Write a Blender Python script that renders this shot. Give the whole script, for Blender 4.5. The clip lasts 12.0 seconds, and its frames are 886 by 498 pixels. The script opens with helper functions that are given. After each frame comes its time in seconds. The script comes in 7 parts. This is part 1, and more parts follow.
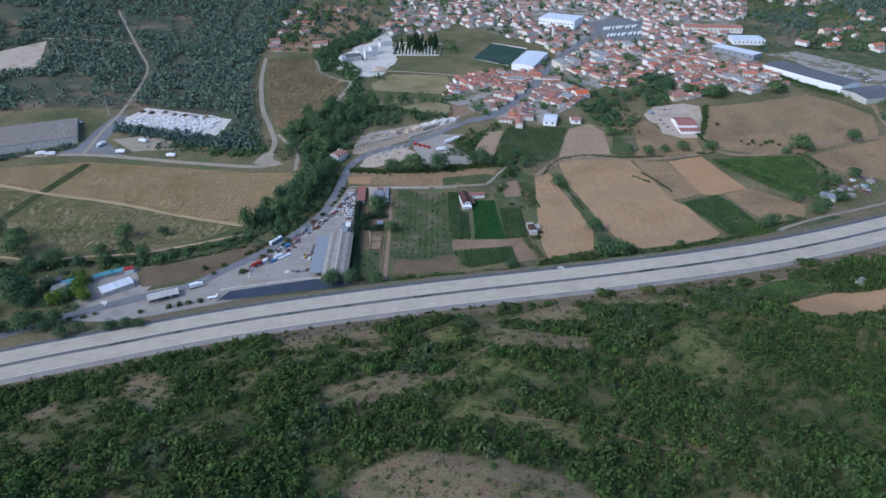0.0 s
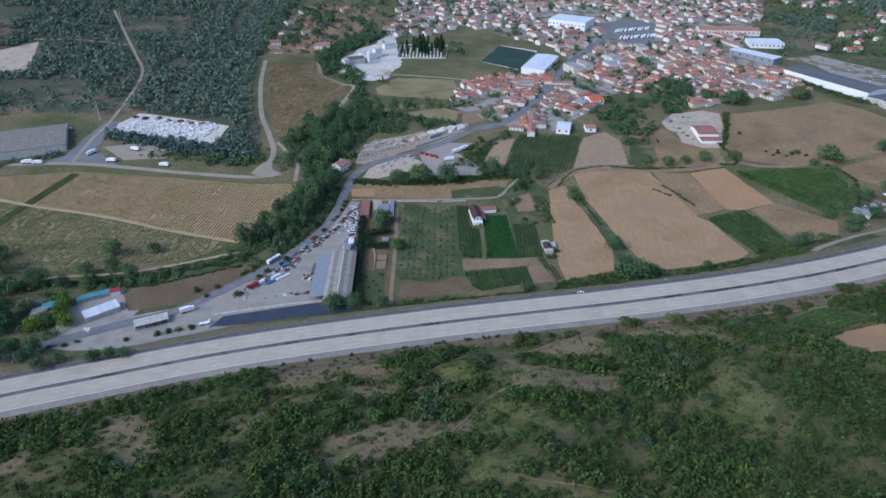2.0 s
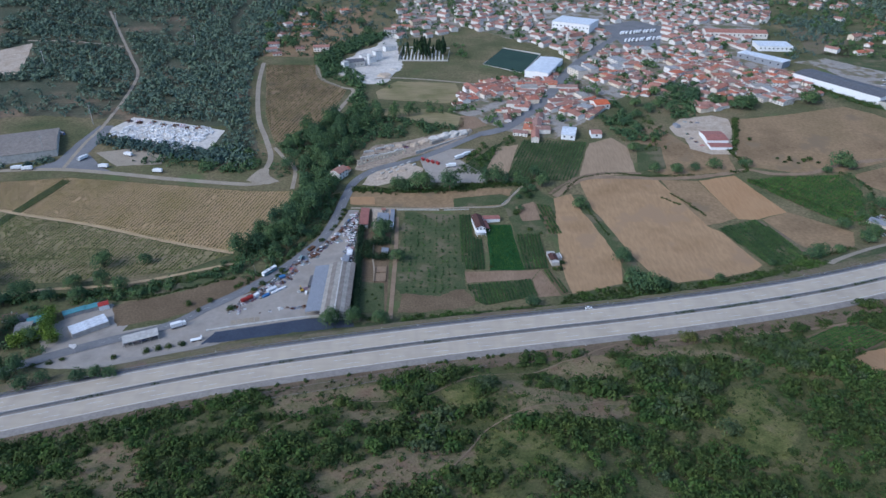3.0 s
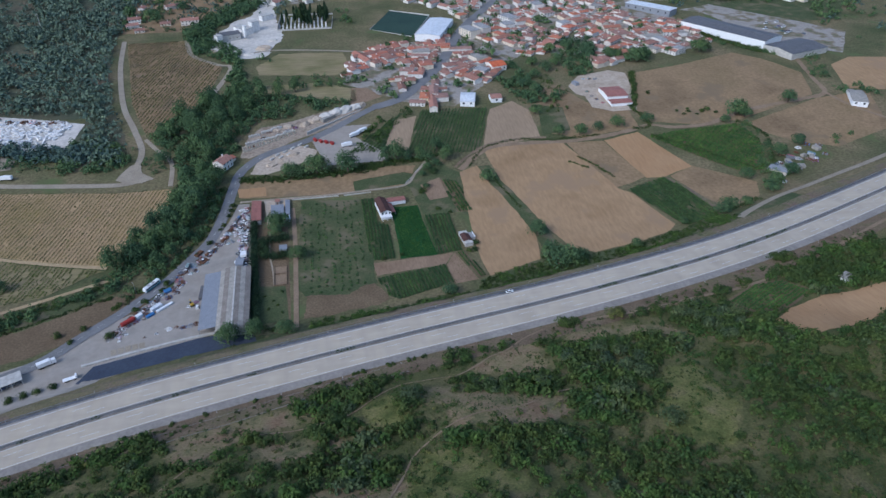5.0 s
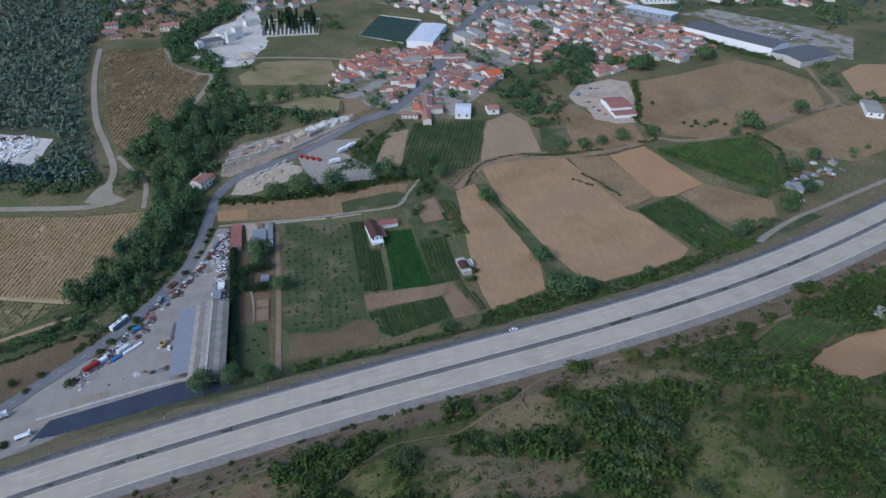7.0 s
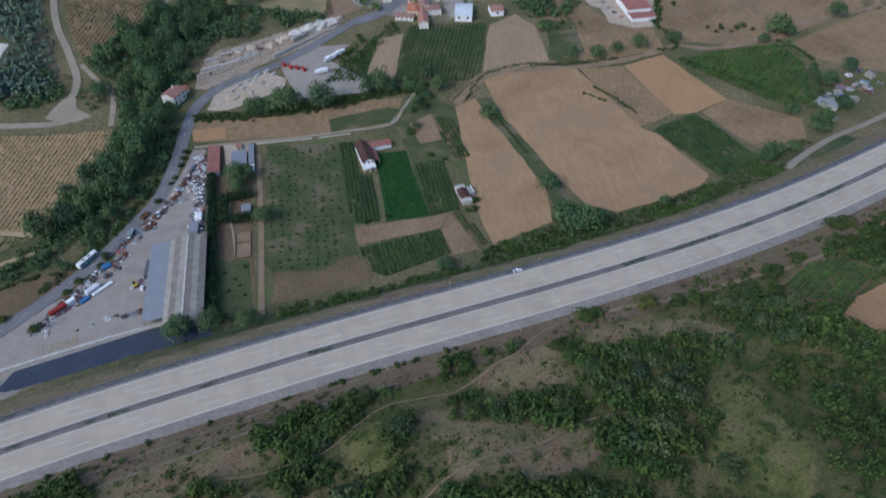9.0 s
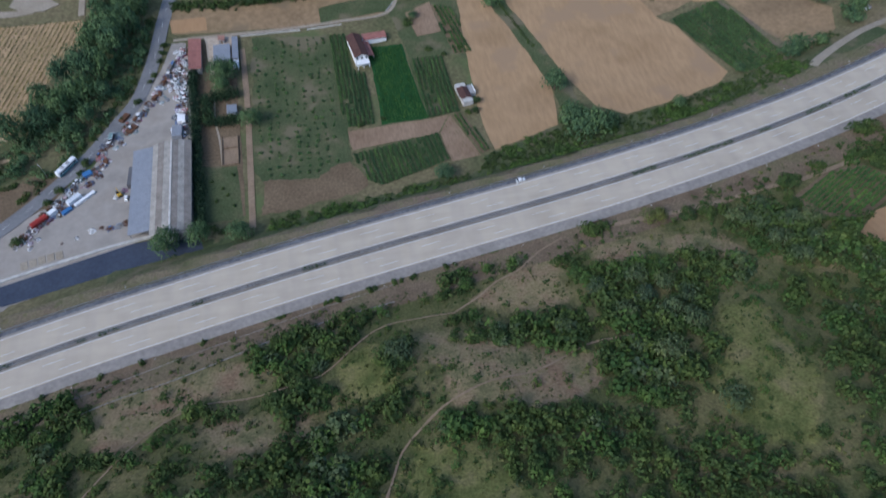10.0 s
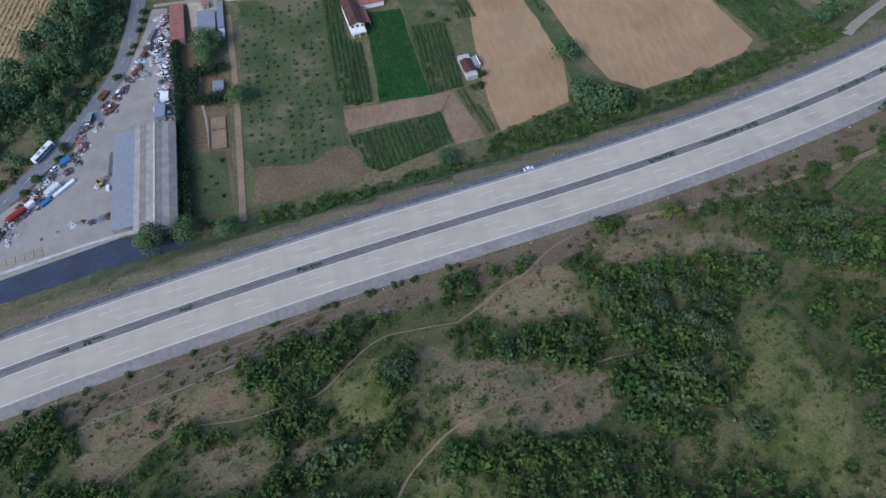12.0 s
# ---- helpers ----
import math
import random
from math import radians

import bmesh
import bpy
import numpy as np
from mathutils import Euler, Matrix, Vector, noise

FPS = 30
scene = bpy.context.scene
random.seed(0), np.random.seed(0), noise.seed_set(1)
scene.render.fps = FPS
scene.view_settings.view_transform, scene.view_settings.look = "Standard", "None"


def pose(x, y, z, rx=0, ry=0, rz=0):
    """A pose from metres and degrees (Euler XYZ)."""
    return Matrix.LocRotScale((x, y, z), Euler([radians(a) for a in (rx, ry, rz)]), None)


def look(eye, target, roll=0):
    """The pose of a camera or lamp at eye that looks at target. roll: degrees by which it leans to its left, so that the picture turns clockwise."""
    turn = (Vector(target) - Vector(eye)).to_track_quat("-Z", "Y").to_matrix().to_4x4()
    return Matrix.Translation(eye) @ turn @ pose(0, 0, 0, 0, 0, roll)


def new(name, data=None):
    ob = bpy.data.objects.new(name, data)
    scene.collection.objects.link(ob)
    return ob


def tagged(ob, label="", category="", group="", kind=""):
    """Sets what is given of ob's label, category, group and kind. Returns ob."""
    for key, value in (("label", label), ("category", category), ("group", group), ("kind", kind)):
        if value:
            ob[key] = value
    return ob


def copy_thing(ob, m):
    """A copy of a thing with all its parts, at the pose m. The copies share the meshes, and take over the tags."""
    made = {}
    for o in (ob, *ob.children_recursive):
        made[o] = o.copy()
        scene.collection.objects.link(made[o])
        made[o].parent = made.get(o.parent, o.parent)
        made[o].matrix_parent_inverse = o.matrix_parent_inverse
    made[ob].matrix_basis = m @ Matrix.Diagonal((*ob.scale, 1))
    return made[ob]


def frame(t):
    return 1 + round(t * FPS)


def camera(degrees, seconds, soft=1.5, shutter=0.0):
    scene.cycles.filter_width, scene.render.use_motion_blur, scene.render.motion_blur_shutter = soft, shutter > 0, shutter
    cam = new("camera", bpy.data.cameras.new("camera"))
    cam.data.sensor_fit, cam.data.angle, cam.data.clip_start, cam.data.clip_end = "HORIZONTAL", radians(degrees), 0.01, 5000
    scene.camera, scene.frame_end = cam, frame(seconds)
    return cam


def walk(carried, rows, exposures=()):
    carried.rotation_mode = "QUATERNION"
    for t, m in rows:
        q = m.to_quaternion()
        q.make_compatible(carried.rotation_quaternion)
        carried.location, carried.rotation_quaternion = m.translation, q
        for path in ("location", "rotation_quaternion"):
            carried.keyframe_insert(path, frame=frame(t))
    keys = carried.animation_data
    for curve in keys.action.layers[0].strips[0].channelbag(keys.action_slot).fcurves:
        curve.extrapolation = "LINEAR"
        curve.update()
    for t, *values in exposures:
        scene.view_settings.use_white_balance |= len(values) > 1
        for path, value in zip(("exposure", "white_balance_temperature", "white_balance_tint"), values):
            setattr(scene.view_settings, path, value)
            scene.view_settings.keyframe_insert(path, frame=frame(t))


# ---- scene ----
cam = camera(67.1, 12.0, soft=1.5, shutter=0.5)
# seconds, eye, then the turn to the left, the tilt and the lean in degrees
PATH = [
    (0.0, 0.00, 0.00, 257.00, 0.00, -30.50, 0.00),
    (0.5, -2.07, 8.91, 256.03, 0.02, -30.49, 0.06),
    (1.0, -3.69, 18.00, 254.93, 0.05, -30.48, 0.08),
    (1.5, -5.13, 27.35, 253.82, 0.07, -30.60, 0.15),
    (2.0, -5.98, 36.77, 252.76, 0.13, -30.59, 0.18),
    (2.5, -6.68, 46.34, 251.66, 0.15, -30.57, 0.23),
    (3.0, -7.06, 55.90, 250.55, 0.18, -30.55, 0.27),
    (3.2, -6.80, 59.60, 250.00, 0.20, -30.58, 0.22),
    (3.3, -6.40, 61.40, 249.60, -0.25, -30.66, 0.18),
    (3.4, -6.00, 63.10, 249.10, -1.65, -31.00, 0.08),
    (3.5, -5.67, 64.85, 248.68, -3.29, -31.45, -0.03),
    (3.6, -5.66, 66.80, 248.48, -5.10, -32.02, -0.25),
    (3.7, -5.66, 68.76, 248.29, -6.78, -32.60, -0.48),
    (3.8, -5.66, 70.70, 248.10, -7.80, -33.00, -0.48),
    (3.9, -5.66, 72.60, 247.90, -8.40, -33.22, -0.46),
    (4.1, -5.66, 76.30, 247.50, -8.85, -33.45, -0.42),
    (4.6, -5.65, 86.10, 246.60, -9.15, -33.65, -0.38),
    (5.3, -5.63, 100.40, 245.20, -9.50, -33.77, -0.33),
    (5.5, -5.60, 104.00, 244.83, -9.78, -33.78, -0.31),
    (6.0, -4.97, 113.81, 243.76, -10.13, -33.77, -0.20),
    (6.5, -3.67, 123.65, 242.50, -10.16, -33.72, -0.16),
    (7.0, -2.20, 133.30, 241.20, -10.17, -33.70, -0.10),
    (7.5, -0.50, 142.90, 239.80, -10.19, -33.72, -0.03),
    (7.9, 0.85, 150.40, 238.70, -10.21, -33.95, 0.05),
    (8.1, 1.53, 154.25, 238.10, -10.23, -34.75, 0.10),
    (8.3, 2.21, 158.06, 237.56, -10.25, -36.24, 0.14),
    (8.5, 2.86, 161.88, 237.01, -10.30, -38.01, 0.16),
    (9.0, 4.70, 171.32, 235.62, -10.42, -42.50, 0.24),
    (9.5, 6.34, 180.81, 234.61, -10.58, -47.42, 0.36),
    (10.0, 8.15, 190.24, 233.38, -10.62, -52.46, 0.38),
    (10.5, 9.79, 200.01, 232.49, -10.78, -57.60, 0.50),
    (10.6, 10.20, 202.20, 232.55, -10.78, -58.02, 0.48),
    (11.0, 11.66, 210.32, 232.89, -10.72, -58.08, 0.38),
    (11.5, 12.89, 217.37, 233.55, -10.45, -58.03, 0.15),
    (12.0, 13.57, 220.87, 234.17, -10.32, -58.06, 0.02),
]
walk(cam, [(t, pose(x, y, z, 90 + tilt, 0, turn) @ pose(0, 0, 0, 0, 0, lean)) for t, x, y, z, turn, tilt, lean in PATH],
     exposures=[(0.0, 0.86, 5330, 11), (3.0, 0.79, 5350, 11), (6.0, 0.63, 5420, 11), (8.5, 0.56, 5500, 11), (9.5, 0.68, 5600, 11), (10.5, 0.86, 5580, 11), (12.0, 0.86, 5490, 12)])

# ---- daylight: a hazy, nearly overcast sky ----
SUN_UP, SUN_ROUND = radians(38), radians(235)
world = bpy.data.worlds.new("sky")
scene.world = world
world.use_nodes = True
sky = world.node_tree.nodes.new("ShaderNodeTexSky")
sky.sky_type, sky.sun_disc = "NISHITA", False
sky.sun_elevation, sky.sun_rotation = SUN_UP, SUN_ROUND
sky.air_density, sky.dust_density, sky.ozone_density = 1.0, 1.5, 1.0
world.node_tree.links.new(sky.outputs[0], world.node_tree.nodes["Background"].inputs[0])
world.node_tree.nodes["Background"].inputs[1].default_value = 0.115
sun = new("sun", bpy.data.lights.new("sun", "SUN"))
sun.data.energy, sun.data.angle, sun.data.color = 1.2, radians(22), (1.0, 0.96, 0.9)
d = Vector((math.sin(SUN_ROUND) * math.cos(SUN_UP), math.cos(SUN_ROUND) * math.cos(SUN_UP), math.sin(SUN_UP)))
sun.matrix_world = look(d * 600, (0, 0, 0))

# ---- materials ----
def shader(name, rough=0.9, metal=0.0):
    m = bpy.data.materials.new(name)
    m.use_nodes = True
    n, l = m.node_tree.nodes, m.node_tree.links
    b = n["Principled BSDF"]
    b.inputs["Roughness"].default_value, b.inputs["Metallic"].default_value = rough, metal
    b.inputs["Specular IOR Level"].default_value = 0.25 if rough < 0.8 else 0.06
    return m, n, l, b


def noise_of(n, l, where, scale, detail=3.0, stretch=None):
    t = n.new("ShaderNodeTexNoise")
    t.inputs["Scale"].default_value, t.inputs["Detail"].default_value = scale, detail
    if stretch:
        mp = n.new("ShaderNodeMapping")
        mp.inputs["Rotation"].default_value[2] = radians(stretch[0])
        mp.inputs["Scale"].default_value = (stretch[1], stretch[2], 1)
        l.new(where, mp.inputs["Vector"])
        where = mp.outputs[0]
    l.new(where, t.inputs["Vector"])
    return t.outputs["Fac"]


def ramp_of(n, l, fac, stops):
    r = n.new("ShaderNodeValToRGB")
    while len(r.color_ramp.elements) < len(stops):
        r.color_ramp.elements.new(0.5)
    for e, (p, c) in zip(r.color_ramp.elements, stops):
        e.position, e.color = p, (*c, 1)
    l.new(fac, r.inputs[0])
    return r.outputs[0]


def blend(n, l, how, fac, a, b):
    x = n.new("ShaderNodeMix")
    x.data_type, x.blend_type = "RGBA", how
    if isinstance(fac, (int, float)):
        x.inputs[0].default_value = fac
    else:
        l.new(fac, x.inputs[0])
    l.new(a, x.inputs[6])
    if isinstance(b, tuple):
        x.inputs[7].default_value = (*b, 1)
    else:
        l.new(b, x.inputs[7])
    return x.outputs[2]


def earth(name, stops, large=0.03, fine=0.6, speck=0.45, relief=0.5, rough=0.95, stretch=None, spots=None):
    """Soil, grass or paving in the world's metres: broad patches, fine grain and stains."""
    m, n, l, b = shader(name, rough)
    where = n.new("ShaderNodeNewGeometry").outputs["Position"]
    base = ramp_of(n, l, noise_of(n, l, where, large, 5.0), stops)
    grain = noise_of(n, l, where, fine, 4.0, stretch)
    g = ramp_of(n, l, grain, [(0.3, (1 - speck,) * 3), (0.7, (1 + 0.0,) * 3)])
    c = blend(n, l, "MULTIPLY", 1.0, base, g)
    if spots:
        f = ramp_of(n, l, noise_of(n, l, where, spots[0], 3.0), [(spots[1], (0, 0, 0)), (spots[1] + 0.08, (1, 1, 1))])
        c = blend(n, l, "MIX", f, c, spots[2])
    l.new(c, b.inputs["Base Color"])
    bp = n.new("ShaderNodeBump")
    bp.inputs["Strength"].default_value, bp.inputs["Distance"].default_value = relief, 0.3
    l.new(grain, bp.inputs["Height"])
    l.new(bp.outputs[0], b.inputs["Normal"])
    return m


def leafy(name, dark, mid, light, rough=0.8):
    """Leaves: each clump has its own shade, and each plant too."""
    m, n, l, b = shader(name, rough)
    geo, info = n.new("ShaderNodeNewGeometry"), n.new("ShaderNodeObjectInfo")
    c = ramp_of(n, l, geo.outputs["Random Per Island"], [(0.0, dark), (0.55, mid), (1.0, light)])
    patch = ramp_of(n, l, noise_of(n, l, geo.outputs["Position"], 0.09, 2.0), [(0.35, (0.78, 0.82, 0.87)), (0.65, (1.12, 1.07, 0.97))])
    c = blend(n, l, "MULTIPLY", 1.0, c, patch)
    tone = ramp_of(n, l, noise_of(n, l, geo.outputs["Position"], 0.33, 1.0), [(0.36, (0.78, 0.82, 0.88)), (0.64, (1.15, 1.12, 1.02))])
    c = blend(n, l, "MULTIPLY", 1.0, c, tone)
    own = ramp_of(n, l, info.outputs["Random"], [(0.0, (0.78, 0.82, 0.85)), (1.0, (1.15, 1.1, 0.95))])
    c = blend(n, l, "MULTIPLY", 1.0, c, own)
    l.new(c, b.inputs["Base Color"])
    return m


def paint(name, colour, rough=0.6, metal=0.0, wear=0.25, scale=1.5, vary=0.0, tints=None):
    """Painted or plain built surfaces, weathered; tints: one of them for each object."""
    m, n, l, b = shader(name, rough, metal)
    tc, info = n.new("ShaderNodeTexCoord"), n.new("ShaderNodeObjectInfo")
    where = tc.outputs["Object"]
    k = 1 - wear
    c = ramp_of(n, l, noise_of(n, l, where, scale, 5.0), [(0.3, tuple(v * k for v in colour)), (0.65, colour)])
    if tints:
        pick = ramp_of(n, l, info.outputs["Random"], [(i / len(tints), t) for i, t in enumerate(tints)])
        c = blend(n, l, "MULTIPLY", 1.0, c, pick)
    l.new(c, b.inputs["Base Color"])
    bp = n.new("ShaderNodeBump")
    bp.inputs["Strength"].default_value, bp.inputs["Distance"].default_value = 0.2, 0.05
    l.new(noise_of(n, l, where, scale * 8, 2.0), bp.inputs["Height"])
    l.new(bp.outputs[0], b.inputs["Normal"])
    return m


def ribbed(name, colour, pitch=0.35, rough=0.6, metal=0.0, tints=None, along="X", wear=0.3):
    """Tiles in courses or corrugated sheets: ribs across one axis, streaks of dirt along it."""
    m, n, l, b = shader(name, rough, metal)
    tc, info = n.new("ShaderNodeTexCoord"), n.new("ShaderNodeObjectInfo")
    w = n.new("ShaderNodeTexWave")
    w.bands_direction = along
    w.inputs["Scale"].default_value = 0.314 / pitch
    l.new(tc.outputs["Object"], w.inputs["Vector"])
    c = ramp_of(n, l, noise_of(n, l, tc.outputs["Object"], 0.35, 6.0), [(0.3, tuple(v * (1 - wear) for v in colour)), (0.7, colour)])
    fine = ramp_of(n, l, noise_of(n, l, tc.outputs["Object"], 2.2, 3.0), [(0.3, (0.8, 0.8, 0.8)), (0.7, (1.1, 1.1, 1.1))])
    c = blend(n, l, "MULTIPLY", 1.0, c, fine)
    if tints:
        pick = ramp_of(n, l, info.outputs["Random"], [(i / len(tints), t) for i, t in enumerate(tints)])
        c = blend(n, l, "MULTIPLY", 1.0, c, pick)
    l.new(c, b.inputs["Base Color"])
    bp = n.new("ShaderNodeBump")
    bp.inputs["Strength"].default_value, bp.inputs["Distance"].default_value = 0.5, 0.06
    l.new(w.outputs["Fac"], bp.inputs["Height"])
    l.new(bp.outputs[0], b.inputs["Normal"])
    return m


M = {}
M["valley"] = earth("valley grass", [(0.3, (0.095, 0.108, 0.048)), (0.48, (0.148, 0.14, 0.07)), (0.66, (0.225, 0.18, 0.102))], 0.02, 0.5, spots=(0.03, 0.6, (0.1, 0.12, 0.05)))


def hillside():
    """Hillside soil: olive grass under the scrub, paler grass in the glades and bare earth in the worn clearings, with ragged borders."""
    m, n, l, b = shader("hillside soil", 0.95)
    where = n.new("ShaderNodeNewGeometry").outputs["Position"]
    c = ramp_of(n, l, noise_of(n, l, where, 0.06, 5.0), [(0.3, (0.074, 0.084, 0.031)), (0.47, (0.115, 0.115, 0.046)), (0.58, (0.158, 0.138, 0.063)), (0.72, (0.2, 0.158, 0.082))])
    edge = noise_of(n, l, where, 0.16, 6.0)
    for key, stops, fine in (("glade", [(0.34, (0.09, 0.105, 0.032)), (0.45, (0.15, 0.153, 0.05)), (0.55, (0.188, 0.174, 0.064)), (0.66, (0.22, 0.182, 0.085))], 0.11),
                             ("worn", [(0.34, (0.15, 0.14, 0.066)), (0.45, (0.24, 0.19, 0.1)), (0.55, (0.27, 0.195, 0.115)), (0.66, (0.25, 0.16, 0.1))], 0.1)):
        a = n.new("ShaderNodeAttribute")
        a.attribute_name = key
        add = n.new("ShaderNodeMath")
        add.operation = "ADD"
        l.new(a.outputs["Fac"], add.inputs[0]), l.new(edge, add.inputs[1])
        scaled = n.new("ShaderNodeMath")
        scaled.operation = "MULTIPLY"
        scaled.inputs[1].default_value = 0.5
        l.new(add.outputs[0], scaled.inputs[0])
        f = ramp_of(n, l, scaled.outputs[0], [(0.43, (0, 0, 0)), (0.56, (1, 1, 1))])
        half = n.new("ShaderNodeMath")
        half.operation = "MULTIPLY"
        half.inputs[1].default_value = 0.92
        l.new(f, half.inputs[0])
        c = blend(n, l, "MIX", half.outputs[0], c, ramp_of(n, l, noise_of(n, l, where, fine, 5.0), stops))
    grain = noise_of(n, l, where, 1.1, 5.0)
    c = blend(n, l, "MULTIPLY", 1.0, c, ramp_of(n, l, grain, [(0.3, (0.55, 0.57, 0.55)), (0.7, (1.05, 1.05, 1.05))]))
    l.new(c, b.inputs["Base Color"])
    bp = n.new("ShaderNodeBump")
    bp.inputs["Strength"].default_value, bp.inputs["Distance"].default_value = 0.9, 0.3
    l.new(grain, bp.inputs["Height"])
    l.new(bp.outputs[0], b.inputs["Normal"])
    return m


M["slope"] = hillside()
M["clearing"] = earth("worn dry grass", [(0.3, (0.145, 0.135, 0.07)), (0.5, (0.19, 0.16, 0.1)), (0.7, (0.19, 0.14, 0.105))], 0.07, 1.1, 0.4, 0.9, spots=(0.3, 0.58, (0.125, 0.115, 0.06)))
M["stripes"] = earth("mown khaki meadow", [(0.3, (0.19, 0.172, 0.08)), (0.5, (0.27, 0.222, 0.117)), (0.7, (0.3, 0.24, 0.138))], 0.035, 0.5, 0.3, 0.5, stretch=(8, 0.1, 1.0))
M["verge"] = earth("bare roadside soil", [(0.3, (0.14, 0.1, 0.064)), (0.5, (0.205, 0.15, 0.098)), (0.7, (0.165, 0.142, 0.076))], 0.07, 1.2, 0.4, 0.8)
M["tan"] = earth("mown stubble", [(0.3, (0.33, 0.212, 0.112)), (0.5, (0.37, 0.243, 0.133)), (0.7, (0.29, 0.186, 0.098))], 0.022, 0.45, 0.2, 0.3, stretch=(12, 1.0, 0.25), spots=(0.035, 0.56, (0.29, 0.195, 0.115)))
M["tan_pale"] = earth("pale stubble", [(0.3, (0.29, 0.21, 0.135)), (0.7, (0.35, 0.255, 0.165))], 0.03, 0.6, 0.2, 0.4, stretch=(80, 1.0, 0.15))
M["orange"] = earth("orange stubble", [(0.3, (0.345, 0.206, 0.104)), (0.7, (0.39, 0.246, 0.13))], 0.04, 0.6, 0.15, 0.4, stretch=(40, 1.0, 0.15))
M["brown"] = earth("fallow brown field", [(0.3, (0.195, 0.135, 0.077)), (0.5, (0.295, 0.202, 0.114)), (0.7, (0.245, 0.174, 0.094))], 0.018, 0.4, 0.3, 0.5, spots=(0.04, 0.58, (0.2, 0.145, 0.088)))
M["soil"] = earth("turned reddish soil", [(0.3, (0.225, 0.15, 0.095)), (0.7, (0.295, 0.205, 0.135))], 0.06, 0.9, 0.25, 0.6, stretch=(5, 1.0, 0.3))
M["darksoil"] = earth("dark fallow soil", [(0.3, (0.145, 0.104, 0.064)), (0.7, (0.2, 0.146, 0.09))], 0.06, 0.8, 0.35, 0.6)
M["vinesoil"] = earth("dry vineyard soil", [(0.3, (0.37, 0.27, 0.13)), (0.5, (0.47, 0.325, 0.18)), (0.7, (0.4, 0.285, 0.14))], 0.02, 0.5, 0.2, 0.5)
M["lush"] = earth("lush green crop", [(0.3, (0.02, 0.07, 0.022)), (0.7, (0.03, 0.09, 0.028))], 0.08, 1.2, 0.3, 0.9, stretch=(8, 1.0, 0.3))
M["orchard"] = earth("thin green pasture", [(0.32, (0.068, 0.09, 0.04)), (0.48, (0.092, 0.11, 0.051)), (0.58, (0.115, 0.12, 0.06)), (0.7, (0.15, 0.126, 0.08))], 0.06, 0.9, 0.4, 0.8, spots=(0.06, 0.57, (0.14, 0.122, 0.075)))
M["tan_track"] = earth("tan vineyard track", [(0.3, (0.37, 0.27, 0.15)), (0.7, (0.45, 0.335, 0.2))], 0.1, 0.9, 0.25, 0.4)
M["track"] = earth("pale dirt track", [(0.3, (0.3, 0.25, 0.185)), (0.7, (0.37, 0.315, 0.24))], 0.1, 0.9, 0.25, 0.4)
M["redtrack"] = earth("ochre footpath", [(0.3, (0.24, 0.17, 0.11)), (0.7, (0.31, 0.225, 0.15))], 0.1, 1.2, 0.3, 0.4)
M["concrete_road"] = earth("pale concrete carriageway", [(0.3, (0.387, 0.332, 0.257)), (0.5, (0.447, 0.384, 0.298)), (0.7, (0.407, 0.347, 0.266))], 0.05, 0.35, 0.1, 0.15, 0.85, stretch=(10.5, 0.15, 1.0))
n, l = M["concrete_road"].node_tree.nodes, M["concrete_road"].node_tree.links
surface = n["Principled BSDF"].inputs["Base Color"]
slabs = noise_of(n, l, n.new("ShaderNodeNewGeometry").outputs["Position"], 0.22, 1.0, (-13, 1.0, 0.12))
l.new(blend(n, l, "MULTIPLY", 1.0, surface.links[0].from_socket, ramp_of(n, l, slabs, [(0.38, (0.965, 0.965, 0.975)), (0.5, (1, 1, 1)), (0.6, (1.02, 1.015, 1.005))])), surface)
M["shoulder"] = earth("grey shoulder", [(0.3, (0.24, 0.215, 0.19)), (0.7, (0.315, 0.285, 0.25))], 0.08, 0.6, 0.25, 0.3)
M["median"] = earth("brown central strip", [(0.3, (0.19, 0.165, 0.14)), (0.7, (0.265, 0.24, 0.21))], 0.1, 1.0, 0.35, 0.5)
M["gutter"] = earth("dark stone gutter", [(0.3, (0.1, 0.105, 0.115)), (0.7, (0.2, 0.2, 0.21))], 0.4, 1.5, 0.5, 0.6)
M["asphalt"] = earth("worn grey asphalt", [(0.3, (0.165, 0.163, 0.162)), (0.7, (0.215, 0.212, 0.21))], 0.06, 0.7, 0.2, 0.2, 0.85)
M["new_asphalt"] = earth("dark blue-grey asphalt", [(0.3, (0.05, 0.06, 0.085)), (0.7, (0.065, 0.078, 0.105))], 0.08, 0.8, 0.2, 0.2, 0.8)
M["yard"] = earth("trodden grey yard", [(0.3, (0.25, 0.226, 0.196)), (0.5, (0.335, 0.298, 0.254)), (0.7, (0.285, 0.248, 0.207))], 0.05, 0.35, 0.12, 0.12)
M["white_dust"] = earth("white stone dust", [(0.3, (0.53, 0.485, 0.42)), (0.7, (0.68, 0.63, 0.56))], 0.04, 0.3, 0.3, 0.5)
M["sand"] = earth("pale ochre sand", [(0.3, (0.37, 0.295, 0.215)), (0.5, (0.5, 0.41, 0.315)), (0.7, (0.42, 0.335, 0.245))], 0.06, 0.5, 0.3, 0.5)
M["builders"] = earth("dusty ochre rubble ground", [(0.3, (0.26, 0.2, 0.145)), (0.5, (0.4, 0.325, 0.25)), (0.7, (0.3, 0.235, 0.17))], 0.09, 0.5, 0.4, 0.6)
M["bank"] = earth("eroded ochre bank", [(0.3, (0.18, 0.13, 0.085)), (0.7, (0.29, 0.215, 0.145))], 0.1, 0.7, 0.4, 0.8)
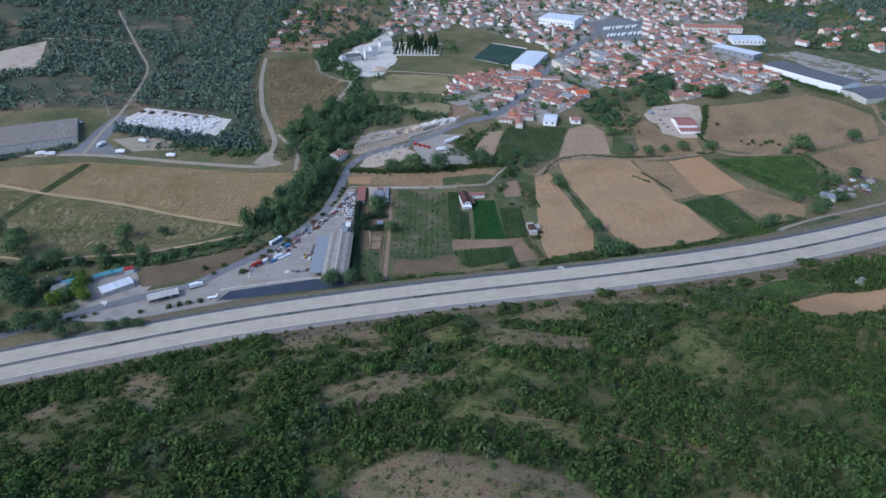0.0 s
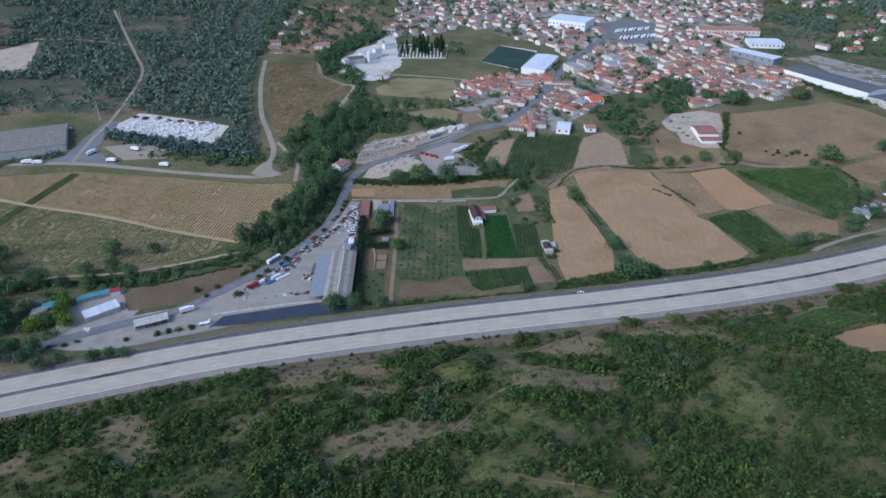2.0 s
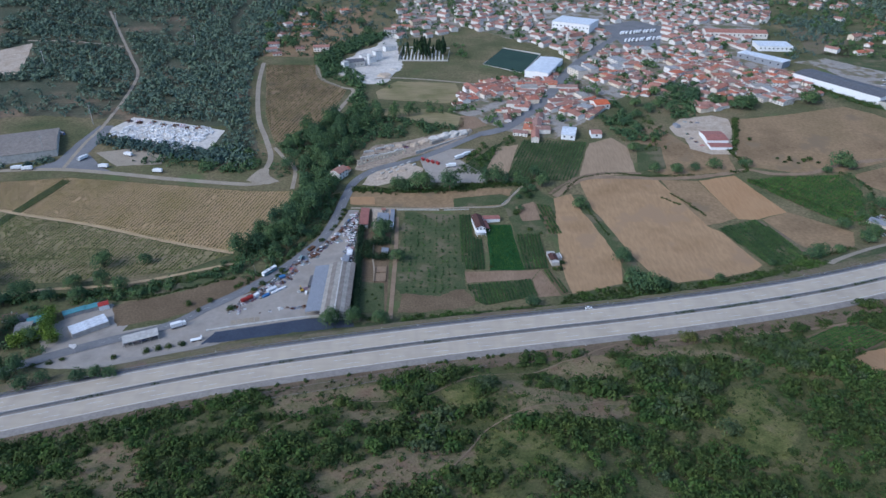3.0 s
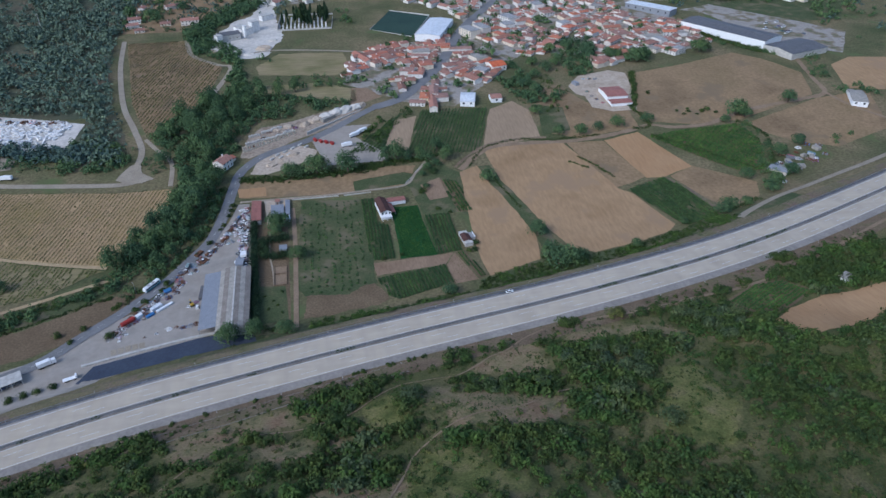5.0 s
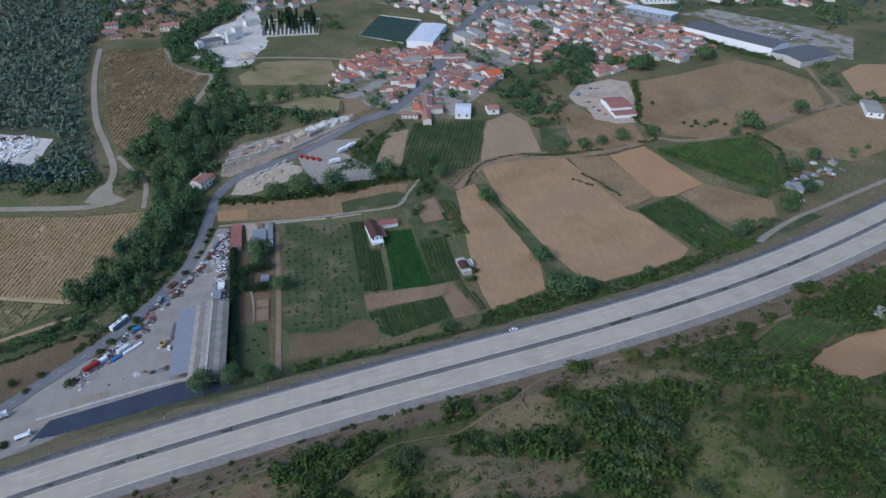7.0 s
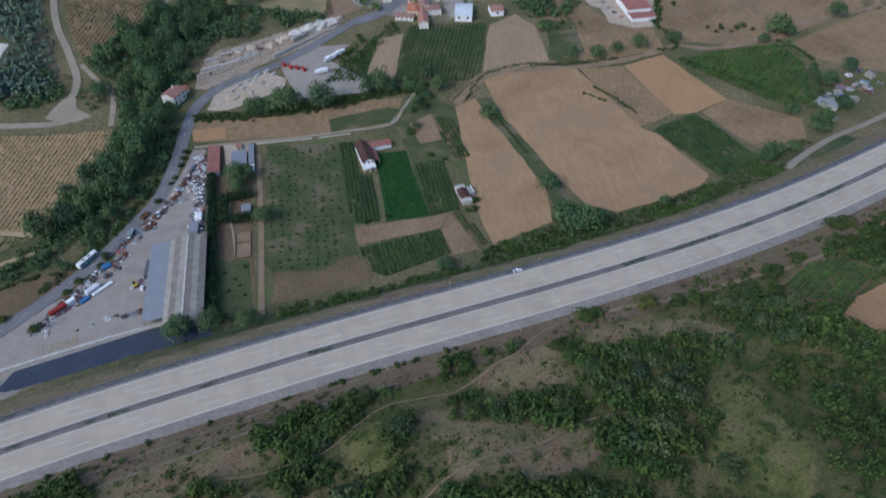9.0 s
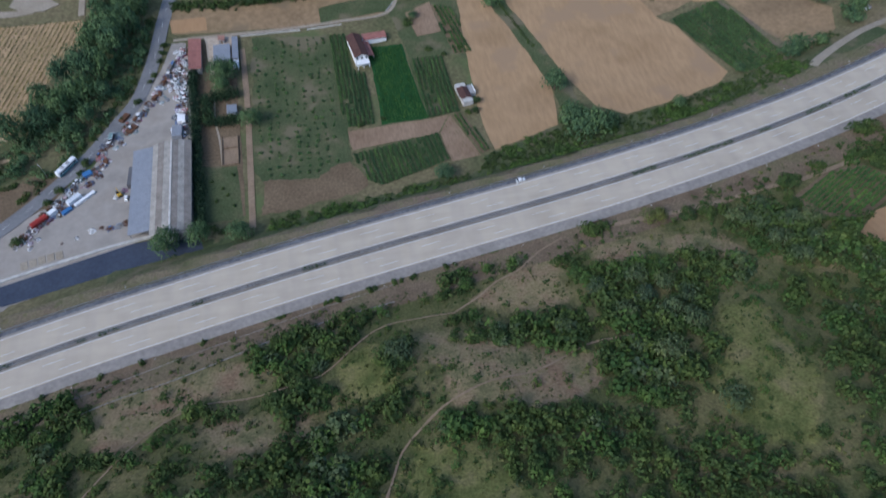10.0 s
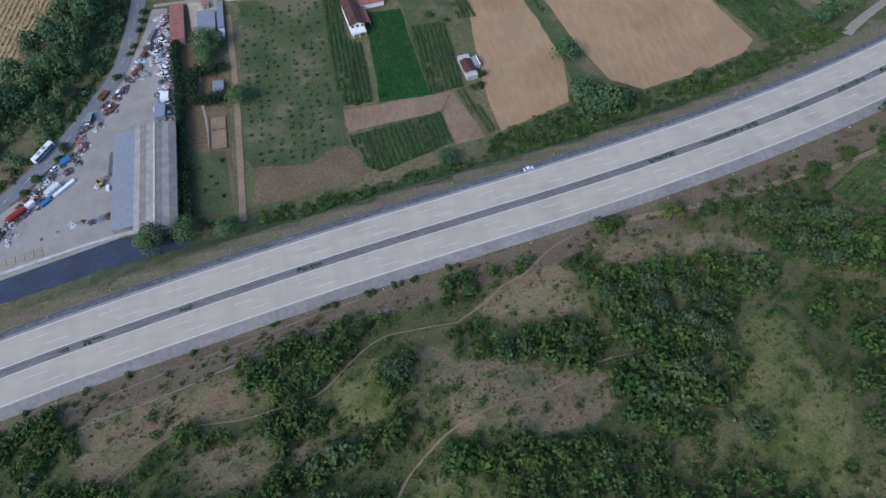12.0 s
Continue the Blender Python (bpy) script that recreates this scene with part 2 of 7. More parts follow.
M["pitch"] = earth("dark green sports turf", [(0.3, (0.035, 0.062, 0.05)), (0.7, (0.045, 0.075, 0.058))], 0.03, 0.4, 0.15, 0.2)
M["town"] = earth("village lots and streets", [(0.3, (0.3, 0.27, 0.23)), (0.45, (0.36, 0.325, 0.285)), (0.55, (0.22, 0.185, 0.125)), (0.68, (0.13, 0.14, 0.075))], 0.06, 0.5, 0.3, 0.4)
M["wood_floor"] = earth("forest floor", [(0.3, (0.08, 0.095, 0.06)), (0.55, (0.12, 0.115, 0.075)), (0.72, (0.24, 0.175, 0.115))], 0.02, 0.3, 0.35, 0.6)
M["white_line"] = paint("worn white road paint", (0.6, 0.59, 0.57), 0.8, wear=0.25)
M["scrub"] = leafy("scrub leaves", (0.037, 0.060, 0.020), (0.054, 0.083, 0.028), (0.078, 0.110, 0.041))
M["scrub_grey"] = leafy("grey-green scrub leaves", (0.049, 0.073, 0.035), (0.07, 0.097, 0.050), (0.099, 0.127, 0.071))
M["scrub_bright"] = leafy("fresh green scrub leaves", (0.043, 0.079, 0.022), (0.06, 0.103, 0.03), (0.083, 0.131, 0.042))
M["olive_leaf"] = leafy("yellow-green leaves", (0.085, 0.1, 0.03), (0.11, 0.125, 0.042), (0.14, 0.15, 0.058))
M["tuft"] = leafy("dry grass tufts", (0.065, 0.08, 0.026), (0.1, 0.115, 0.042), (0.16, 0.155, 0.07))
# leaf tones raised partly to stand in for haze over the stream trees
M["tree"] = leafy("tree leaves", (0.052, 0.09, 0.044), (0.075, 0.126, 0.062), (0.105, 0.16, 0.079))
M["cypress"] = leafy("cypress leaves", (0.018, 0.036, 0.02), (0.03, 0.056, 0.03), (0.05, 0.08, 0.042))
M["vine"] = leafy("vine leaves", (0.046, 0.088, 0.036), (0.066, 0.12, 0.048), (0.092, 0.152, 0.064))
M["weedvine"] = leafy("weedy vine leaves", (0.07, 0.1, 0.03), (0.1, 0.135, 0.042), (0.135, 0.165, 0.06))
M["dryvine"] = leafy("yellowing vine leaves", (0.085, 0.09, 0.03), (0.135, 0.132, 0.045), (0.19, 0.172, 0.066))
M["crop"] = leafy("bright crop leaves", (0.05, 0.1, 0.03), (0.07, 0.135, 0.042), (0.1, 0.17, 0.056))
M["bamboo"] = leafy("yellow-green bamboo leaves", (0.07, 0.12, 0.02), (0.115, 0.175, 0.035), (0.17, 0.23, 0.06))
M["fodder"] = leafy("dark fodder leaves", (0.03, 0.074, 0.021), (0.045, 0.102, 0.029), (0.062, 0.13, 0.04))
# distance haze is painted into this leaf colour: bluer and brighter than the foliage
M["hazed_wood"] = leafy("woodland leaves tinted for haze", (0.074, 0.112, 0.094), (0.105, 0.15, 0.125), (0.144, 0.192, 0.156))
M["bark"] = paint("bark", (0.13, 0.1, 0.075), 0.95, wear=0.4)
M["plaster"] = paint("lime-washed plaster", (0.74, 0.72, 0.69), 0.9, wear=0.25, scale=0.6,
                     tints=[(1, 1, 1), (1.0, 0.96, 0.9), (0.95, 0.94, 0.92), (1.0, 0.9, 0.76), (1, 0.98, 0.94), (0.82, 0.79, 0.75), (0.95, 0.82, 0.62), (1, 0.97, 0.93)])
M["tiles"] = ribbed("terracotta tiles", (0.43, 0.225, 0.165), 0.4, 0.85,
                    tints=[(1, 1, 1), (0.75, 0.8, 0.85), (1.25, 0.9, 0.7), (0.6, 0.68, 0.74), (1.1, 1.0, 0.98), (0.9, 0.95, 1.0), (1.2, 0.75, 0.6), (0.85, 1.0, 1.1), (0.7, 0.72, 0.75)])
M["orange_tiles"] = ribbed("new orange tiles", (0.62, 0.16, 0.075), 0.4, 0.8)
M["dark_tiles"] = ribbed("dark brown tiles", (0.11, 0.06, 0.05), 0.4, 0.8)
M["red_roof"] = ribbed("faded red roof", (0.37, 0.155, 0.12), 0.5, 0.7)
M["sheet_grey"] = ribbed("blue-grey metal sheet", (0.25, 0.262, 0.285), 0.5, 0.6, 0.0, wear=0.12)
M["sheet_dark"] = ribbed("dark grey roofing", (0.135, 0.133, 0.138), 0.6, 0.7)
M["sheet_old"] = ribbed("old fibre cement roof", (0.37, 0.34, 0.295), 0.6, 0.85, wear=0.3)
M["sheet_brown"] = ribbed("weathered brown roof", (0.27, 0.235, 0.2), 0.5, 0.85, wear=0.3)
M["sheet_white"] = ribbed("white metal sheet", (0.72, 0.74, 0.76), 0.5, 0.45)
M["white"] = paint("white paint", (0.78, 0.78, 0.77), 0.6, wear=0.15)
M["cream"] = paint("cream plaster", (0.6, 0.52, 0.4), 0.9, wear=0.25)
M["grey_wall"] = paint("grey concrete", (0.36, 0.35, 0.335), 0.9, wear=0.35, scale=0.5)
M["pale_wall"] = paint("pale concrete", (0.5, 0.475, 0.43), 0.9, wear=0.3, scale=0.4)
M["glass"] = paint("dark window glass", (0.03, 0.035, 0.04), 0.1, wear=0.1)
M["timber"] = paint("weathered timber", (0.2, 0.15, 0.11), 0.85, wear=0.4)
M["red"] = paint("red paint", (0.36, 0.045, 0.035), 0.5, wear=0.35)
M["blue"] = paint("blue paint", (0.06, 0.17, 0.36), 0.5, wear=0.3)
M["teal"] = paint("teal tarpaulin", (0.1, 0.27, 0.3), 0.6, wear=0.3)
M["rust"] = paint("rusty scrap", (0.17, 0.085, 0.05), 0.8, wear=0.5)
M["steel"] = paint("galvanised steel", (0.38, 0.39, 0.4), 0.45, 0.6, wear=0.3)
M["rubber"] = paint("black rubber", (0.025, 0.025, 0.027), 0.9, wear=0.2)
M["yellow"] = paint("machine yellow", (0.55, 0.34, 0.04), 0.5, wear=0.3)
M["mixed"] = paint("mixed scrap paint", (0.6, 0.6, 0.6), 0.55, wear=0.4, scale=1.0,
                   tints=[(1, 1, 1), (0.9, 0.16, 0.12), (0.14, 0.3, 0.65), (0.3, 0.3, 0.32), (0.42, 0.24, 0.14), (1.0, 0.98, 0.92), (0.2, 0.42, 0.4), (0.55, 0.57, 0.6), (0.12, 0.12, 0.13)])
M["marble"] = paint("white marble", (0.74, 0.72, 0.69), 0.6, wear=0.3, scale=0.4)

# ---- the lie of the land ----
ROAD = [(-900, 60), (-600, 170), (-420, 236), (-330, 269), (-251, 300.5), (-213, 312.8), (-170, 326), (-133, 336.6), (-94, 344.6), (-61, 351.2), (-13, 360.6), (45, 369.5), (95, 377),
        (143.4, 385.8), (187, 395.5), (247, 412.6), (304, 433), (382, 464), (470, 500), (700, 590), (1200, 780)]
ROAD_X = np.arange(-900, 1200.1, 5.0)
ROAD_Y = np.interp(ROAD_X, [p[0] for p in ROAD], [p[1] for p in ROAD])
for _ in range(60):
    ROAD_Y[1:-1] = (ROAD_Y[:-2] + 2 * ROAD_Y[1:-1] + ROAD_Y[2:]) / 4


def deck(x):
    """The motorway climbs gently to the east."""
    return np.interp(x, [-900, -430, -200, -94, -13, 60, 143, 187, 250, 400, 1200], [0.5, 1.0, 3.4, 7.0, 9.0, 11.0, 12.8, 13.0, 12.6, 12.0, 12.0])


def road_y(x):
    return np.interp(x, ROAD_X, ROAD_Y)


def offset(x, y):
    """How far a place lies to the south of the motorway's middle."""
    k = (road_y(x + 5) - road_y(x - 5)) / 10
    return (road_y(x) - y) / np.sqrt(1 + k * k)


def ease(a, b, v):
    u = np.clip((v - a) / (b - a), 0, 1)
    return u * u * (3 - 2 * u)


def ground(x, y):
    """The height of the land: flat valley, motorway platform, hillside to the south, village slope to the north."""
    x, y = np.asarray(x, float), np.asarray(y, float)
    s = offset(x, y)
    valley = np.interp(y, [-400, 470, 540, 600, 650, 720, 900, 1100, 1600, 4000], [0, 0, 5, 10, 14, 18, 22, 30, 60, 200])
    valley = valley + 55 * ease(-250, -800, x) * ease(700, 1300, y)
    lift = np.clip(0.34 - 0.0006 * x, 0.2, 0.42)
    far = np.clip(s - 20, 0, None)
    top = deck(x)
    hill = top + lift * (np.minimum(far, 200) + 0.2 * np.clip(far - 200, 0, None))
    wave = 1.3 * np.sin(x * 0.061 + 1.3 * np.sin(y * 0.043)) + 0.9 * np.sin(y * 0.087 + x * 0.03) + 0.5 * np.sin(x * 0.19 - y * 0.13)
    hill = hill + wave * ease(30, 60, s)
    north = valley + (top - valley) * ease(-36 - 26 * ease(180, 262, x), -20, s)
    return np.where(s > 20, hill, np.where(s > -20, top, north)) - 0.25 * ease(21, 19, np.abs(s))


def at(x, y, up=0.0):
    return Vector((x, y, float(ground(x, y)) + up))


# ---- building helpers ----
def mesh_of(name, verts, faces, mat, smooth=False):
    me = bpy.data.meshes.new(name)
    me.from_pydata([tuple(v) for v in verts], [], faces)
    me.materials.append(mat)
    me.validate()
    if smooth:
        me.polygons.foreach_set("use_smooth", [True] * len(me.polygons))
    return me


def quads(name, corners, mat):
    """A mesh of loose four-cornered leaves from an array (n, 4, 3)."""
    n = len(corners)
    me = bpy.data.meshes.new(name)
    me.vertices.add(4 * n)
    me.vertices.foreach_set("co", np.ascontiguousarray(corners, dtype=np.float32).ravel())
    me.loops.add(4 * n)
    me.loops.foreach_set("vertex_index", np.arange(4 * n, dtype=np.int32))
    me.polygons.add(n)
    me.polygons.foreach_set("loop_start", np.arange(0, 4 * n, 4, dtype=np.int32))
    me.materials.append(mat)
    me.update(calc_edges=True)
    return me


def child(name, me, parent, label="", place=None):
    ob = new(name, me)
    ob.parent = parent
    if place is not None:
        ob.matrix_basis = place
    return tagged(ob, label)


def part(name, bm, mat, parent, label=""):
    me = bpy.data.meshes.new(name)
    bm.to_mesh(me)
    bm.free()
    me.materials.append(mat)
    return child(name, me, parent, label)


def box(x0, x1, y0, y1, z0, z1, bm=None, bevel=0.0):
    b = bm or bmesh.new()
    made = bmesh.ops.create_cube(b, size=1)["verts"]
    bmesh.ops.transform(b, verts=made, matrix=Matrix.LocRotScale(((x0 + x1) / 2, (y0 + y1) / 2, (z0 + z1) / 2), None, (x1 - x0, y1 - y0, z1 - z0)))
    if bevel:
        bmesh.ops.bevel(b, geom=list({e for v in made for e in v.link_edges}), offset=bevel, segments=1, affect="EDGES")
    return b


def rod(p, q, r0, r1=None, seg=8, bm=None):
    b = bm or bmesh.new()
    p, q = Vector(p), Vector(q)
    v = q - p
    bmesh.ops.create_cone(b, cap_ends=True, segments=seg, radius1=r0, radius2=r0 if r1 is None else r1, depth=v.length,
                          matrix=Matrix.Translation((p + q) / 2) @ v.to_track_quat("Z", "Y").to_matrix().to_4x4())
    return b


def prism(profile, x0, x1, bm=None):
    """A profile in y and z, drawn out from x0 to x1."""
    b = bm or bmesh.new()
    a = [b.verts.new((x0, y, z)) for y, z in profile]
    c = [b.verts.new((x1, y, z)) for y, z in profile]
    n = len(profile)
    for i in range(n):
        b.faces.new((a[i], a[(i + 1) % n], c[(i + 1) % n], c[i]))
    b.faces.new(a[::-1]), b.faces.new(c)
    bmesh.ops.recalc_face_normals(b, faces=b.faces)
    return b


def thing(name, place, label, category, group="", kind=""):
    ob = new(name)
    ob.matrix_basis = place
    return tagged(ob, label, category, group, kind)


def inside(pts, x, y):
    x, y = np.asarray(x, float), np.asarray(y, float)
    r = np.zeros(x.shape, bool)
    for (x0, y0), (x1, y1) in zip(pts, pts[1:] + pts[:1]):
        with np.errstate(divide="ignore", invalid="ignore"):
            r ^= ((y0 > y) != (y1 > y)) & (x < (x1 - x0) * (y - y0) / (y1 - y0) + x0)
    return r


def lines(*spans):
    return np.unique(np.concatenate([np.arange(a, b + 0.01, s) for a, b, s in spans]))


GRID_X = lines((-4400, -1200, 400), (-1200, -600, 60), (-600, -360, 20), (-360, 420, 5), (420, 700, 20), (700, 1300, 60), (1300, 4500, 400))
GRID_Y = lines((-900, -100, 200), (-100, 120, 20), (120, 520, 5), (520, 960, 10), (960, 1500, 30), (1500, 4700, 400))


def smooth_line(pts, step=4.0, closed=False):
    """A rounded line through the given places."""
    p = [Vector((*q, 0)) for q in pts]
    n = len(p)
    out = []
    for i in range(n if closed else n - 1):
        a, b, c, e = [p[(i + k) % n] if closed else p[min(max(i + k, 0), n - 1)] for k in (-1, 0, 1, 2)]
        m = max(1, int((c - b).length / step))
        for j in range(m):
            u = j / m
            out.append(0.5 * ((2 * b) + (c - a) * u + (2 * a - 5 * b + 4 * c - e) * u * u + (3 * b - a - 3 * c + e) * u ** 3))
    if not closed:
        out.append(p[-1])
    return [(v.x, v.y) for v in out]


def ragged(pts, amount=0.7, step=2.0):
    out = []
    for (x0, y0), (x1, y1) in zip(pts, pts[1:] + pts[:1]):
        m = max(1, int(math.hypot(x1 - x0, y1 - y0) / step))
        for j in range(m):
            x, y = x0 + (x1 - x0) * j / m, y0 + (y1 - y0) * j / m
            a, b = [noise.noise((x * 0.07, y * 0.07, k)) + 0.6 * noise.noise((x * 0.3, y * 0.3, k + 2)) for k in (1, 7)]
            out.append((x + amount * a, y + amount * b))
    return out


def drape(name, pts, mat, lift=0.15, rough_edge=0.7):
    """A sheet that lies on the land within an outline."""
    pts = ragged(pts, rough_edge) if rough_edge else pts
    bm = bmesh.new()
    bm.faces.new([bm.verts.new((x, y, 0)) for x, y in pts])
    xs, ys = [p[0] for p in pts], [p[1] for p in pts]
    for g, k, lo, hi in ((GRID_X, 0, min(xs), max(xs)), (GRID_Y, 1, min(ys), max(ys))):
        for v in g[(g > lo) & (g < hi)]:
            co, no = [0, 0, 0], [0, 0, 0]
            co[k], no[k] = v, 1
            bmesh.ops.bisect_plane(bm, geom=bm.verts[:] + bm.edges[:] + bm.faces[:], plane_co=co, plane_no=no, dist=1e-4)
    bmesh.ops.triangulate(bm, faces=bm.faces[:])
    for v in bm.verts:
        v.co.z = float(ground(v.co.x, v.co.y)) + lift
    bmesh.ops.recalc_face_normals(bm, faces=bm.faces)
    if bm.faces and sum(f.normal.z for f in bm.faces) < 0:
        bmesh.ops.reverse_faces(bm, faces=bm.faces)
    me = bpy.data.meshes.new(name)
    bm.to_mesh(me)
    bm.free()
    me.materials.append(mat)
    return me


def field(name, pts, mat, label, category="field", lift=0.15, kind="structure", rough_edge=0.7):
    return tagged(new(name, drape(name, pts, mat, lift, rough_edge)), label, category, kind=kind)


def ribbon_mesh(name, pts, width, mat, lift=0.3, step=4.0, wobble=0.0):
    c = smooth_line(pts, step)
    verts, faces = [], []
    for i, (x, y) in enumerate(c):
        (x0, y0), (x1, y1) = c[max(i - 1, 0)], c[min(i + 1, len(c) - 1)]
        d = math.hypot(x1 - x0, y1 - y0) or 1
        nx, ny = -(y1 - y0) / d, (x1 - x0) / d
        w = width / 2 * (1 + wobble * noise.noise((x * 0.15, y * 0.15, 3)))
        for k in (-1, -0.5, 0, 0.5, 1):
            px, py = x + nx * w * k, y + ny * w * k
            verts.append((px, py, float(ground(px, py)) + lift))
        if i:
            b = 5 * i
            for k in range(4):
                faces.append((b + k - 5, b + k, b + k + 1, b + k - 4))
    me = mesh_of(name, verts, faces, mat)
    if me.polygons and me.polygons[0].normal.z < 0:
        me.flip_normals()
    return me


def ribbon(name, pts, width, mat, label, category, lift=0.3, wobble=0.0):
    return tagged(new(name, ribbon_mesh(name, pts, width, mat, lift, wobble=wobble)), label, category, kind="structure")


rng = np.random.default_rng(7)


def leaves(n, size, radius, squash=0.75, hollow=0.55, lumps=6, seed=0):
    """Leaf clumps over an uneven dome of that radius, which stands on z = 0."""
    r = np.random.default_rng(seed)
    a, h = r.uniform(0, 2 * np.pi, lumps), r.uniform(0.15, 0.9, lumps)
    centre = np.stack([np.cos(a) * (1 - 0.5 * h), np.sin(a) * (1 - 0.5 * h), h], 1) * radius * np.array([0.55, 0.55, squash])
    big = r.uniform(0.45, 0.75, lumps) * radius
    which = r.integers(0, lumps, n)
    d = r.normal(size=(n, 3))
    d[:, 2] = np.abs(d[:, 2]) * 1.1 - 0.12
    d /= np.linalg.norm(d, axis=1)[:, None]
    p = centre[which] + d * (big[which] * r.uniform(hollow, 1.08, n) ** 0.5)[:, None] * np.array([1, 1, squash + 0.15])
    p[:, 2] = np.maximum(p[:, 2], 0.05 * radius)
    u = d + r.normal(size=(n, 3)) * 0.3 + np.array([0, 0, 0.2])
    u /= np.linalg.norm(u, axis=1)[:, None]
    t = np.cross(u, r.normal(size=(n, 3)))
    t /= np.linalg.norm(t, axis=1)[:, None]
    b = np.cross(u, t)
    s = (size * r.uniform(0.6, 1.3, n))[:, None]
    t, b = t * s, b * s * 0.75
    return np.stack([p - t * 0.5 - b * 0.2, p + b * 0.5 - t * 0.1, p + t * 0.5 + b * 0.15, p - b * 0.5], 1)


def strew(kinds, xs, ys, sizes, lift=0.0, seed=1):
    """Many plants in one array: each a turned and scaled copy of one of the kinds."""
    r = np.random.default_rng(seed)
    z = ground(xs, ys) + lift
    out = []
    pick = r.integers(0, len(kinds), len(xs))
    for i in range(len(xs)):
        a = r.uniform(0, 2 * np.pi)
        c, s = math.cos(a), math.sin(a)
        k = kinds[pick[i]] * (np.array([1, 1, r.uniform(0.8, 1.2)]) * sizes[i])
        q = np.empty_like(k)
        q[..., 0] = k[..., 0] * c - k[..., 1] * s + xs[i]
        q[..., 1] = k[..., 0] * s + k[..., 1] * c + ys[i]
        q[..., 2] = k[..., 2] + z[i]
        out.append(q)
    return np.concatenate(out) if out else np.zeros((0, 4, 3))

# ---- open patches of the hillside ----
CLEAR = {}
CLEAR["trodden"] = [(34, 314), (43, 312), (52, 300), (68, 295), (83, 294), (78, 278), (69, 272), (54, 274), (40, 276), (27, 281), (27, 293), (17, 306), (14, 312)]
CLEAR["triangle"] = [(87, 352), (85, 340), (84, 323), (84, 309), (75, 316), (61, 318), (42, 326), (54, 333), (70, 342)]
CLEAR["strip"] = [(96, 343), (107, 347), (128, 344), (147, 340), (161, 332), (154, 327), (132, 333), (113, 335), (102, 334), (94, 334)]
CLEAR["west"] = [(-96, 301), (-92, 316), (-75, 319), (-37, 314), (-31, 306), (-29, 301), (-44, 300), (-57, 301), (-70, 293), (-80, 284)]
CLEAR["bare"] = [(-56, 295), (-29, 294), (-15, 284), (-4, 285), (-1, 278), (-15, 275), (-42, 277), (-54, 282)]
CLEAR["knoll"] = [(-59, 217), (-58, 232), (-29, 252), (-6, 250), (6, 252), (8, 242), (-11, 232), (-21, 225), (-45, 212)]
CLEAR["brow"] = [(-36, 150), (-29, 166), (-11, 176), (24, 170), (43, 162), (56, 148), (50, 120), (-30, 120)]
CLEAR["gap"] = [(-167, 256), (-159, 272), (-140, 262), (-120, 228), (-132, 216)]
CLEAR["gap_low"] = [(-191, 222), (-192, 256), (-175, 218)]
GRASS = {}
GRASS["meadow"] = [(137, 304), (150, 305), (150, 288), (150, 274), (142, 258), (130, 244), (115, 246), (112, 262), (116, 275), (125, 293)]
GRASS["glade"] = [(19, 270), (34, 262), (41, 258), (37, 246), (22, 236), (5, 232), (2, 246), (10, 260)]
GRASS["patch"] = [(-141, 156), (-138, 171), (-130, 172), (-126, 154)]
GRASS["lane"] = [(-6, 209), (12, 223), (27, 206), (49, 197), (71, 190), (58, 182), (22, 195)]
GRASS["dip"] = [(27, 256), (45, 246), (56, 231), (37, 231)]
GRASS["herbs"] = [(-8, 312), (8, 312), (18, 303), (13, 290), (0, 288), (-8, 296)]
# where the scrub closes over the ground
DENSE = {}
DENSE["core_north"] = [(88, 346), (93, 333), (108, 332), (131, 331), (151, 325), (158, 317), (152, 312), (135, 312), (128, 302), (102, 297), (92, 299), (86, 303), (86, 325)]
DENSE["core_south"] = [(92, 297), (128, 300), (123, 289), (118, 276), (104, 275), (95, 272), (93, 266), (86, 266), (80, 272), (78, 283), (84, 291)]
DENSE["belt"] = [(159, 344), (173, 353), (181, 354), (182, 341), (197, 320), (189, 308), (176, 315), (168, 317), (160, 326), (158, 334)]
DENSE["east"] = [(161, 310), (173, 311), (182, 296), (166, 275), (163, 283), (158, 294), (156, 301)]
DENSE["ridge"] = [(32, 322), (42, 324), (53, 312), (74, 313), (84, 307), (84, 299), (76, 296), (61, 298), (51, 302), (37, 303), (33, 309)]
DENSE["edge"] = [(32, 339), (42, 345), (53, 343), (69, 346), (75, 346), (60, 338), (48, 332), (37, 330)]
DENSE["bank"] = [(-40, 322), (-22, 328), (-1, 330), (16, 330), (16, 325), (2, 318), (-8, 311), (-18, 304), (-25, 302), (-37, 307), (-41, 315)]
DENSE["tongue"] = [(8, 314), (18, 317), (20, 306), (15, 294), (14, 282), (9, 278), (-1, 276), (-15, 272), (-25, 264), (-36, 270), (-28, 277), (-15, 282), (-1, 282), (9, 287), (10, 299)]
DENSE["lower"] = [(21, 273), (35, 274), (53, 272), (70, 270), (80, 265), (90, 259), (83, 252), (69, 250), (56, 259), (41, 264), (28, 266)]
DENSE["corner"] = [(-122, 312), (-112, 318), (-97, 313), (-92, 300), (-95, 293), (-103, 289), (-130, 285)]
DENSE["finger"] = [(-62, 298), (-51, 299), (-29, 297), (-18, 299), (-10, 296), (-15, 285), (-25, 286), (-36, 292), (-47, 293), (-57, 292)]
TRACED = [(-124, 322), (-67, 329), (40, 349), (88, 356), (228, 366), (184, 320), (162, 282), (130, 244), (90, 258), (70, 262), (20, 262), (-30, 270), (-100, 290)]
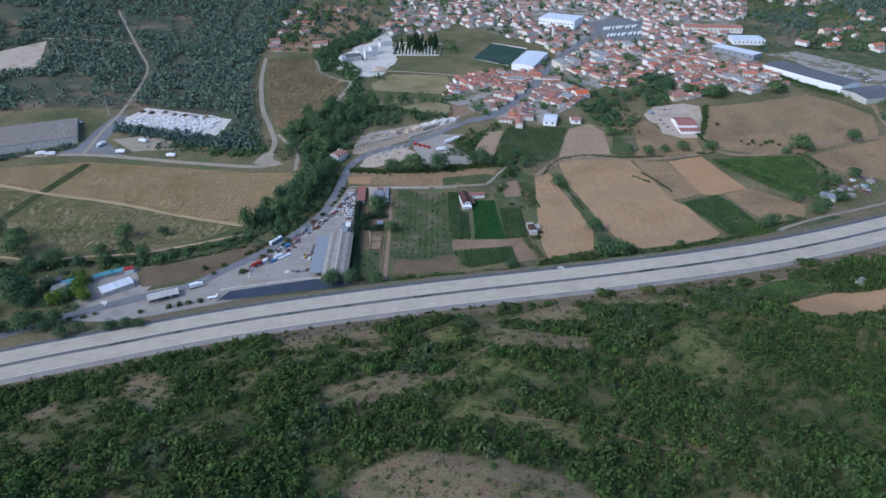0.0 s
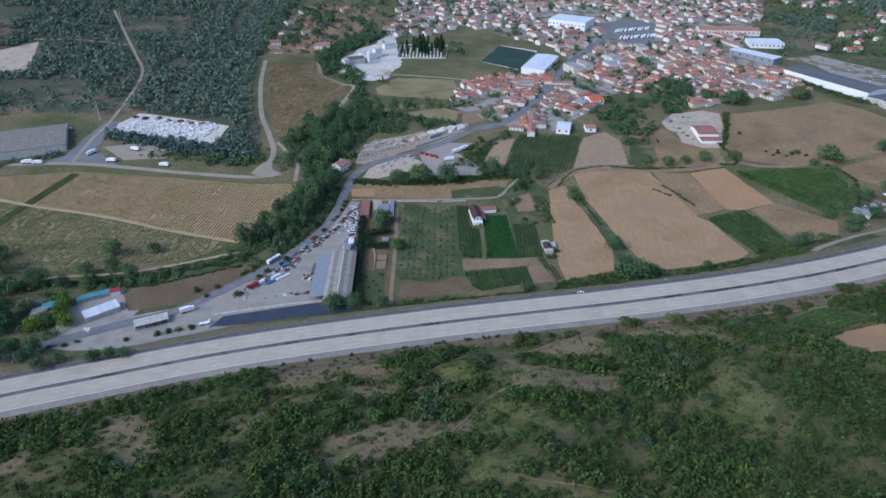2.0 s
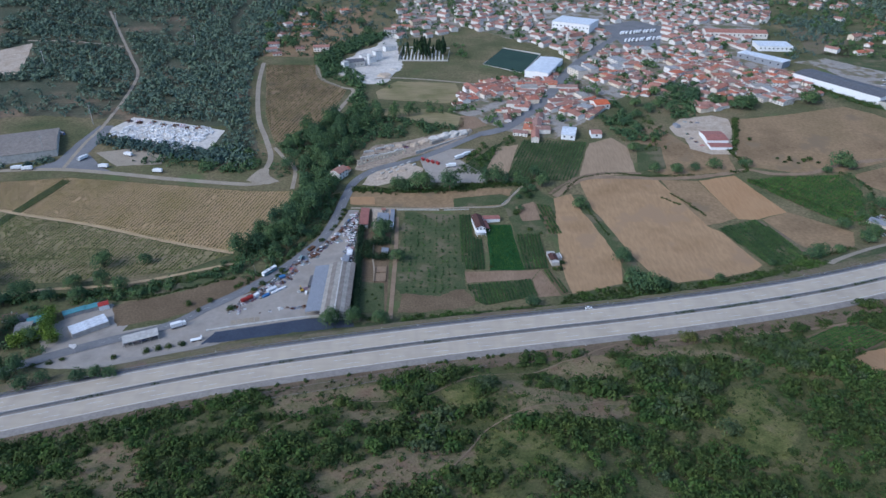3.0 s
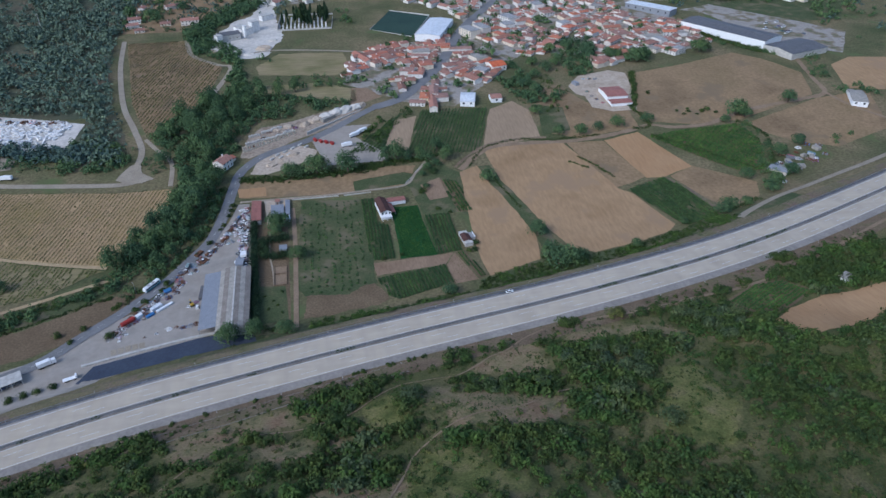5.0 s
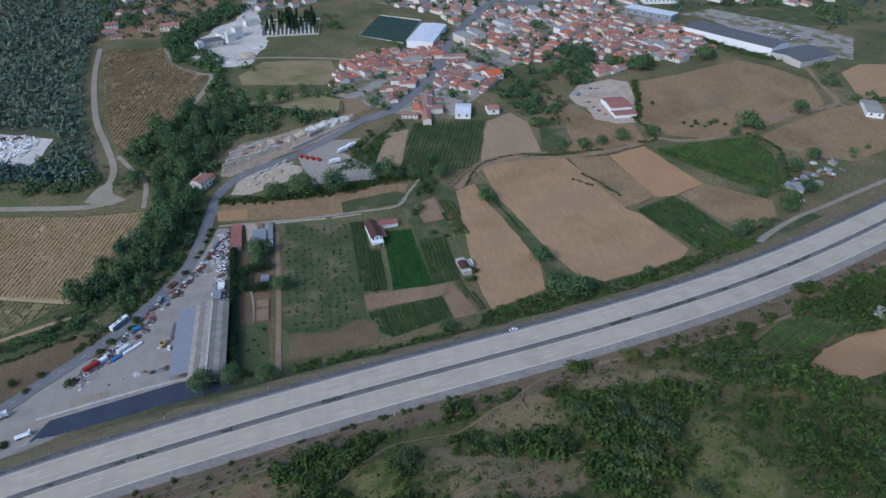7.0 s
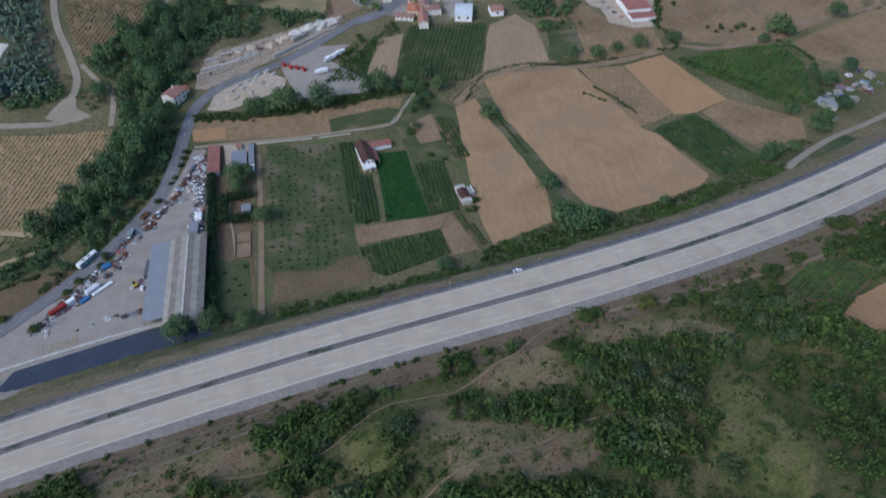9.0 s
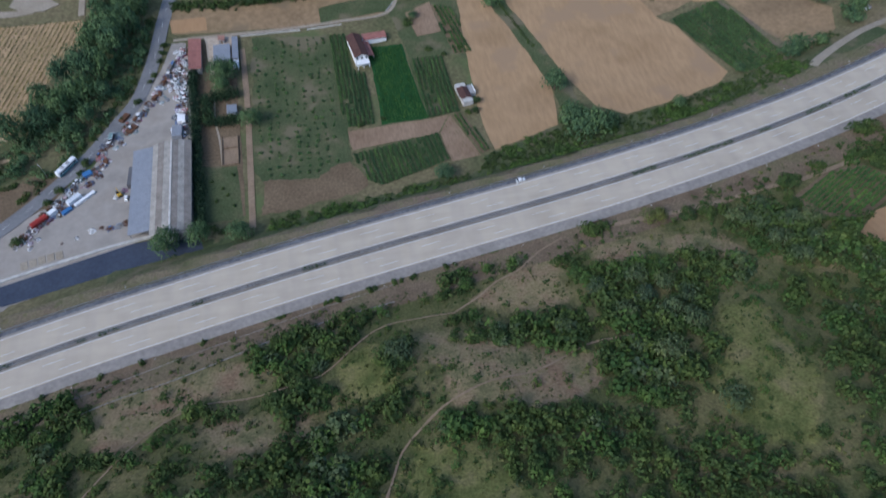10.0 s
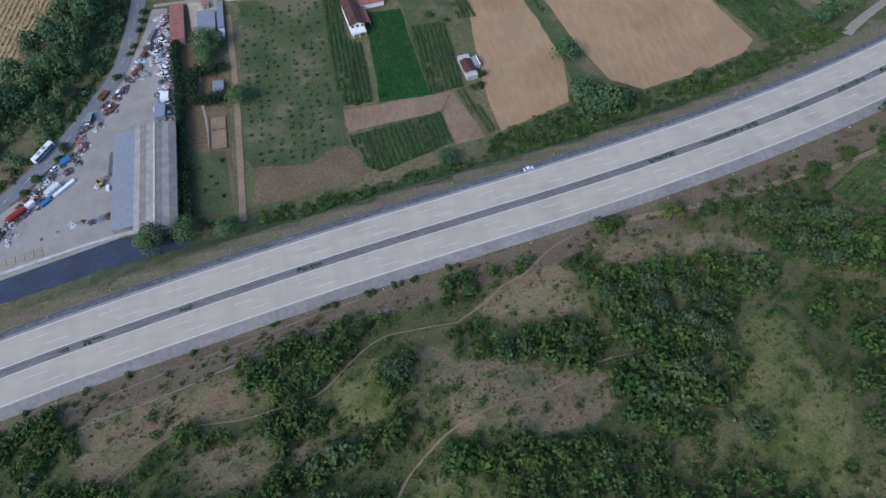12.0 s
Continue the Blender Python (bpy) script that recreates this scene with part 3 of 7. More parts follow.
# ---- ground ----
gx, gy = np.meshgrid(GRID_X, GRID_Y)
gz = ground(gx, gy)
nx_, ny_ = len(GRID_X), len(GRID_Y)
ground_faces = [(j * nx_ + i, j * nx_ + i + 1, (j + 1) * nx_ + i + 1, (j + 1) * nx_ + i) for j in range(ny_ - 1) for i in range(nx_ - 1)]
me = mesh_of("ground", np.stack([gx.ravel(), gy.ravel(), gz.ravel()], 1), ground_faces, M["valley"], True)
me.materials.append(M["slope"])
mid = np.array([[(GRID_X[i] + GRID_X[i + 1]) / 2, (GRID_Y[j] + GRID_Y[j + 1]) / 2] for j in range(ny_ - 1) for i in range(nx_ - 1)])
me.polygons.foreach_set("material_index", (offset(mid[:, 0], mid[:, 1]) > 0).astype(np.int32))
# how worn or grassy the hillside is, softly blended
def soft_mask(polygons):
    v = np.zeros(gx.shape)
    for p in polygons:
        v = np.maximum(v, inside(p, gx, gy).astype(float))
    for _ in range(2):
        v[1:-1, 1:-1] = (v[:-2, 1:-1] + v[2:, 1:-1] + v[1:-1, :-2] + v[1:-1, 2:] + 2 * v[1:-1, 1:-1]) / 6
    return v.ravel()


for key, group in (("worn", CLEAR), ("glade", GRASS)):
    me.attributes.new(key, "FLOAT", "POINT").data.foreach_set("value", soft_mask(group.values()).astype(np.float32))
tagged(new("ground", me), "dry valley grass and scrubby hillside soil", "ground", kind="structure")


# ---- motorway ----
def along(s0, s1, z0, z1, x0=-430, x1=560, step=5.0, dz=0.0):
    """A strip of the motorway between two offsets from its middle."""
    xs = np.arange(x0, x1 + 0.1, step)
    k = (road_y(xs + 5) - road_y(xs - 5)) / 10
    n = np.stack([k, -np.ones_like(k)], 1) / np.sqrt(1 + k * k)[:, None]
    base = np.stack([xs, road_y(xs)], 1)
    a, b = base + n * s0, base + n * s1
    verts = []
    for p, q, h in zip(a, b, deck(xs)):
        verts += [(*p, h + z0), (*q, h + z1)]
    return verts, [(2 * i, 2 * i + 1, 2 * i + 3, 2 * i + 2) for i in range(len(xs) - 1)]


def strip(name, s0, s1, z, mat, parent, label="", x0=-430, x1=560, thick=0.0):
    v, f = along(s0, s1, z, z, x0, x1)
    if thick:
        n = len(v)
        v = v + [(x, y, zz - thick) for x, y, zz in v]
        f = f + [(i, i + 2, n + i + 2, n + i) for i in range(0, n - 2, 2)] + [(i + 1, n + i + 1, n + i + 3, i + 3) for i in range(0, n - 2, 2)]
    me = mesh_of(name, v, f, mat)
    if me.polygons[0].normal.z < 0:
        me.flip_normals()
    return child(name, me, parent, label)


motorway = thing("motorway", Matrix(), "pale concrete motorway with three lanes each way", "motorway", kind="structure")
strip("carriageway", -13.5, -1.75, 0.2, M["concrete_road"], motorway, "pale concrete carriageway", thick=0.6)
strip("carriageway", 1.75, 13.4, 0.2, M["concrete_road"], motorway, "pale concrete carriageway", thick=0.6)
strip("central_strip", -1.75, 1.75, 0.14, M["median"], motorway, "brown gravel central strip", thick=0.6)
strip("shoulder", 13.4, 18.3, 0.1, M["shoulder"], motorway, "grey gravel shoulder", thick=0.6)
strip("shoulder", -14.6, -13.5, 0.16, M["shoulder"], motorway, "grey concrete shoulder", thick=0.6)
strip("gutter", -16.7, -14.6, 0.12, M["gutter"], motorway, "dark stone-pitched gutter", thick=0.6)
for s in (-13.1, -2.0, 2.0, 12.85):
    strip("edge_line", s - 0.16, s + 0.16, 0.212, M["white_line"], motorway, "white edge line")
for s in (-9.5, -5.6, 5.6, 9.5):
    v, f = along(s - 0.1, s + 0.1, 0.212, 0.212, -403 + 1.5 * s, 556, 1.0)
    for i in range(0, len(f) - 9, 25):
        q = v[2 * i:2 * i + 18]
        child("lane_dash", mesh_of("lane_dash", q, [(2 * j, 2 * j + 1, 2 * j + 3, 2 * j + 2) for j in range(8)], M["white_line"]), motorway)


def road_place(x, s, up=0.0):
    k = float(road_y(x + 5) - road_y(x - 5)) / 10
    d = math.sqrt(1 + k * k)
    return Matrix.LocRotScale((x + s * k / d, float(road_y(x)) - s / d, float(deck(x)) + up), Euler((0, 0, math.atan(k))), None)


# guard rails on posts
post = mesh_of("post", *(lambda b: ([v.co[:] for v in b.verts], [[v.index for v in f.verts] for f in b.faces]))(box(-0.08, 0.08, -0.06, 0.06, -0.4, 0.8)), M["steel"])
for s, up in ((-16.9, 0.1), (-0.45, 0.1), (0.45, 0.1)):
    rail = thing("guard_rail", Matrix(), "galvanised steel guard rail on short posts beside the carriageway", "guard rail", "motorway guard rails")
    strip("rail", s - 0.06, s + 0.06, up + 0.78, M["steel"], rail, thick=0.32, x0=-300, x1=480)
    if s < -2:
        for x in np.arange(-290, 470, 8.0):
            child("post", post, rail, place=road_place(x, s, up))

# ---- hillside: clearings, verge and footpaths ----


def band(s0, s1, x0, x1, step=12.0):
    xs = np.arange(x0, x1 + 0.1, step)
    k = (road_y(xs + 5) - road_y(xs - 5)) / 10
    d = np.sqrt(1 + k * k)
    lo = [(float(x + s0 * a / e), float(road_y(x) - s0 / e)) for x, a, e in zip(xs, k, d)]
    hi = [(float(x + s1 * a / e), float(road_y(x) - s1 / e)) for x, a, e in zip(xs, k, d)]
    return lo + hi[::-1]


field("verge", band(17.9, 33, -300, 420), M["verge"], "bare brown soil verge below the scrub slope", "verge", 0.12)
field("green_verge", band(-24, -37, -95, 330), M["orchard"], "rough green grass below the embankment", "verge", 0.1, rough_edge=3.0)
field("verge", band(-16.4, -25, -240, 420), M["clearing"], "dry grass verge of the motorway embankment", "verge", 0.12)
PATHS = [
    [(98, 296), (89, 296), (79, 295), (68, 290.5), (58, 287), (43, 285.5), (33, 282.5), (25, 279), (17, 273), (10, 266), (4, 252), (-4, 237)],
    [(38, 322), (23, 322), (11, 321.5), (2, 316), (-6, 308), (-14, 302), (-25, 301), (-40, 299.5), (-55, 300), (-64, 297), (-73, 290), (-80, 281), (-87, 270)],
    [(90, 354), (78, 348), (67, 339), (57, 335), (49, 329), (38, 322.5)],
    [(24, 205), (45, 201), (66, 194), (85, 182), (100, 178)],
]
for p, w in zip(PATHS, (0.75, 0.65, 0.8, 0.7)):
    ribbon("footpath", p, w, M["redtrack"], "narrow ochre footpath through the scrub", "path", 0.32, wobble=0.5)
ribbon("drain", [(-112, 302), (-89, 310), (-74, 313), (-59, 317), (-32, 325.5), (-7, 331), (16, 334)], 0.5, M["shoulder"], "grey concrete drain along the verge", "drain", 0.3)
ribbon("drain", [(-150, 303), (-104, 315.5), (-76, 323), (-61, 327), (-36, 333), (-13, 338.5), (20, 345)], 0.35, M["shoulder"], "narrow concrete channel below the shoulder", "drain", 0.3)
ribbon("track", [(106, 356), (124, 357), (138, 357), (160, 358.5), (186, 363), (200, 364), (238, 373), (263, 382), (295, 398.5), (337, 418), (390, 440)], 2.4, M["redtrack"],
       "ochre dirt track beside the motorway", "track", 0.3, wobble=0.3)
PLOT_GREEN = [(193, 354), (218, 368), (235, 368), (243, 353), (232, 345), (212, 334), (199, 338)]
PLOT_TAN = [(204, 327), (221, 338), (246, 346), (290, 349), (299, 340), (251, 318), (216, 309), (206, 314)]
field("allotment", PLOT_GREEN, M["darksoil"], "green vegetable plot on the slope", "field")
field("stubble_plot", PLOT_TAN, M["orange"], "orange stubble plot above the motorway", "field")

# ---- fields of the valley ----
field("stubble_field", [(108, 582), (126, 591), (150, 592), (176, 587), (184, 562), (197, 512), (205, 504), (219, 461), (210, 452), (181, 443), (152, 437), (138, 446), (129, 472),
                        (120, 508), (112, 537)], M["tan"], "large tan mown stubble field", lift=0.16)
field("stubble_field", [(83, 553), (98, 561), (103, 532), (108, 516), (114, 489), (119, 464), (114, 435), (78, 423), (76, 443), (78, 494)], M["tan"],
      "narrow tan stubble field beside a hedge", lift=0.17)
field("fallow_field", [(179, 585), (211, 584), (224, 525), (209, 517), (193, 513), (188, 545)], M["brown"], "dull brown fallow field between stubble")
field("stubble_field", [(212, 584), (246, 594), (267, 534), (237, 522), (224, 523)], M["orange"], "bright orange stubble field")
field("weedy_field", [(238, 523), (252, 506), (270, 470), (252, 458), (238, 458)], M["clearing"], "weedy khaki strip beside the vines", lift=0.12)
field("fallow_field", [(243, 523), (268, 534), (306, 505), (296, 484), (270, 466), (256, 490)], M["brown"], "dull brown fallow field")
field("stubble_field", [(129, 655), (154, 669), (164, 647), (161, 596), (132, 592), (110, 591)], M["tan_pale"], "pale stubble field below the village")
field("fallow_field", [(287, 714), (345, 728), (421, 755), (442, 732), (461, 690), (441, 640), (346, 602), (300, 600), (259, 612), (260, 640)], M["brown"],
      "wide brown fallow field below the village")
field("fallow_field", [(350, 596), (440, 632), (500, 640), (470, 570), (403, 545), (370, 560), (352, 580)], M["brown"], "brown fallow field beside a track")
field("fallow_field", [(169, 627), (185, 690), (205, 698), (222, 655), (254, 636), (251, 603), (195, 590), (172, 602)], M["brown"], "brown rough field with scattered bushes")
field("pasture", [(-40, 531), (4, 527), (5, 478), (8, 447), (6, 429), (-10, 419), (-36, 421), (-41, 429)], M["orchard"], "thin green pasture with young trees", rough_edge=2.5)
field("bare_plot", [(-36, 421), (-10, 419), (4, 429), (14, 411), (4, 405), (-23, 401), (-36, 400)], M["darksoil"], "bare reddish brown plot", lift=0.16, rough_edge=2.5)
field("lush_plot", [(25, 513), (44, 513), (49, 452), (25, 451)], M["lush"], "lush bright green crop plot")
field("meadow", [(-85, 798), (-64, 833), (4, 827), (9, 781), (-6, 757), (-82, 771)], M["stripes"], "dull khaki meadow below the village", rough_edge=2.0)
field("meadow", [(-90, 732), (-84, 742), (-18, 740), (12, 715), (12, 690), (-23, 702), (-71, 722)], M["stripes"], "dry mown meadow below the village", rough_edge=2.0)
ribbon("track", [(-138, 859), (-112, 838), (-63, 845), (20, 826), (60, 800)], 4.0, M["track"], "pale dirt track below the stone works", "track", 0.36)
field("bare_plot", [(5, 679), (35, 697), (24, 718), (8, 722)], M["soil"], "bare brown plot by the village")
field("stubble_field", [(504, 704), (537, 722), (577, 715), (570, 660), (517, 639), (482, 648)], M["tan"], "tan field beyond the track")
field("meadow", [(175, 657), (196, 648), (190, 606), (163, 600)], M["orchard"], "green plot between hedges", lift=0.2)
field("hamlet_ground", [(-246, 932), (-292, 1160), (-216, 1200), (-120, 1190), (-130, 1040), (-175, 930)], M["brown"], "brown plots round the hamlet")
field("fallow_field", [(470, 940), (560, 1010), (700, 960), (620, 850), (540, 850)], M["orchard"], "dull green fields beyond the factory")
field("fallow_field", [(600, 1060), (700, 1200), (860, 1150), (760, 1020)], M["brown"], "far brown fallow fields")
field("factory_yard", [(439, 919), (488, 936), (560, 850), (590, 800), (540, 735), (511, 755), (489, 772), (462, 902)], M["town"], "dusty factory yard with weeds and gravel", "yard", 0.16)
field("coach_park", [(228, 1090), (281, 1124), (319, 1090), (284, 983), (236, 993)], M["asphalt"], "grey coach park in the village", "yard", 0.3)
field("fallow_field", [(502, 1090), (561, 1024), (520, 936), (480, 960)], M["clearing"], "dry green field beyond the factory")
field("garden_grass", [(47, 498), (66, 500), (72, 500), (80, 492), (79, 520), (83, 552), (66, 574), (54, 570), (48, 556), (40, 541), (44, 520)], M["orchard"], "green garden ground beside the farmhouse", "garden", 0.12, rough_edge=1.5)
field("hedge_grass", [(98, 560), (103, 532), (108, 516), (114, 489), (119, 464), (118, 441), (130, 448), (129, 472), (120, 508), (112, 537), (108, 560)], M["orchard"], "rough green strip between stubble fields", "verge", 0.12, rough_edge=1.5)
field("bare_plot", [(7, 449), (60, 452), (52, 440), (8, 435)], M["soil"], "bare reddish soil strip")
field("fallow_field", [(-86, 563), (-40, 561), (0, 564), (30, 570), (50, 568), (46, 557), (38, 541), (0, 537), (-16, 537), (-83, 541)], M["brown"], "brown field with dry orange weeds")
field("green_plot", [(0, 552), (38, 560), (47, 556), (39, 543), (0, 538)], M["orchard"], "dull green plot beside a track", lift=0.22)
field("weedy_plot", [(-86, 554), (-66, 554), (-64, 542), (-84, 542)], M["orange"], "plot with dry orange weeds", lift=0.22)
field("junction", [(-178, 580), (-176, 588), (-171, 600), (-164, 604), (-160, 588), (-150, 578), (-158, 573), (-170, 574)], M["track"], "pale dirt junction of tracks", "road", 0.42)
field("stubble_strip", [(42, 646), (62, 652), (46, 589), (27, 593)], M["tan_pale"], "tan strip between two vineyards")
field("garden_ground", [(-69, 534), (-50, 532), (-44, 401), (-66, 400), (-72, 479)], M["darksoil"], "garden strip with worn grass and soil", "garden")
field("garden_grass", [(-65, 436), (-48, 434), (-45, 399), (-65, 400)], M["orchard"], "worn green grass of the garden strip", "garden", 0.2)
field("rough_ground", [(-220, 405), (-178, 424), (-140, 445), (-126, 434), (-135, 422), (-179, 393), (-208, 384)], M["darksoil"], "weedy brown vacant ground", rough_edge=2.0)
field("ditch_grass", [(-249, 405), (-224, 416), (-196, 431), (-160, 449), (-146, 447), (-178, 427), (-222, 407)], M["orchard"], "green grass along a ditch", "verge", 0.14, rough_edge=2.0)
field("brown_plot", [(50, 540), (66, 548), (68, 520), (54, 518)], M["soil"], "brown garden plot")

# roads, tracks and yards
field("scrapyard_ground", [(-135, 424), (-118, 441), (-108, 469), (-97, 489), (-89, 511), (-84, 533), (-76, 533), (-69, 459), (-69, 396), (-84, 396), (-130, 388), (-171, 372), (-178, 384)],
      M["yard"], "trodden grey yard of a scrap dealer", "yard", 0.12)
field("apron", [(-240, 346), (-206, 378), (-179, 388), (-140, 401), (-92, 395), (-95, 386), (-138, 368), (-150, 360), (-200, 342)], M["yard"], "pale concrete apron beside the service road", "yard", 0.1)
field("sales_yard", [(-254, 378), (-228, 412), (-200, 394), (-204, 374), (-238, 354)], M["yard"], "pale concrete sales yard", "yard", 0.13)
field("ramp", [(-152, 366), (-146, 379), (-94, 393), (-66, 396), (-62, 384), (-95, 379)], M["new_asphalt"], "dark blue-grey asphalt ramp below the motorway", "ramp", 0.3, rough_edge=0)
LOCAL = [(-330, 300), (-268, 333), (-242, 351), (-211, 368), (-177, 385), (-158, 405), (-142, 422), (-131, 436), (-120, 452), (-109, 473), (-99, 492), (-93, 521), (-89, 556), (-84, 580),
         (-67, 602), (-35, 620), (-8, 642), (27, 675), (52, 690), (76, 723), (104, 775), (128, 837), (150, 892), (190, 960), (240, 1040)]
ribbon("village_street", LOCAL[-8:], 11.0, M["asphalt"], "wide grey asphalt village street", "road", 0.33)
ribbon("local_road", LOCAL, 7.6, M["asphalt"], "worn grey asphalt road winding to the village", "road", 0.35)
line = smooth_line(LOCAL[3:15], 2.0)
for i in range(0, len(line) - 3, 6):
    ribbon("centre_dash", line[i:i + 3], 0.16, M["white_line"], "thin white dash on the asphalt road", "road marking", 0.39)
ribbon("west_road", [(-700, 560), (-480, 580), (-419, 590), (-391, 595), (-344, 597), (-292, 590), (-240, 581), (-174, 573), (-160, 580)], 5.6, M["track"], "pale dusty road below the wooded hill", "road", 0.34)
field("works_yard", [(-372, 600), (-358, 612), (-356, 650), (-352, 690), (-338, 690), (-334, 660), (-336, 628), (-310, 600), (-300, 594)], M["asphalt"], "grey asphalt forecourt of the works", "yard", 0.3)
field("dust_yard", [(-330, 630), (-296, 640), (-262, 622), (-262, 608), (-300, 604)], M["track"], "pale dusty parking beside the road", "yard", 0.26)
ribbon("side_road", [(-345, 600), (-348, 650), (-348, 690), (-357, 761), (-376, 849), (-410, 915), (-446, 980), (-508, 1091)], 3.6, M["track"], "pale quarry road up the wooded hill", "road", 0.4)
ribbon("side_road", [(-435, 952), (-499, 960), (-559, 952)], 3.6, M["track"], "pale quarry road up the wooded hill", "road", 0.4)
ribbon("track", [(-238, 904), (-223, 814), (-199, 714), (-179, 660), (-166, 620), (-168, 585)], 5.0, M["track"], "pale dirt track at the wood's edge", "track", 0.36)
ribbon("track", [(-136, 566), (-140, 600), (-153, 620), (-167, 642)], 3.5, M["track"], "pale dirt track at the wood's edge", "track", 0.36)
ribbon("track", [(-169, 897), (-156, 844), (-127, 810), (-111, 796), (-121, 728)], 5.0, M["track"], "pale dirt track round a vineyard", "track", 0.36)
ribbon("track", [(-420, 430), (-329, 424), (-300, 418), (-270, 424), (-230, 429), (-196, 441), (-153, 460)], 3.0, M["tan_track"], "tan farm track below a vineyard", "track", 0.3)
ribbon("track", [(255, 444), (269, 454), (301, 472), (331, 482), (363, 494), (407, 510), (480, 540)], 5.0, M["track"], "pale gravel track beside the motorway", "track", 0.32)
ribbon("track", [(84, 556), (92, 566), (103, 578), (119, 588), (152, 589), (179, 587), (210, 590), (243, 598), (262, 604), (282, 597), (315, 599), (351, 615), (390, 625), (430, 633), (455, 642), (464, 674), (478, 724), (488, 756)], 5.0, M["redtrack"],
       "pale ochre farm track along an eroded bank", "track", 0.36, wobble=0.5)
ribbon("track", [(455, 642), (462, 614), (477, 588), (500, 560)], 4.0, M["redtrack"], "pale ochre farm track between fallow fields", "track", 0.38, wobble=0.4)
ribbon("bank", [(80, 560), (90, 572), (103, 584), (119, 593), (140, 597), (165, 596)], 3.0, M["bank"], "bare eroded ochre bank above the track", "bank", 0.5, wobble=0.8)
ribbon("lane", [(-45, 523), (-43, 480), (-42, 440), (-41, 393)], 3.0, M["redtrack"], "straight reddish dirt lane", "track", 0.28)
ribbon("lane", [(-83, 536), (-50, 536), (-20, 536), (10, 538), (38, 541), (48, 556), (60, 575)], 2.2, M["track"], "narrow walled farm lane", "track", 0.3)
field("stone_yard", [(-341, 677), (-326, 712), (-275, 698), (-224, 680), (-226, 634), (-291, 648)], M["white_dust"], "white marble yard", "yard", 0.2)
field("quarry_yard", [(-139, 862), (-140, 909), (-120, 960), (-100, 987), (-90, 1040), (-80, 1040), (-70, 955), (-60, 887), (-71, 854), (-79, 823), (-105, 823)], M["white_dust"], "white dusty yard of a stone works", "yard", 0.2, rough_edge=4.0)
field("pad", [(216, 693), (233, 716), (269, 726), (283, 716), (276, 680), (262, 634), (239, 634), (223, 645), (225, 668), (218, 674)], M["sand"], "pale gravel yard round a warehouse", "yard", 0.2)
field("builders_yard", [(-78, 574), (-72, 597), (-39, 613), (-26, 603), (-29, 590), (-66, 571)], M["sand"], "pale sandy lot beside the road", "yard", 0.2)
field("builders_yard", [(-87, 600), (-84, 627), (-73, 649), (-41, 660), (1, 684), (18, 678), (8, 657), (-40, 624), (-81, 597)], M["builders"], "dusty ochre builders' yard", "yard", 0.22, rough_edge=2.0)
field("truck_yard", [(-30, 618), (-2, 642), (21, 642), (3, 624), (28, 592), (28, 579), (-19, 578)], M["yard"], "grey yard with parked lorries", "yard", 0.24)
field("west_quarry", [(-640, 880), (-591, 900), (-549, 945), (-530, 890), (-515, 842), (-560, 822), (-640, 800)], M["sand"], "pale quarry yard on the wooded hill", "yard", 0.3)

# ---- scrub on the hillside ----
BUSH = [leaves(42, 0.42, 1.0, 0.66, 0.75, lumps=6, seed=i) for i in range(7)]
MOUND = [leaves(84, 0.33, 1.0, 0.76, 0.75, lumps=8, seed=300 + i) for i in range(7)]
TUFT = [leaves(10, 0.42, 0.6, 0.5, lumps=3, seed=20 + i) for i in range(4)]
PLOTS = [[(193, 354), (218, 369), (236, 369), (244, 353), (232, 345), (212, 334), (198, 338)], [(203, 327), (221, 339), (246, 347), (290, 350), (300, 340), (251, 316), (216, 308), (205, 314)]]
open_ground = list(CLEAR.values()) + list(GRASS.values()) + [band(13, 31, -300, 420)] + PLOTS


def scatter(pts_box, n, seed):
    r = np.random.default_rng(seed)
    return r.uniform(pts_box[0], pts_box[1], n), r.uniform(pts_box[2], pts_box[3], n), r


def near_path(x, y, w):
    hit = np.zeros(len(x), bool)
    for p in PATHS:
        for a, b in smooth_line(p, 2.0):
            hit |= (x - a) ** 2 + (y - b) ** 2 < w * w
    return hit


bx, by, r = scatter((-290, 320, 100, 420), 32000, 3)
seen_part = np.abs(bx - 5) < 165 + (by - 140) * 0.85
bx, by = bx[seen_part], by[seen_part]
s = offset(bx, by)
field_noise = np.array([noise.noise((x * 0.028, y * 0.028, 0.4)) + 0.5 * noise.noise((x * 0.09, y * 0.09, 2.2)) for x, y in zip(bx, by)])
bare = np.zeros(len(bx), bool)
for p in open_ground:
    bare |= inside(p, bx, by)
grow = (s > 22) & ~near_path(bx, by, 1.9)
for p in PLOTS:
    grow &= ~inside(p, bx, by)
traced = inside(TRACED, bx, by)
shift = 2.5 * np.array([noise.noise((x * 0.12, y * 0.12, 7.7)) for x, y in zip(bx, by)])
closed = np.zeros(len(bx), bool)
for p in DENSE.values():
    closed |= inside(p, bx + shift, by - shift)
bare &= ~closed
thick = np.where(traced, np.where(closed, 0.97, 0.08), np.where(field_noise > -0.3, 0.95, 0.4))
dense = grow & ~bare & (r.uniform(size=len(bx)) < thick)
worn = np.zeros(len(bx), bool)
for p in CLEAR.values():
    worn |= inside(p, bx, by)
low = grow & (bare | traced) & ~dense & ~closed & (r.uniform(size=len(bx)) < np.where(worn, 0.1 + 0.14 * (field_noise > 0.1), 0.2 + 0.4 * (field_noise > 0.0)))
sparse = grow & ~dense & ~low & (r.uniform(size=len(bx)) < np.where(bare, 0.22, 0.45))
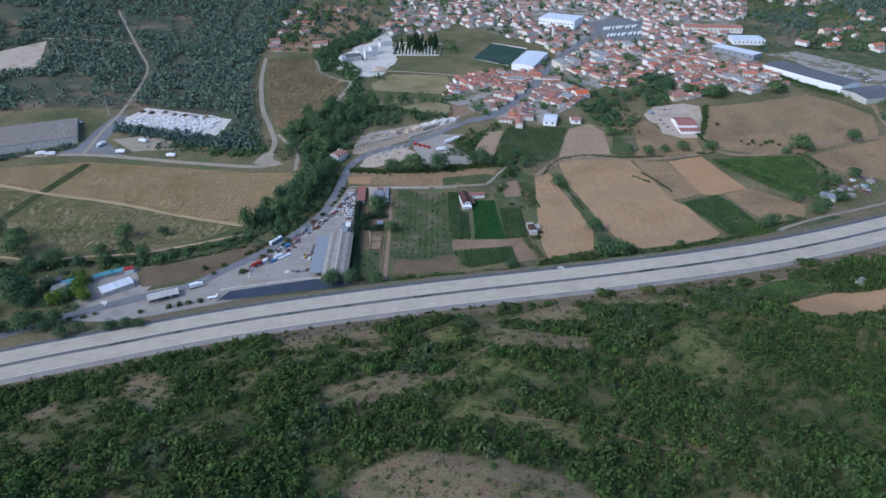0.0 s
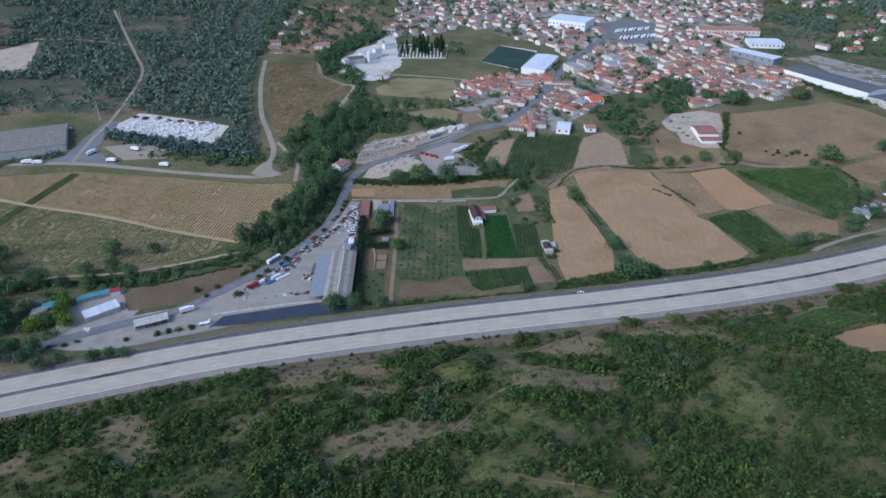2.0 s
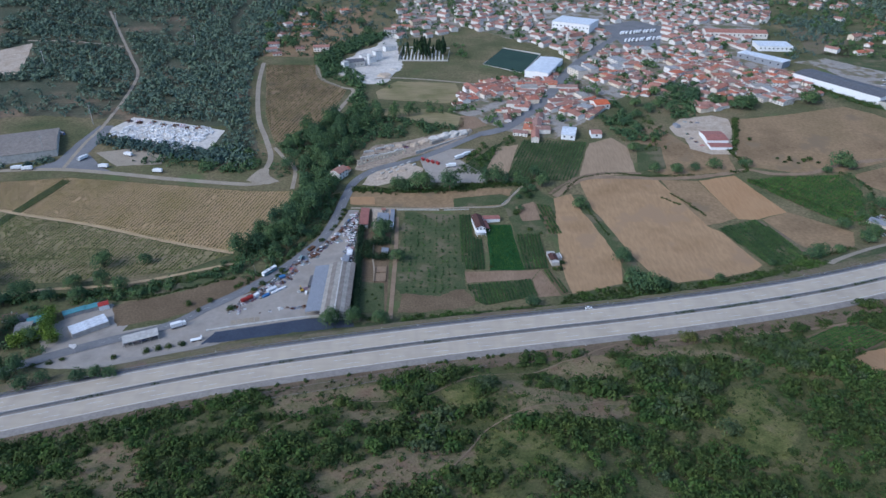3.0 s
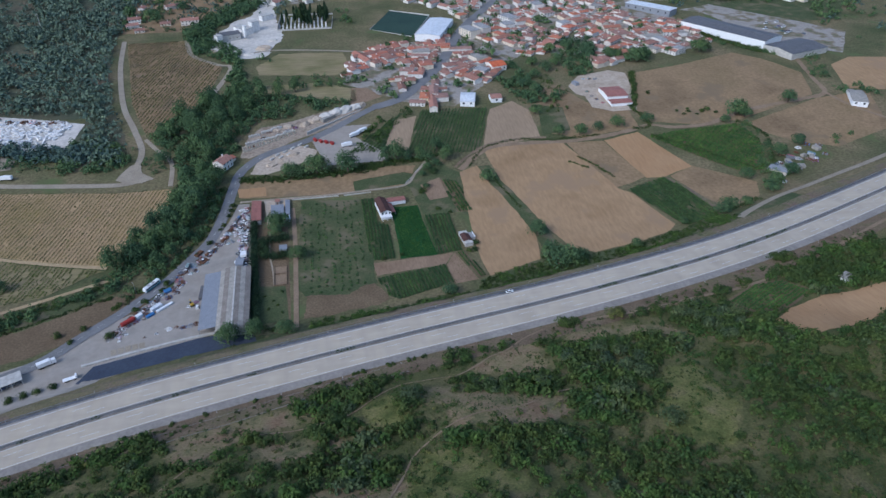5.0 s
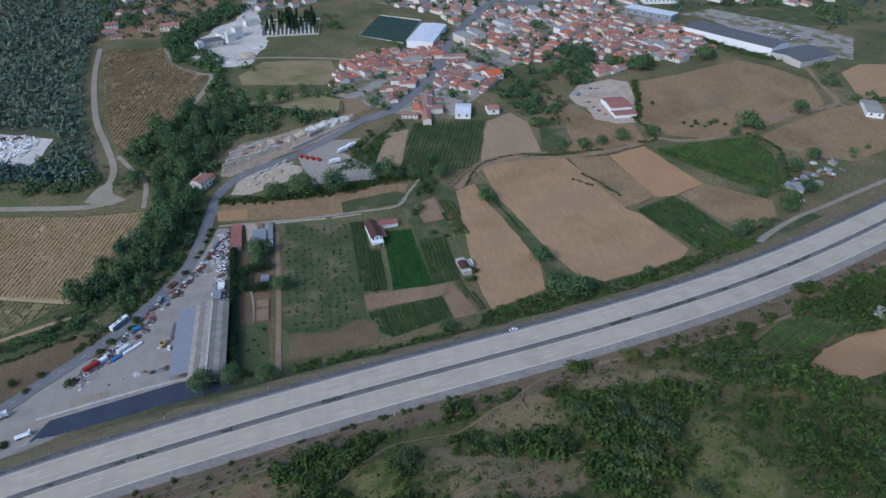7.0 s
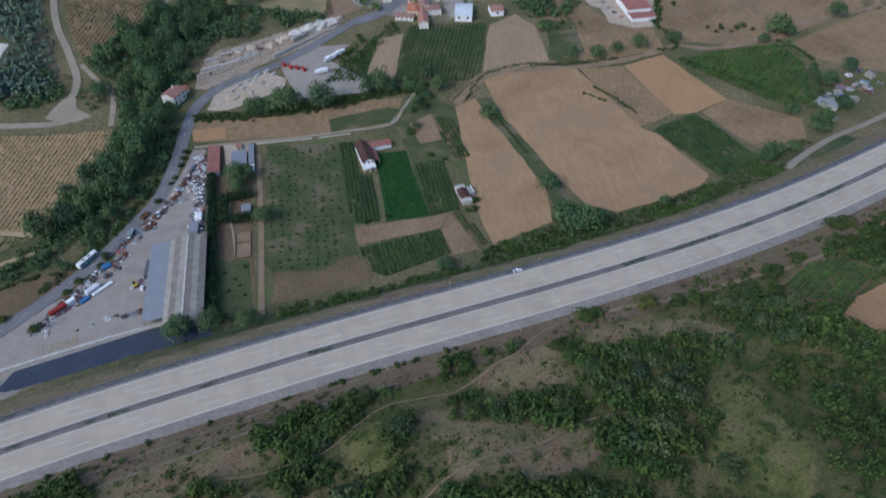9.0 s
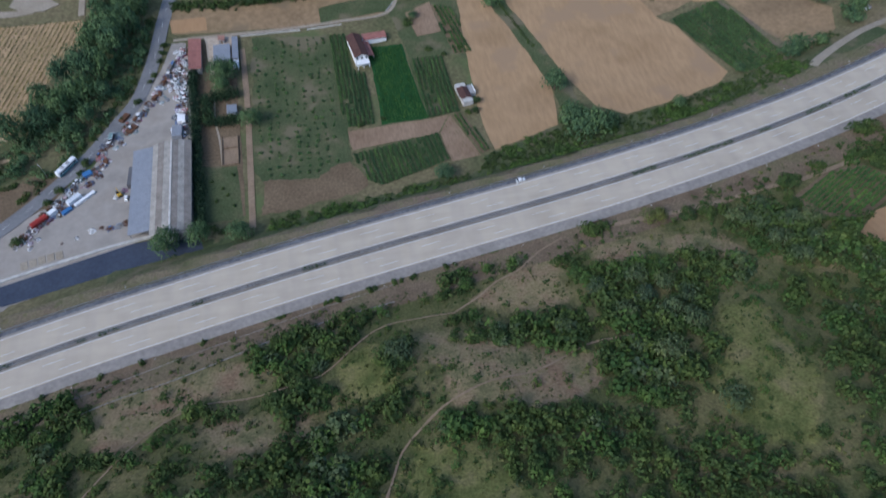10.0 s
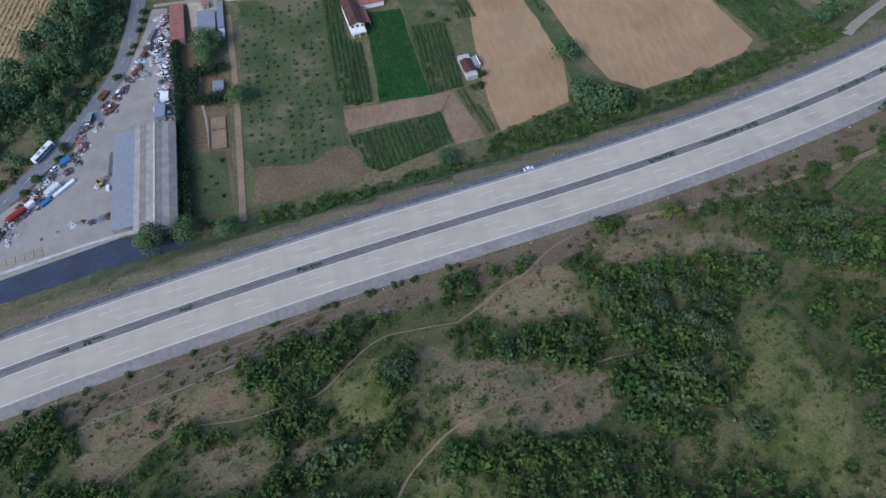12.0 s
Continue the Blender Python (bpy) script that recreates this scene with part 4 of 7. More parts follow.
size = (0.85 + 2.5 * r.uniform(size=len(bx)) ** 2.2) * (1 + 0.45 * np.clip(field_noise, -0.5, 0.8)) * np.where(closed, 1.3, np.where(traced, 1.0, 1.15))
hue = np.array([noise.noise((x * 0.05, y * 0.05, 5.0)) for x, y in zip(bx, by)]) + r.normal(0, 0.16, len(bx))
for label, key, ok in (("dark green Mediterranean scrub", "scrub", dense & (hue < 0.17)),
                       ("fresh green scrub bushes", "scrub_bright", dense & (hue >= 0.17) & (hue < 0.5)),
                       ("grey-green scrub bushes", "scrub_grey", dense & (hue >= 0.5))):
    big = ok & (size > 1.95)
    ok = ok & ~big
    tagged(new("scrub", quads("scrub", np.concatenate([strew(BUSH, bx[ok], by[ok], size[ok], -0.1, 5), strew(MOUND, bx[big], by[big], size[big] * 1.12, -0.1, 5)]), M[key])), label, "scrub", kind="stuff")
for key, lab, ok in (("scrub_bright", "low green bushes in the grass", low & (hue > 0)), ("scrub", "low dark green bushes in the grass", low & (hue <= 0))):
    tagged(new("scrub", quads("scrub", strew(BUSH, bx[ok], by[ok], size[ok] * 0.6, -0.1, 9), M[key])), lab, "scrub", kind="stuff")
ux, uy, ur = scatter((-260, 280, -160, 102), 1300, 71)
tagged(new("scrub", quads("scrub", strew([leaves(14, 0.75, 1.0, 0.6, lumps=5, seed=400 + i) for i in range(4)], ux, uy, ur.uniform(1.2, 3.2, len(ux)), -0.1, 72), M["scrub"])), "scrub on the upper hillside", "scrub", kind="stuff")
ok = sparse
tagged(new("tufts", quads("tufts", strew(TUFT, bx[ok], by[ok], size[ok] * 0.8, 0.0, 6), M["tuft"])), "low dry grass tufts and herbs", "tufts", kind="stuff")

tx, ty, r = scatter((-120, 215, 120, 350), 21000, 17)
tn = np.array([noise.noise((x * 0.06, y * 0.06, 1.0)) + 0.6 * noise.noise((x * 0.21, y * 0.21, 4.0)) for x, y in zip(tx, ty)])
keep = (offset(tx, ty) > 21) & (tn > r.uniform(-0.25, 0.55, len(tx))) & ~near_path(tx, ty, 1.0)
for key, lab, pick in (("tuft", "dry olive grass tufts", tn < 0.35), ("scrub_bright", "small green herbs in the grass", tn >= 0.35)):
    ok = keep & pick
    tagged(new("grass_tufts", quads("grass_tufts", strew(TUFT, tx[ok], ty[ok], r.uniform(0.5, 1.25, ok.sum()), 0.0, 18), M[key])), lab, "grass tufts", kind="stuff")

# thickets on the north verge and along the hedges
HEDGES = [
    ([(107, 541), (112, 520), (117, 500)], 1.3, 0.9),
    ([(182, 562), (192, 545), (200, 528)], 1.3, 1.0),
    ([(256, 586), (275, 566), (295, 545), (315, 525)], 2.0, 1.2),
    ([(92, 560), (100, 575), (112, 588), (140, 596), (172, 592), (210, 594)], 1.6, 0.9),
    ([(-330, 414), (-300, 408), (-265, 415), (-225, 421), (-190, 433), (-155, 452)], 3.5, 1.5),
    ([(-225, 412), (-205, 414), (-180, 426), (-150, 440)], 1.5, 1.0),
    ([(340, 600), (352, 580), (350, 560), (330, 520)], 2.5, 1.2),
    ([(-66, 400), (-56, 394), (-45, 392)], 2.5, 1.1),
    ([(245, 600), (262, 606), (258, 640), (255, 680)], 2.0, 1.3),
    ([(-30, 572), (0, 571), (30, 577), (70, 582)], 2.5, 1.4),
    ([(-84, 566), (-60, 564), (-30, 564), (0, 567), (30, 573), (60, 577)], 4.5, 1.7),
    ([(240, 462), (262, 466), (290, 478)], 3.0, 1.3),
    ([(404, 850), (420, 818), (434, 788), (452, 752)], 3.0, 2.4),
    ([(-147, 426), (-137, 441), (-126, 456), (-116, 476), (-106, 495), (-100, 522), (-96, 556)], 3.2, 1.4),
    ([(290, 716), (281, 690), (274, 671), (266, 650), (258, 636)], 2.6, 1.9),
    ([(172, 556), (178, 550), (184, 544)], 1.2, 1.0),
]
hx, hy, hs = [], [], []
for pts, w, k in HEDGES:
    for x, y in smooth_line(pts, 0.9):
        for _ in range(max(1, int(w * 0.55))):
            hx.append(x + rng.normal(0, w * 0.45)), hy.append(y + rng.normal(0, w * 0.45)), hs.append(k * rng.uniform(0.75, 1.6))
tagged(new("hedge", quads("hedge", strew(BUSH, np.array(hx), np.array(hy), np.array(hs), -0.1, 8), M["scrub"])), "wild green hedgerows and thickets", "hedge", kind="stuff")


# the green band below the embankment
VERGE_EAST = [(72, 421), (80, 422), (114, 434), (120, 450), (129, 448), (140, 439), (152, 435), (181, 441), (210, 450), (228, 456), (250, 457), (258, 446), (240, 437), (220, 431), (187, 424), (163, 421), (134, 414), (102, 405), (78, 404), (66, 403)]
VERGE_WEST = [(-35, 396), (-24, 398), (0, 400), (26, 404), (49, 409), (68, 410), (66, 404), (50, 397), (25, 397), (5, 389), (-14, 386), (-29, 386), (-35, 389)]
field("verge_grass", VERGE_EAST, M["orchard"], "rank green grass below the embankment", "verge", 0.16, rough_edge=2.0)
vx, vy, r = scatter((-40, 260, 384, 460), 7200, 23)
ok = (inside(VERGE_EAST, vx, vy) & (r.uniform(size=len(vx)) < 0.85)) | (inside(VERGE_WEST, vx, vy) & (r.uniform(size=len(vx)) < 0.5))
vn = np.array([noise.noise((x * 0.06, y * 0.06, 3.3)) for x, y in zip(vx, vy)])
for key, lab, pick in (("scrub_bright", "fresh green verge thicket below the motorway", vn > 0.02), ("scrub", "dark green verge thicket below the motorway", vn <= 0.02)):
    take = ok & pick
    tagged(new("thicket", quads("thicket", strew(BUSH, vx[take], vy[take], r.uniform(0.8, 2.1, take.sum()) * (1 + 0.5 * vn[take]), -0.1, 24), M[key])), lab, "thicket", kind="stuff")


# ---- vine rows and crops ----
def rows_in(pts, angle, gap, start=0.0):
    """Straight rows across an outline: pieces as (x0, y0, x1, y1)."""
    a = radians(angle)
    u, n = np.array([math.cos(a), math.sin(a)]), np.array([-math.sin(a), math.cos(a)])
    P = np.array(pts, float)
    out = []
    for k in np.arange((P @ n).min() + gap / 2 + start, (P @ n).max(), gap):
        cuts = []
        for p, q in zip(P, np.roll(P, -1, 0)):
            a0, a1 = p @ n - k, q @ n - k
            if a0 * a1 < 0:
                cuts.append((p + (q - p) * a0 / (a0 - a1)) @ u)
        cuts.sort()
        for c0, c1 in zip(cuts[::2], cuts[1::2]):
            if c1 - c0 > 3:
                out.append((*(u * c0 + n * k), *(u * c1 + n * k)))
    return out


def row_leaves(x0, y0, x1, y1, width, height, per_m, size, gaps=0.1, seed=0):
    r = np.random.default_rng(seed)
    d = math.hypot(x1 - x0, y1 - y0)
    n = int(d * per_m)
    t = r.uniform(0, 1, n)
    keep = np.array([noise.noise((v * d * 0.18, seed * 3.1, 0)) for v in t]) > -0.55 + gaps
    t = t[keep]
    n = len(t)
    ux, uy = (x1 - x0) / d, (y1 - y0) / d
    w = r.normal(0, width * 0.4, n)
    x, y = x0 + (x1 - x0) * t - uy * w, y0 + (y1 - y0) * t + ux * w
    p = np.stack([x, y, ground(x, y) + 0.15 + r.uniform(0.2, 1, n) * height], 1)
    u = r.normal(size=(n, 3)) + np.array([0, 0, 0.9])
    u /= np.linalg.norm(u, axis=1)[:, None]
    a = np.cross(u, r.normal(size=(n, 3)))
    a /= np.linalg.norm(a, axis=1)[:, None]
    b = np.cross(u, a)
    s = (size * r.uniform(0.6, 1.3, n))[:, None]
    a, b = a * s * 0.5, b * s * 0.5
    return np.stack([p - a - b * 0.3, p + b, p + a + b * 0.3, p - b], 1)


def vineyard(name, pts, soil, leaf, angle, gap, label, width=0.7, height=1.3, per_m=9, size=0.55, gaps=0.1, row="vine_row", category="vineyard"):
    v = field(name, pts, M[soil], label, category, 0.14)
    for i, (x0, y0, x1, y1) in enumerate(rows_in(pts, angle, gap)):
        q = row_leaves(x0, y0, x1, y1, width, height, per_m, size, gaps, i)
        if len(q):
            child(row, quads(row, q, M[leaf]), v)
    return v


VW = [(-410, 571), (-332, 583), (-254, 573), (-173, 562), (-135, 562), (-132, 537), (-150, 508), (-158, 481), (-161, 474), (-210, 487), (-280, 510), (-342, 525), (-410, 545)]
vineyard("vineyard", VW, "vinesoil", "dryvine", 76.5, 2.65, "broad yellowing vineyard on tan soil", 0.55, 0.9, 9, 0.52, 0.0)
vineyard("vineyard", [(-430, 500), (-410, 541), (-342, 521), (-280, 506), (-210, 483), (-163, 470), (-193, 447), (-256, 433), (-305, 430), (-345, 436)], "stripes", "weedvine", 76.5, 2.65,
         "weedy green part of the vineyard", 0.85, 0.7, 8, 0.55, 0.2)
vineyard("vineyard", [(-233, 896), (-171, 896), (-157, 848), (-120, 800), (-124, 735), (-140, 683), (-156, 645), (-168, 650), (-192, 716)], "brown", "tuft", 79, 3.3,
         "brown sloping vineyard by the wood", 0.6, 1.0, 4, 0.8, 0.25)
vineyard("vineyard", [(67, 662), (128, 658), (109, 594), (100, 582), (46, 587)], "orchard", "vine", 71, 2.9, "green vineyard below the village", 0.85, 1.3, 9, 0.65, 0.0)
vineyard("vineyard", [(-1, 594), (38, 648), (60, 668), (42, 646), (27, 593)], "orchard", "vine", 58, 2.9, "green vineyard below the village", 0.85, 1.3, 9, 0.65, 0.0)
vineyard("vineyard", [(203, 509), (238, 522), (248, 500), (256, 474), (250, 461), (226, 457)], "orchard", "vine", 108, 3.0, "green vine rows beside stubble", 1.4, 1.2, 20, 0.66, 0.05)
vineyard("vineyard", [(3, 526), (13, 526), (15, 494), (21, 492), (21, 452), (7, 452), (4, 478)], "orchard", "vine", 91, 2.4, "narrow strip of green vine rows", 1.05, 1.2, 30, 0.48, 0.0)
vineyard("vineyard", [(46, 499), (65, 499), (66, 454), (49, 452)], "orchard", "vine", 92, 2.6, "small plot of green vine rows", 1.05, 1.3, 30, 0.48, 0.0)
vineyard("vegetable_plot", [(8, 432), (52, 440), (54, 420), (20, 409), (13, 414)], "orchard", "vine", 98, 2.5, "vegetable rows on dark soil", 1.1, 0.9, 28, 0.5, 0.0, "crop_row", "vegetable plot")
vineyard("ploughed_plot", [(53, 440), (61, 452), (70, 421), (55, 419)], "soil", "tuft", 104, 1.6, "furrowed reddish soil plot", 0.3, 0.2, 2.0, 0.35, 0.2, "crop_row", "vegetable plot")
vineyard("vegetable_plot", [(62, 452), (67, 452), (76, 424), (71, 422)], "darksoil", "vine", 104, 2.4, "narrow green vegetable strip", 1.0, 0.9, 26, 0.45, 0.0, "crop_row", "vegetable plot")
vineyard("crop_field", [(252, 584), (281, 591), (339, 595), (344, 566), (323, 520), (300, 522), (281, 546)], "darksoil", "crop", 40, 1.8, "bright green crop field", 1.2, 0.7, 8, 0.9, 0.0, "crop_row", "crop field")
vineyard("crop_field", [(196, 353), (218, 366), (234, 366), (241, 353), (231, 346), (212, 337), (201, 340)], "darksoil", "crop", 30, 2.0, "bright green crop plot above the motorway", 1.0, 0.7, 24, 0.55, 0.0, "crop_row", "crop field")
vineyard("crop_field", [(26, 512), (43, 512), (48, 453), (26, 452)], "lush", "fodder", 95, 1.5, "lush green fodder crop", 0.9, 0.4, 6, 0.6, 0.0, "crop_row", "crop field")
vineyard("vegetable_plot", [(66, 545), (78, 540), (82, 500), (72, 500)], "darksoil", "vine", 100, 2.6, "green vegetable rows beside stubble", 1.2, 1.1, 26, 0.55, 0.05, "crop_row", "vegetable plot")
ribbon("grass_strip", [(-360, 478), (-350, 520), (-332, 578)], 9.0, M["orchard"], "green grass strip across the vineyard", "grass strip", 0.35)
ribbon("track", [(-410, 543), (-342, 523), (-280, 508), (-210, 485), (-161, 472)], 3.0, M["tan_track"], "tan track across the vineyard", "track", 0.4)


# ---- trees ----
def tree_kind(name, key, trunk_h, radius, squash, n, size, seed, label, lumps=9, stretch=1.0):
    """One tree: tapered trunk with limbs, and a crown of many leaf clumps."""
    t = new(name)
    r = random.Random(seed)
    bm = rod((0, 0, -0.3), (0, 0, trunk_h + radius * 0.5), 0.06 * radius + 0.1, 0.04 * radius, 7)
    for i in range(5):
        a = i * 1.257 + r.uniform(-0.4, 0.4)
        rod((0, 0, trunk_h * 0.8), (math.cos(a) * radius * 0.6, math.sin(a) * radius * 0.6, trunk_h + radius * squash * 0.6), 0.03 * radius + 0.04, 0.03, 5, bm)
    part("trunk", bm, M["bark"], t, "brown trunk with spreading limbs")
    q = leaves(n, size, radius, squash, 0.5, lumps, seed)
    q[..., 2] = q[..., 2] * stretch + trunk_h * 0.6
    child("crown", quads("crown", q, M[key]), t)
    return tagged(t, label, "tree")


ROUND = [tree_kind("tree", "tree", 1.5, 4.0, 0.8, 800, 0.62, 40 + i, "round green broadleaf tree", 12) for i in range(4)]
TALL = [tree_kind("tree", "tree", 2.5, 4.2, 0.95, 900, 0.66, 50 + i, "tall green riverside tree", 13, 1.4) for i in range(3)]
GREY = [tree_kind("olive_tree", "scrub_grey", 0.8, 3.0, 0.7, 520, 0.5, 60 + i, "low grey-green olive tree") for i in range(3)]
SHRUB = [tree_kind("shrub", "scrub", 0.3, 2.6, 0.65, 480, 0.5, 70 + i, "dense dark green shrub on the slope") for i in range(4)]
WILLOW = [tree_kind("shrub", "olive_leaf", 0.3, 3.4, 0.75, 700, 0.42, 260, "large yellow-green rounded bush beside a dirt track", 9)]
GRAND = [tree_kind("tree", "tree", 1.6, 4.0, 0.85, 1600, 0.45, 240 + i, "very large round green tree", 15, 1.1) for i in range(3)]
CYPRESS = [tree_kind("cypress", "cypress", 0.6, 1.5, 1.0, 320, 0.6, 80, "slender dark green cemetery cypress", 5, 5.0)]
for t in WILLOW + GRAND + ROUND + TALL + GREY + SHRUB + CYPRESS:
    t.location = (0, 0, 0)
used = set()
GROW = 1.4


def plant(kinds, x, y, size, group="", label="", category=""):
    src = kinds[rng.integers(0, len(kinds))]
    m = Matrix.LocRotScale(at(x, y), Euler((0, 0, rng.uniform(0, 6.28))), (size * GROW, size * GROW, size * GROW * rng.uniform(0.9, 1.1)))
    if src.name not in used:
        used.add(src.name)
        src.matrix_basis = m
        ob = src
    else:
        ob = copy_thing(src, m)
        ob.matrix_basis = m
    return tagged(ob, label, category, group)


for x, y, k in [(-328, 446, 1.6), (-246, 452, 1.5), (-219, 458, 1.0), (-279, 414, 1.3), (-245, 412, 1.2), (-222, 424, 1.2), (-346, 454, 1.5), (-300, 410, 1.2), (-262, 410, 1.0)]:
    plant(GRAND, x, y, k * 0.95, "trees along the farm track")
for x, y, k in [(-156, 470, 1.5), (-146, 476, 1.4), (-136, 484, 1.4), (-126, 495, 1.5), (-118, 512, 1.5), (-112, 527, 1.6), (-107, 545, 1.5), (-103, 562, 1.4), (-120, 552, 1.5), (-127, 534, 1.4),
                (-137, 508, 1.4), (-145, 492, 1.3), (-116, 495, 1.1), (-130, 470, 1.0), (-122, 478, 1.0), (-112, 572, 1.3), (-125, 570, 1.2), (-133, 520, 1.2)]:
    plant(TALL, x, y, k * 0.85, "trees along the stream")
for x, y, k in [(-107, 660, 1.5), (-130, 653, 1.6), (-145, 640, 1.5), (-154, 646, 1.2), (-87, 690, 1.4), (-123, 690, 1.6), (-142, 675, 1.5), (-110, 680, 1.5), (-95, 665, 1.4), (-75, 705, 1.4), (-60, 715, 1.3),
                (-100, 705, 1.5), (-120, 710, 1.4), (-115, 640, 1.4), (-100, 625, 1.3), (-120, 620, 1.4), (-110, 600, 1.3), (-98, 640, 1.2), (-45, 720, 1.2), (-80, 730, 1.3), (-130, 600, 1.2)]:
    plant(TALL, x, y, k * 0.85, "trees along the stream")
for x, y, k in [(-116, 540, 1.9), (-124, 512, 1.8), (-133, 492, 1.5), (-143, 478, 1.4), (-109, 560, 1.6), (-145, 600, 1.3), (-113, 606, 1.6), (-125, 640, 1.7), (-110, 665, 1.7), (-135, 668, 1.6), (-95, 690, 1.5), (-120, 700, 1.5),
                (-88, 715, 1.4), (-150, 640, 1.3)]:
    plant(GRAND, x, y, k, "trees along the stream")
for x, y, k in [(-283, 368, 2.1), (-262, 336, 1.5), (-246, 341, 1.2), (-272, 384, 1.0), (-253, 369, 1.1), (-281, 362, 1.4), (-276, 333, 1.2), (-318, 427, 1.9), (-299, 386, 1.5), (-283, 412, 1.3), (-255, 427, 1.2), (-238, 432, 1.1), (-330, 400, 1.6), (-310, 350, 1.4)]:
    plant(GRAND, x, y, k, "large trees of the service yard")
for x, y, k in [(-47, 566, 1.45), (-27, 566, 2.0), (-3, 565, 1.85), (-38, 565, 1.0)]:
    plant(GRAND, x, y, k, "trees by the builders' yard")
for x, y, k in [(28, 578, 1.3), (36, 579, 1.4), (42, 577, 1.1), (75, 573, 1.2), (70, 590, 1.0), (55, 582, 0.9)]:
    plant(TALL, x, y, k * 0.9, "trees by the builders' yard")
for x, y, k in [(102, 538, 1.35), (120, 463, 1.35), (121, 436, 1.5), (124, 428, 1.7), (132, 428, 1.5), (140, 431, 1.0), (225, 461, 0.7), (262, 468, 1.4), (254, 463, 1.1), (276, 470, 0.9), (180, 438, 0.8), (50, 409, 1.0)]:
    plant(ROUND, x, y, k, "trees along the field hedge")
for x, y, k in [(56, 577, 1.0), (62, 574, 0.9), (58, 562, 0.7), (53, 552, 0.6), (66, 566, 0.8), (54, 535, 0.6)]:
    plant(ROUND, x, y, k, "trees beside the farm lane")
for x, y, k in [(-78, 387, 1.55), (-64, 390, 1.35), (-46, 388, 1.25), (-57, 499, 1.5), (-52, 501, 1.45), (-56, 491, 1.2), (-41, 463, 1.3)]:
    plant(GRAND, x, y, k * 0.85, "garden trees beside the shed")
for x, y, k in [(-234, 1148, 1.7), (-207, 1116, 1.8), (-183, 1100, 1.8), (-226, 993, 1.7), (-213, 970, 1.7), (-262, 1131, 1.6), (-161, 904, 1.6), (-134, 1085, 1.7), (-119, 1040, 1.6), (-266, 1066, 1.5), (-250, 1000, 1.5), (-190, 1020, 1.3)]:
    plant(ROUND, x, y, k, "garden trees of the hamlet")
for x, y, k in [(308, 746, 2.1), (316, 752, 1.7), (386, 763, 1.9), (394, 768, 1.5), (261, 771, 1.7), (268, 780, 1.5), (289, 756, 1.3), (352, 766, 0.9), (244, 790, 1.4), (226, 789, 1.4), (180, 682, 1.3)]:
    plant(ROUND, x, y, k, "large trees at the village edge")
for x, y, k in [(346, 612, 1.9), (352, 606, 1.3), (407, 627, 1.5), (168, 640, 1.2), (178, 600, 1.1), (195, 597, 1.2), (214, 604, 1.0), (232, 606, 1.3), (262, 612, 1.2), (330, 600, 0.9), (300, 512, 1.2), (318, 500, 1.2),
                (308, 488, 1.3), (345, 540, 1.3), (372, 556, 1.2), (338, 512, 1.2), (282, 760, 1.6), (300, 752, 1.2), (230, 735, 1.4), (220, 750, 1.3), (205, 735, 1.3), (190, 720, 1.2), (196, 752, 1.2), (172, 700, 1.1)]:
    plant(ROUND, x, y, k, "field trees below the village")
for x, y, k in [(112, 302, 1.3), (106, 312, 1.3), (98, 306, 1.2), (108, 322, 1.2), (116, 316, 1.1), (75, 304, 1.2), (96, 290, 1.1), (92, 284, 1.0), (163, 346, 1.3), (170, 342, 1.4), (175, 349, 1.5), (182, 340, 1.4), (172, 330, 1.3), (186, 326, 1.2), (174, 319, 1.2), (190, 338, 1.3), (104, 284, 1.4), (114, 262, 1.3), (14, 304, 1.4),
                (118, 296, 1.3), (122, 308, 1.1), (92, 320, 1.0)]:
    plant(GREY, x, y, k, "olive trees on the slope")
for x, y, k in [(102, 354, 1.5), (108, 356, 1.0), (152, 352, 1.3), (145, 354, 1.2), (-30, 296, 1.2), (-20, 300, 1.3), (8, 305, 1.3), (12, 298, 1.2), (-10, 312, 1.2), (2, 326, 1.0), (60, 309, 1.1), (50, 306, 1.1), (84, 338, 1.0), (196, 362, 1.3),
                (248, 392, 1.5), (256, 393, 1.5), (246, 366, 1.7), (253, 368, 1.8), (260, 369, 1.7), (266, 372, 1.3), (240, 365, 1.1), (277, 388, 1.2), (190, 348, 1.2), (186, 330, 1.2), (284, 366, 1.2)]:
    plant(SHRUB, x, y, k, "large shrubs on the slope")
for x, y, k in [(-62, 935, 1.0), (-56, 930, 0.8), (-48, 940, 1.0), (-41, 935, 1.3), (-38, 938, 1.4), (-34, 930, 1.2), (-30, 930, 1.3), (-24, 943, 0.9), (-19, 956, 1.0), (-13, 936, 1.4), (-9, 943, 1.3), (-50, 978, 0.8),
                (-29, 975, 1.0), (-11, 974, 1.1), (-40, 965, 1.2), (-45, 952, 1.3), (-35, 948, 1.4), (-16, 950, 1.2), (-58, 958, 0.9)]:
    plant(CYPRESS, x, y, k, "cypresses of the cemetery")
for x, y, k in [(130, 355.5, 1.25), (134, 356, 0.8)]:
    plant(WILLOW, x, y, k, "yellow-green bushes by the track")
# the largest single shrubs of the slope stand out of the scrub
gap = [(v, w) for v, w in zip(bx[dense], by[dense]) if -60 < v < 190 and 235 < w < 345]
for v, w in gap[::40]:
    plant(SHRUB, v, w, rng.uniform(0.55, 0.95), "large shrubs on the slope")

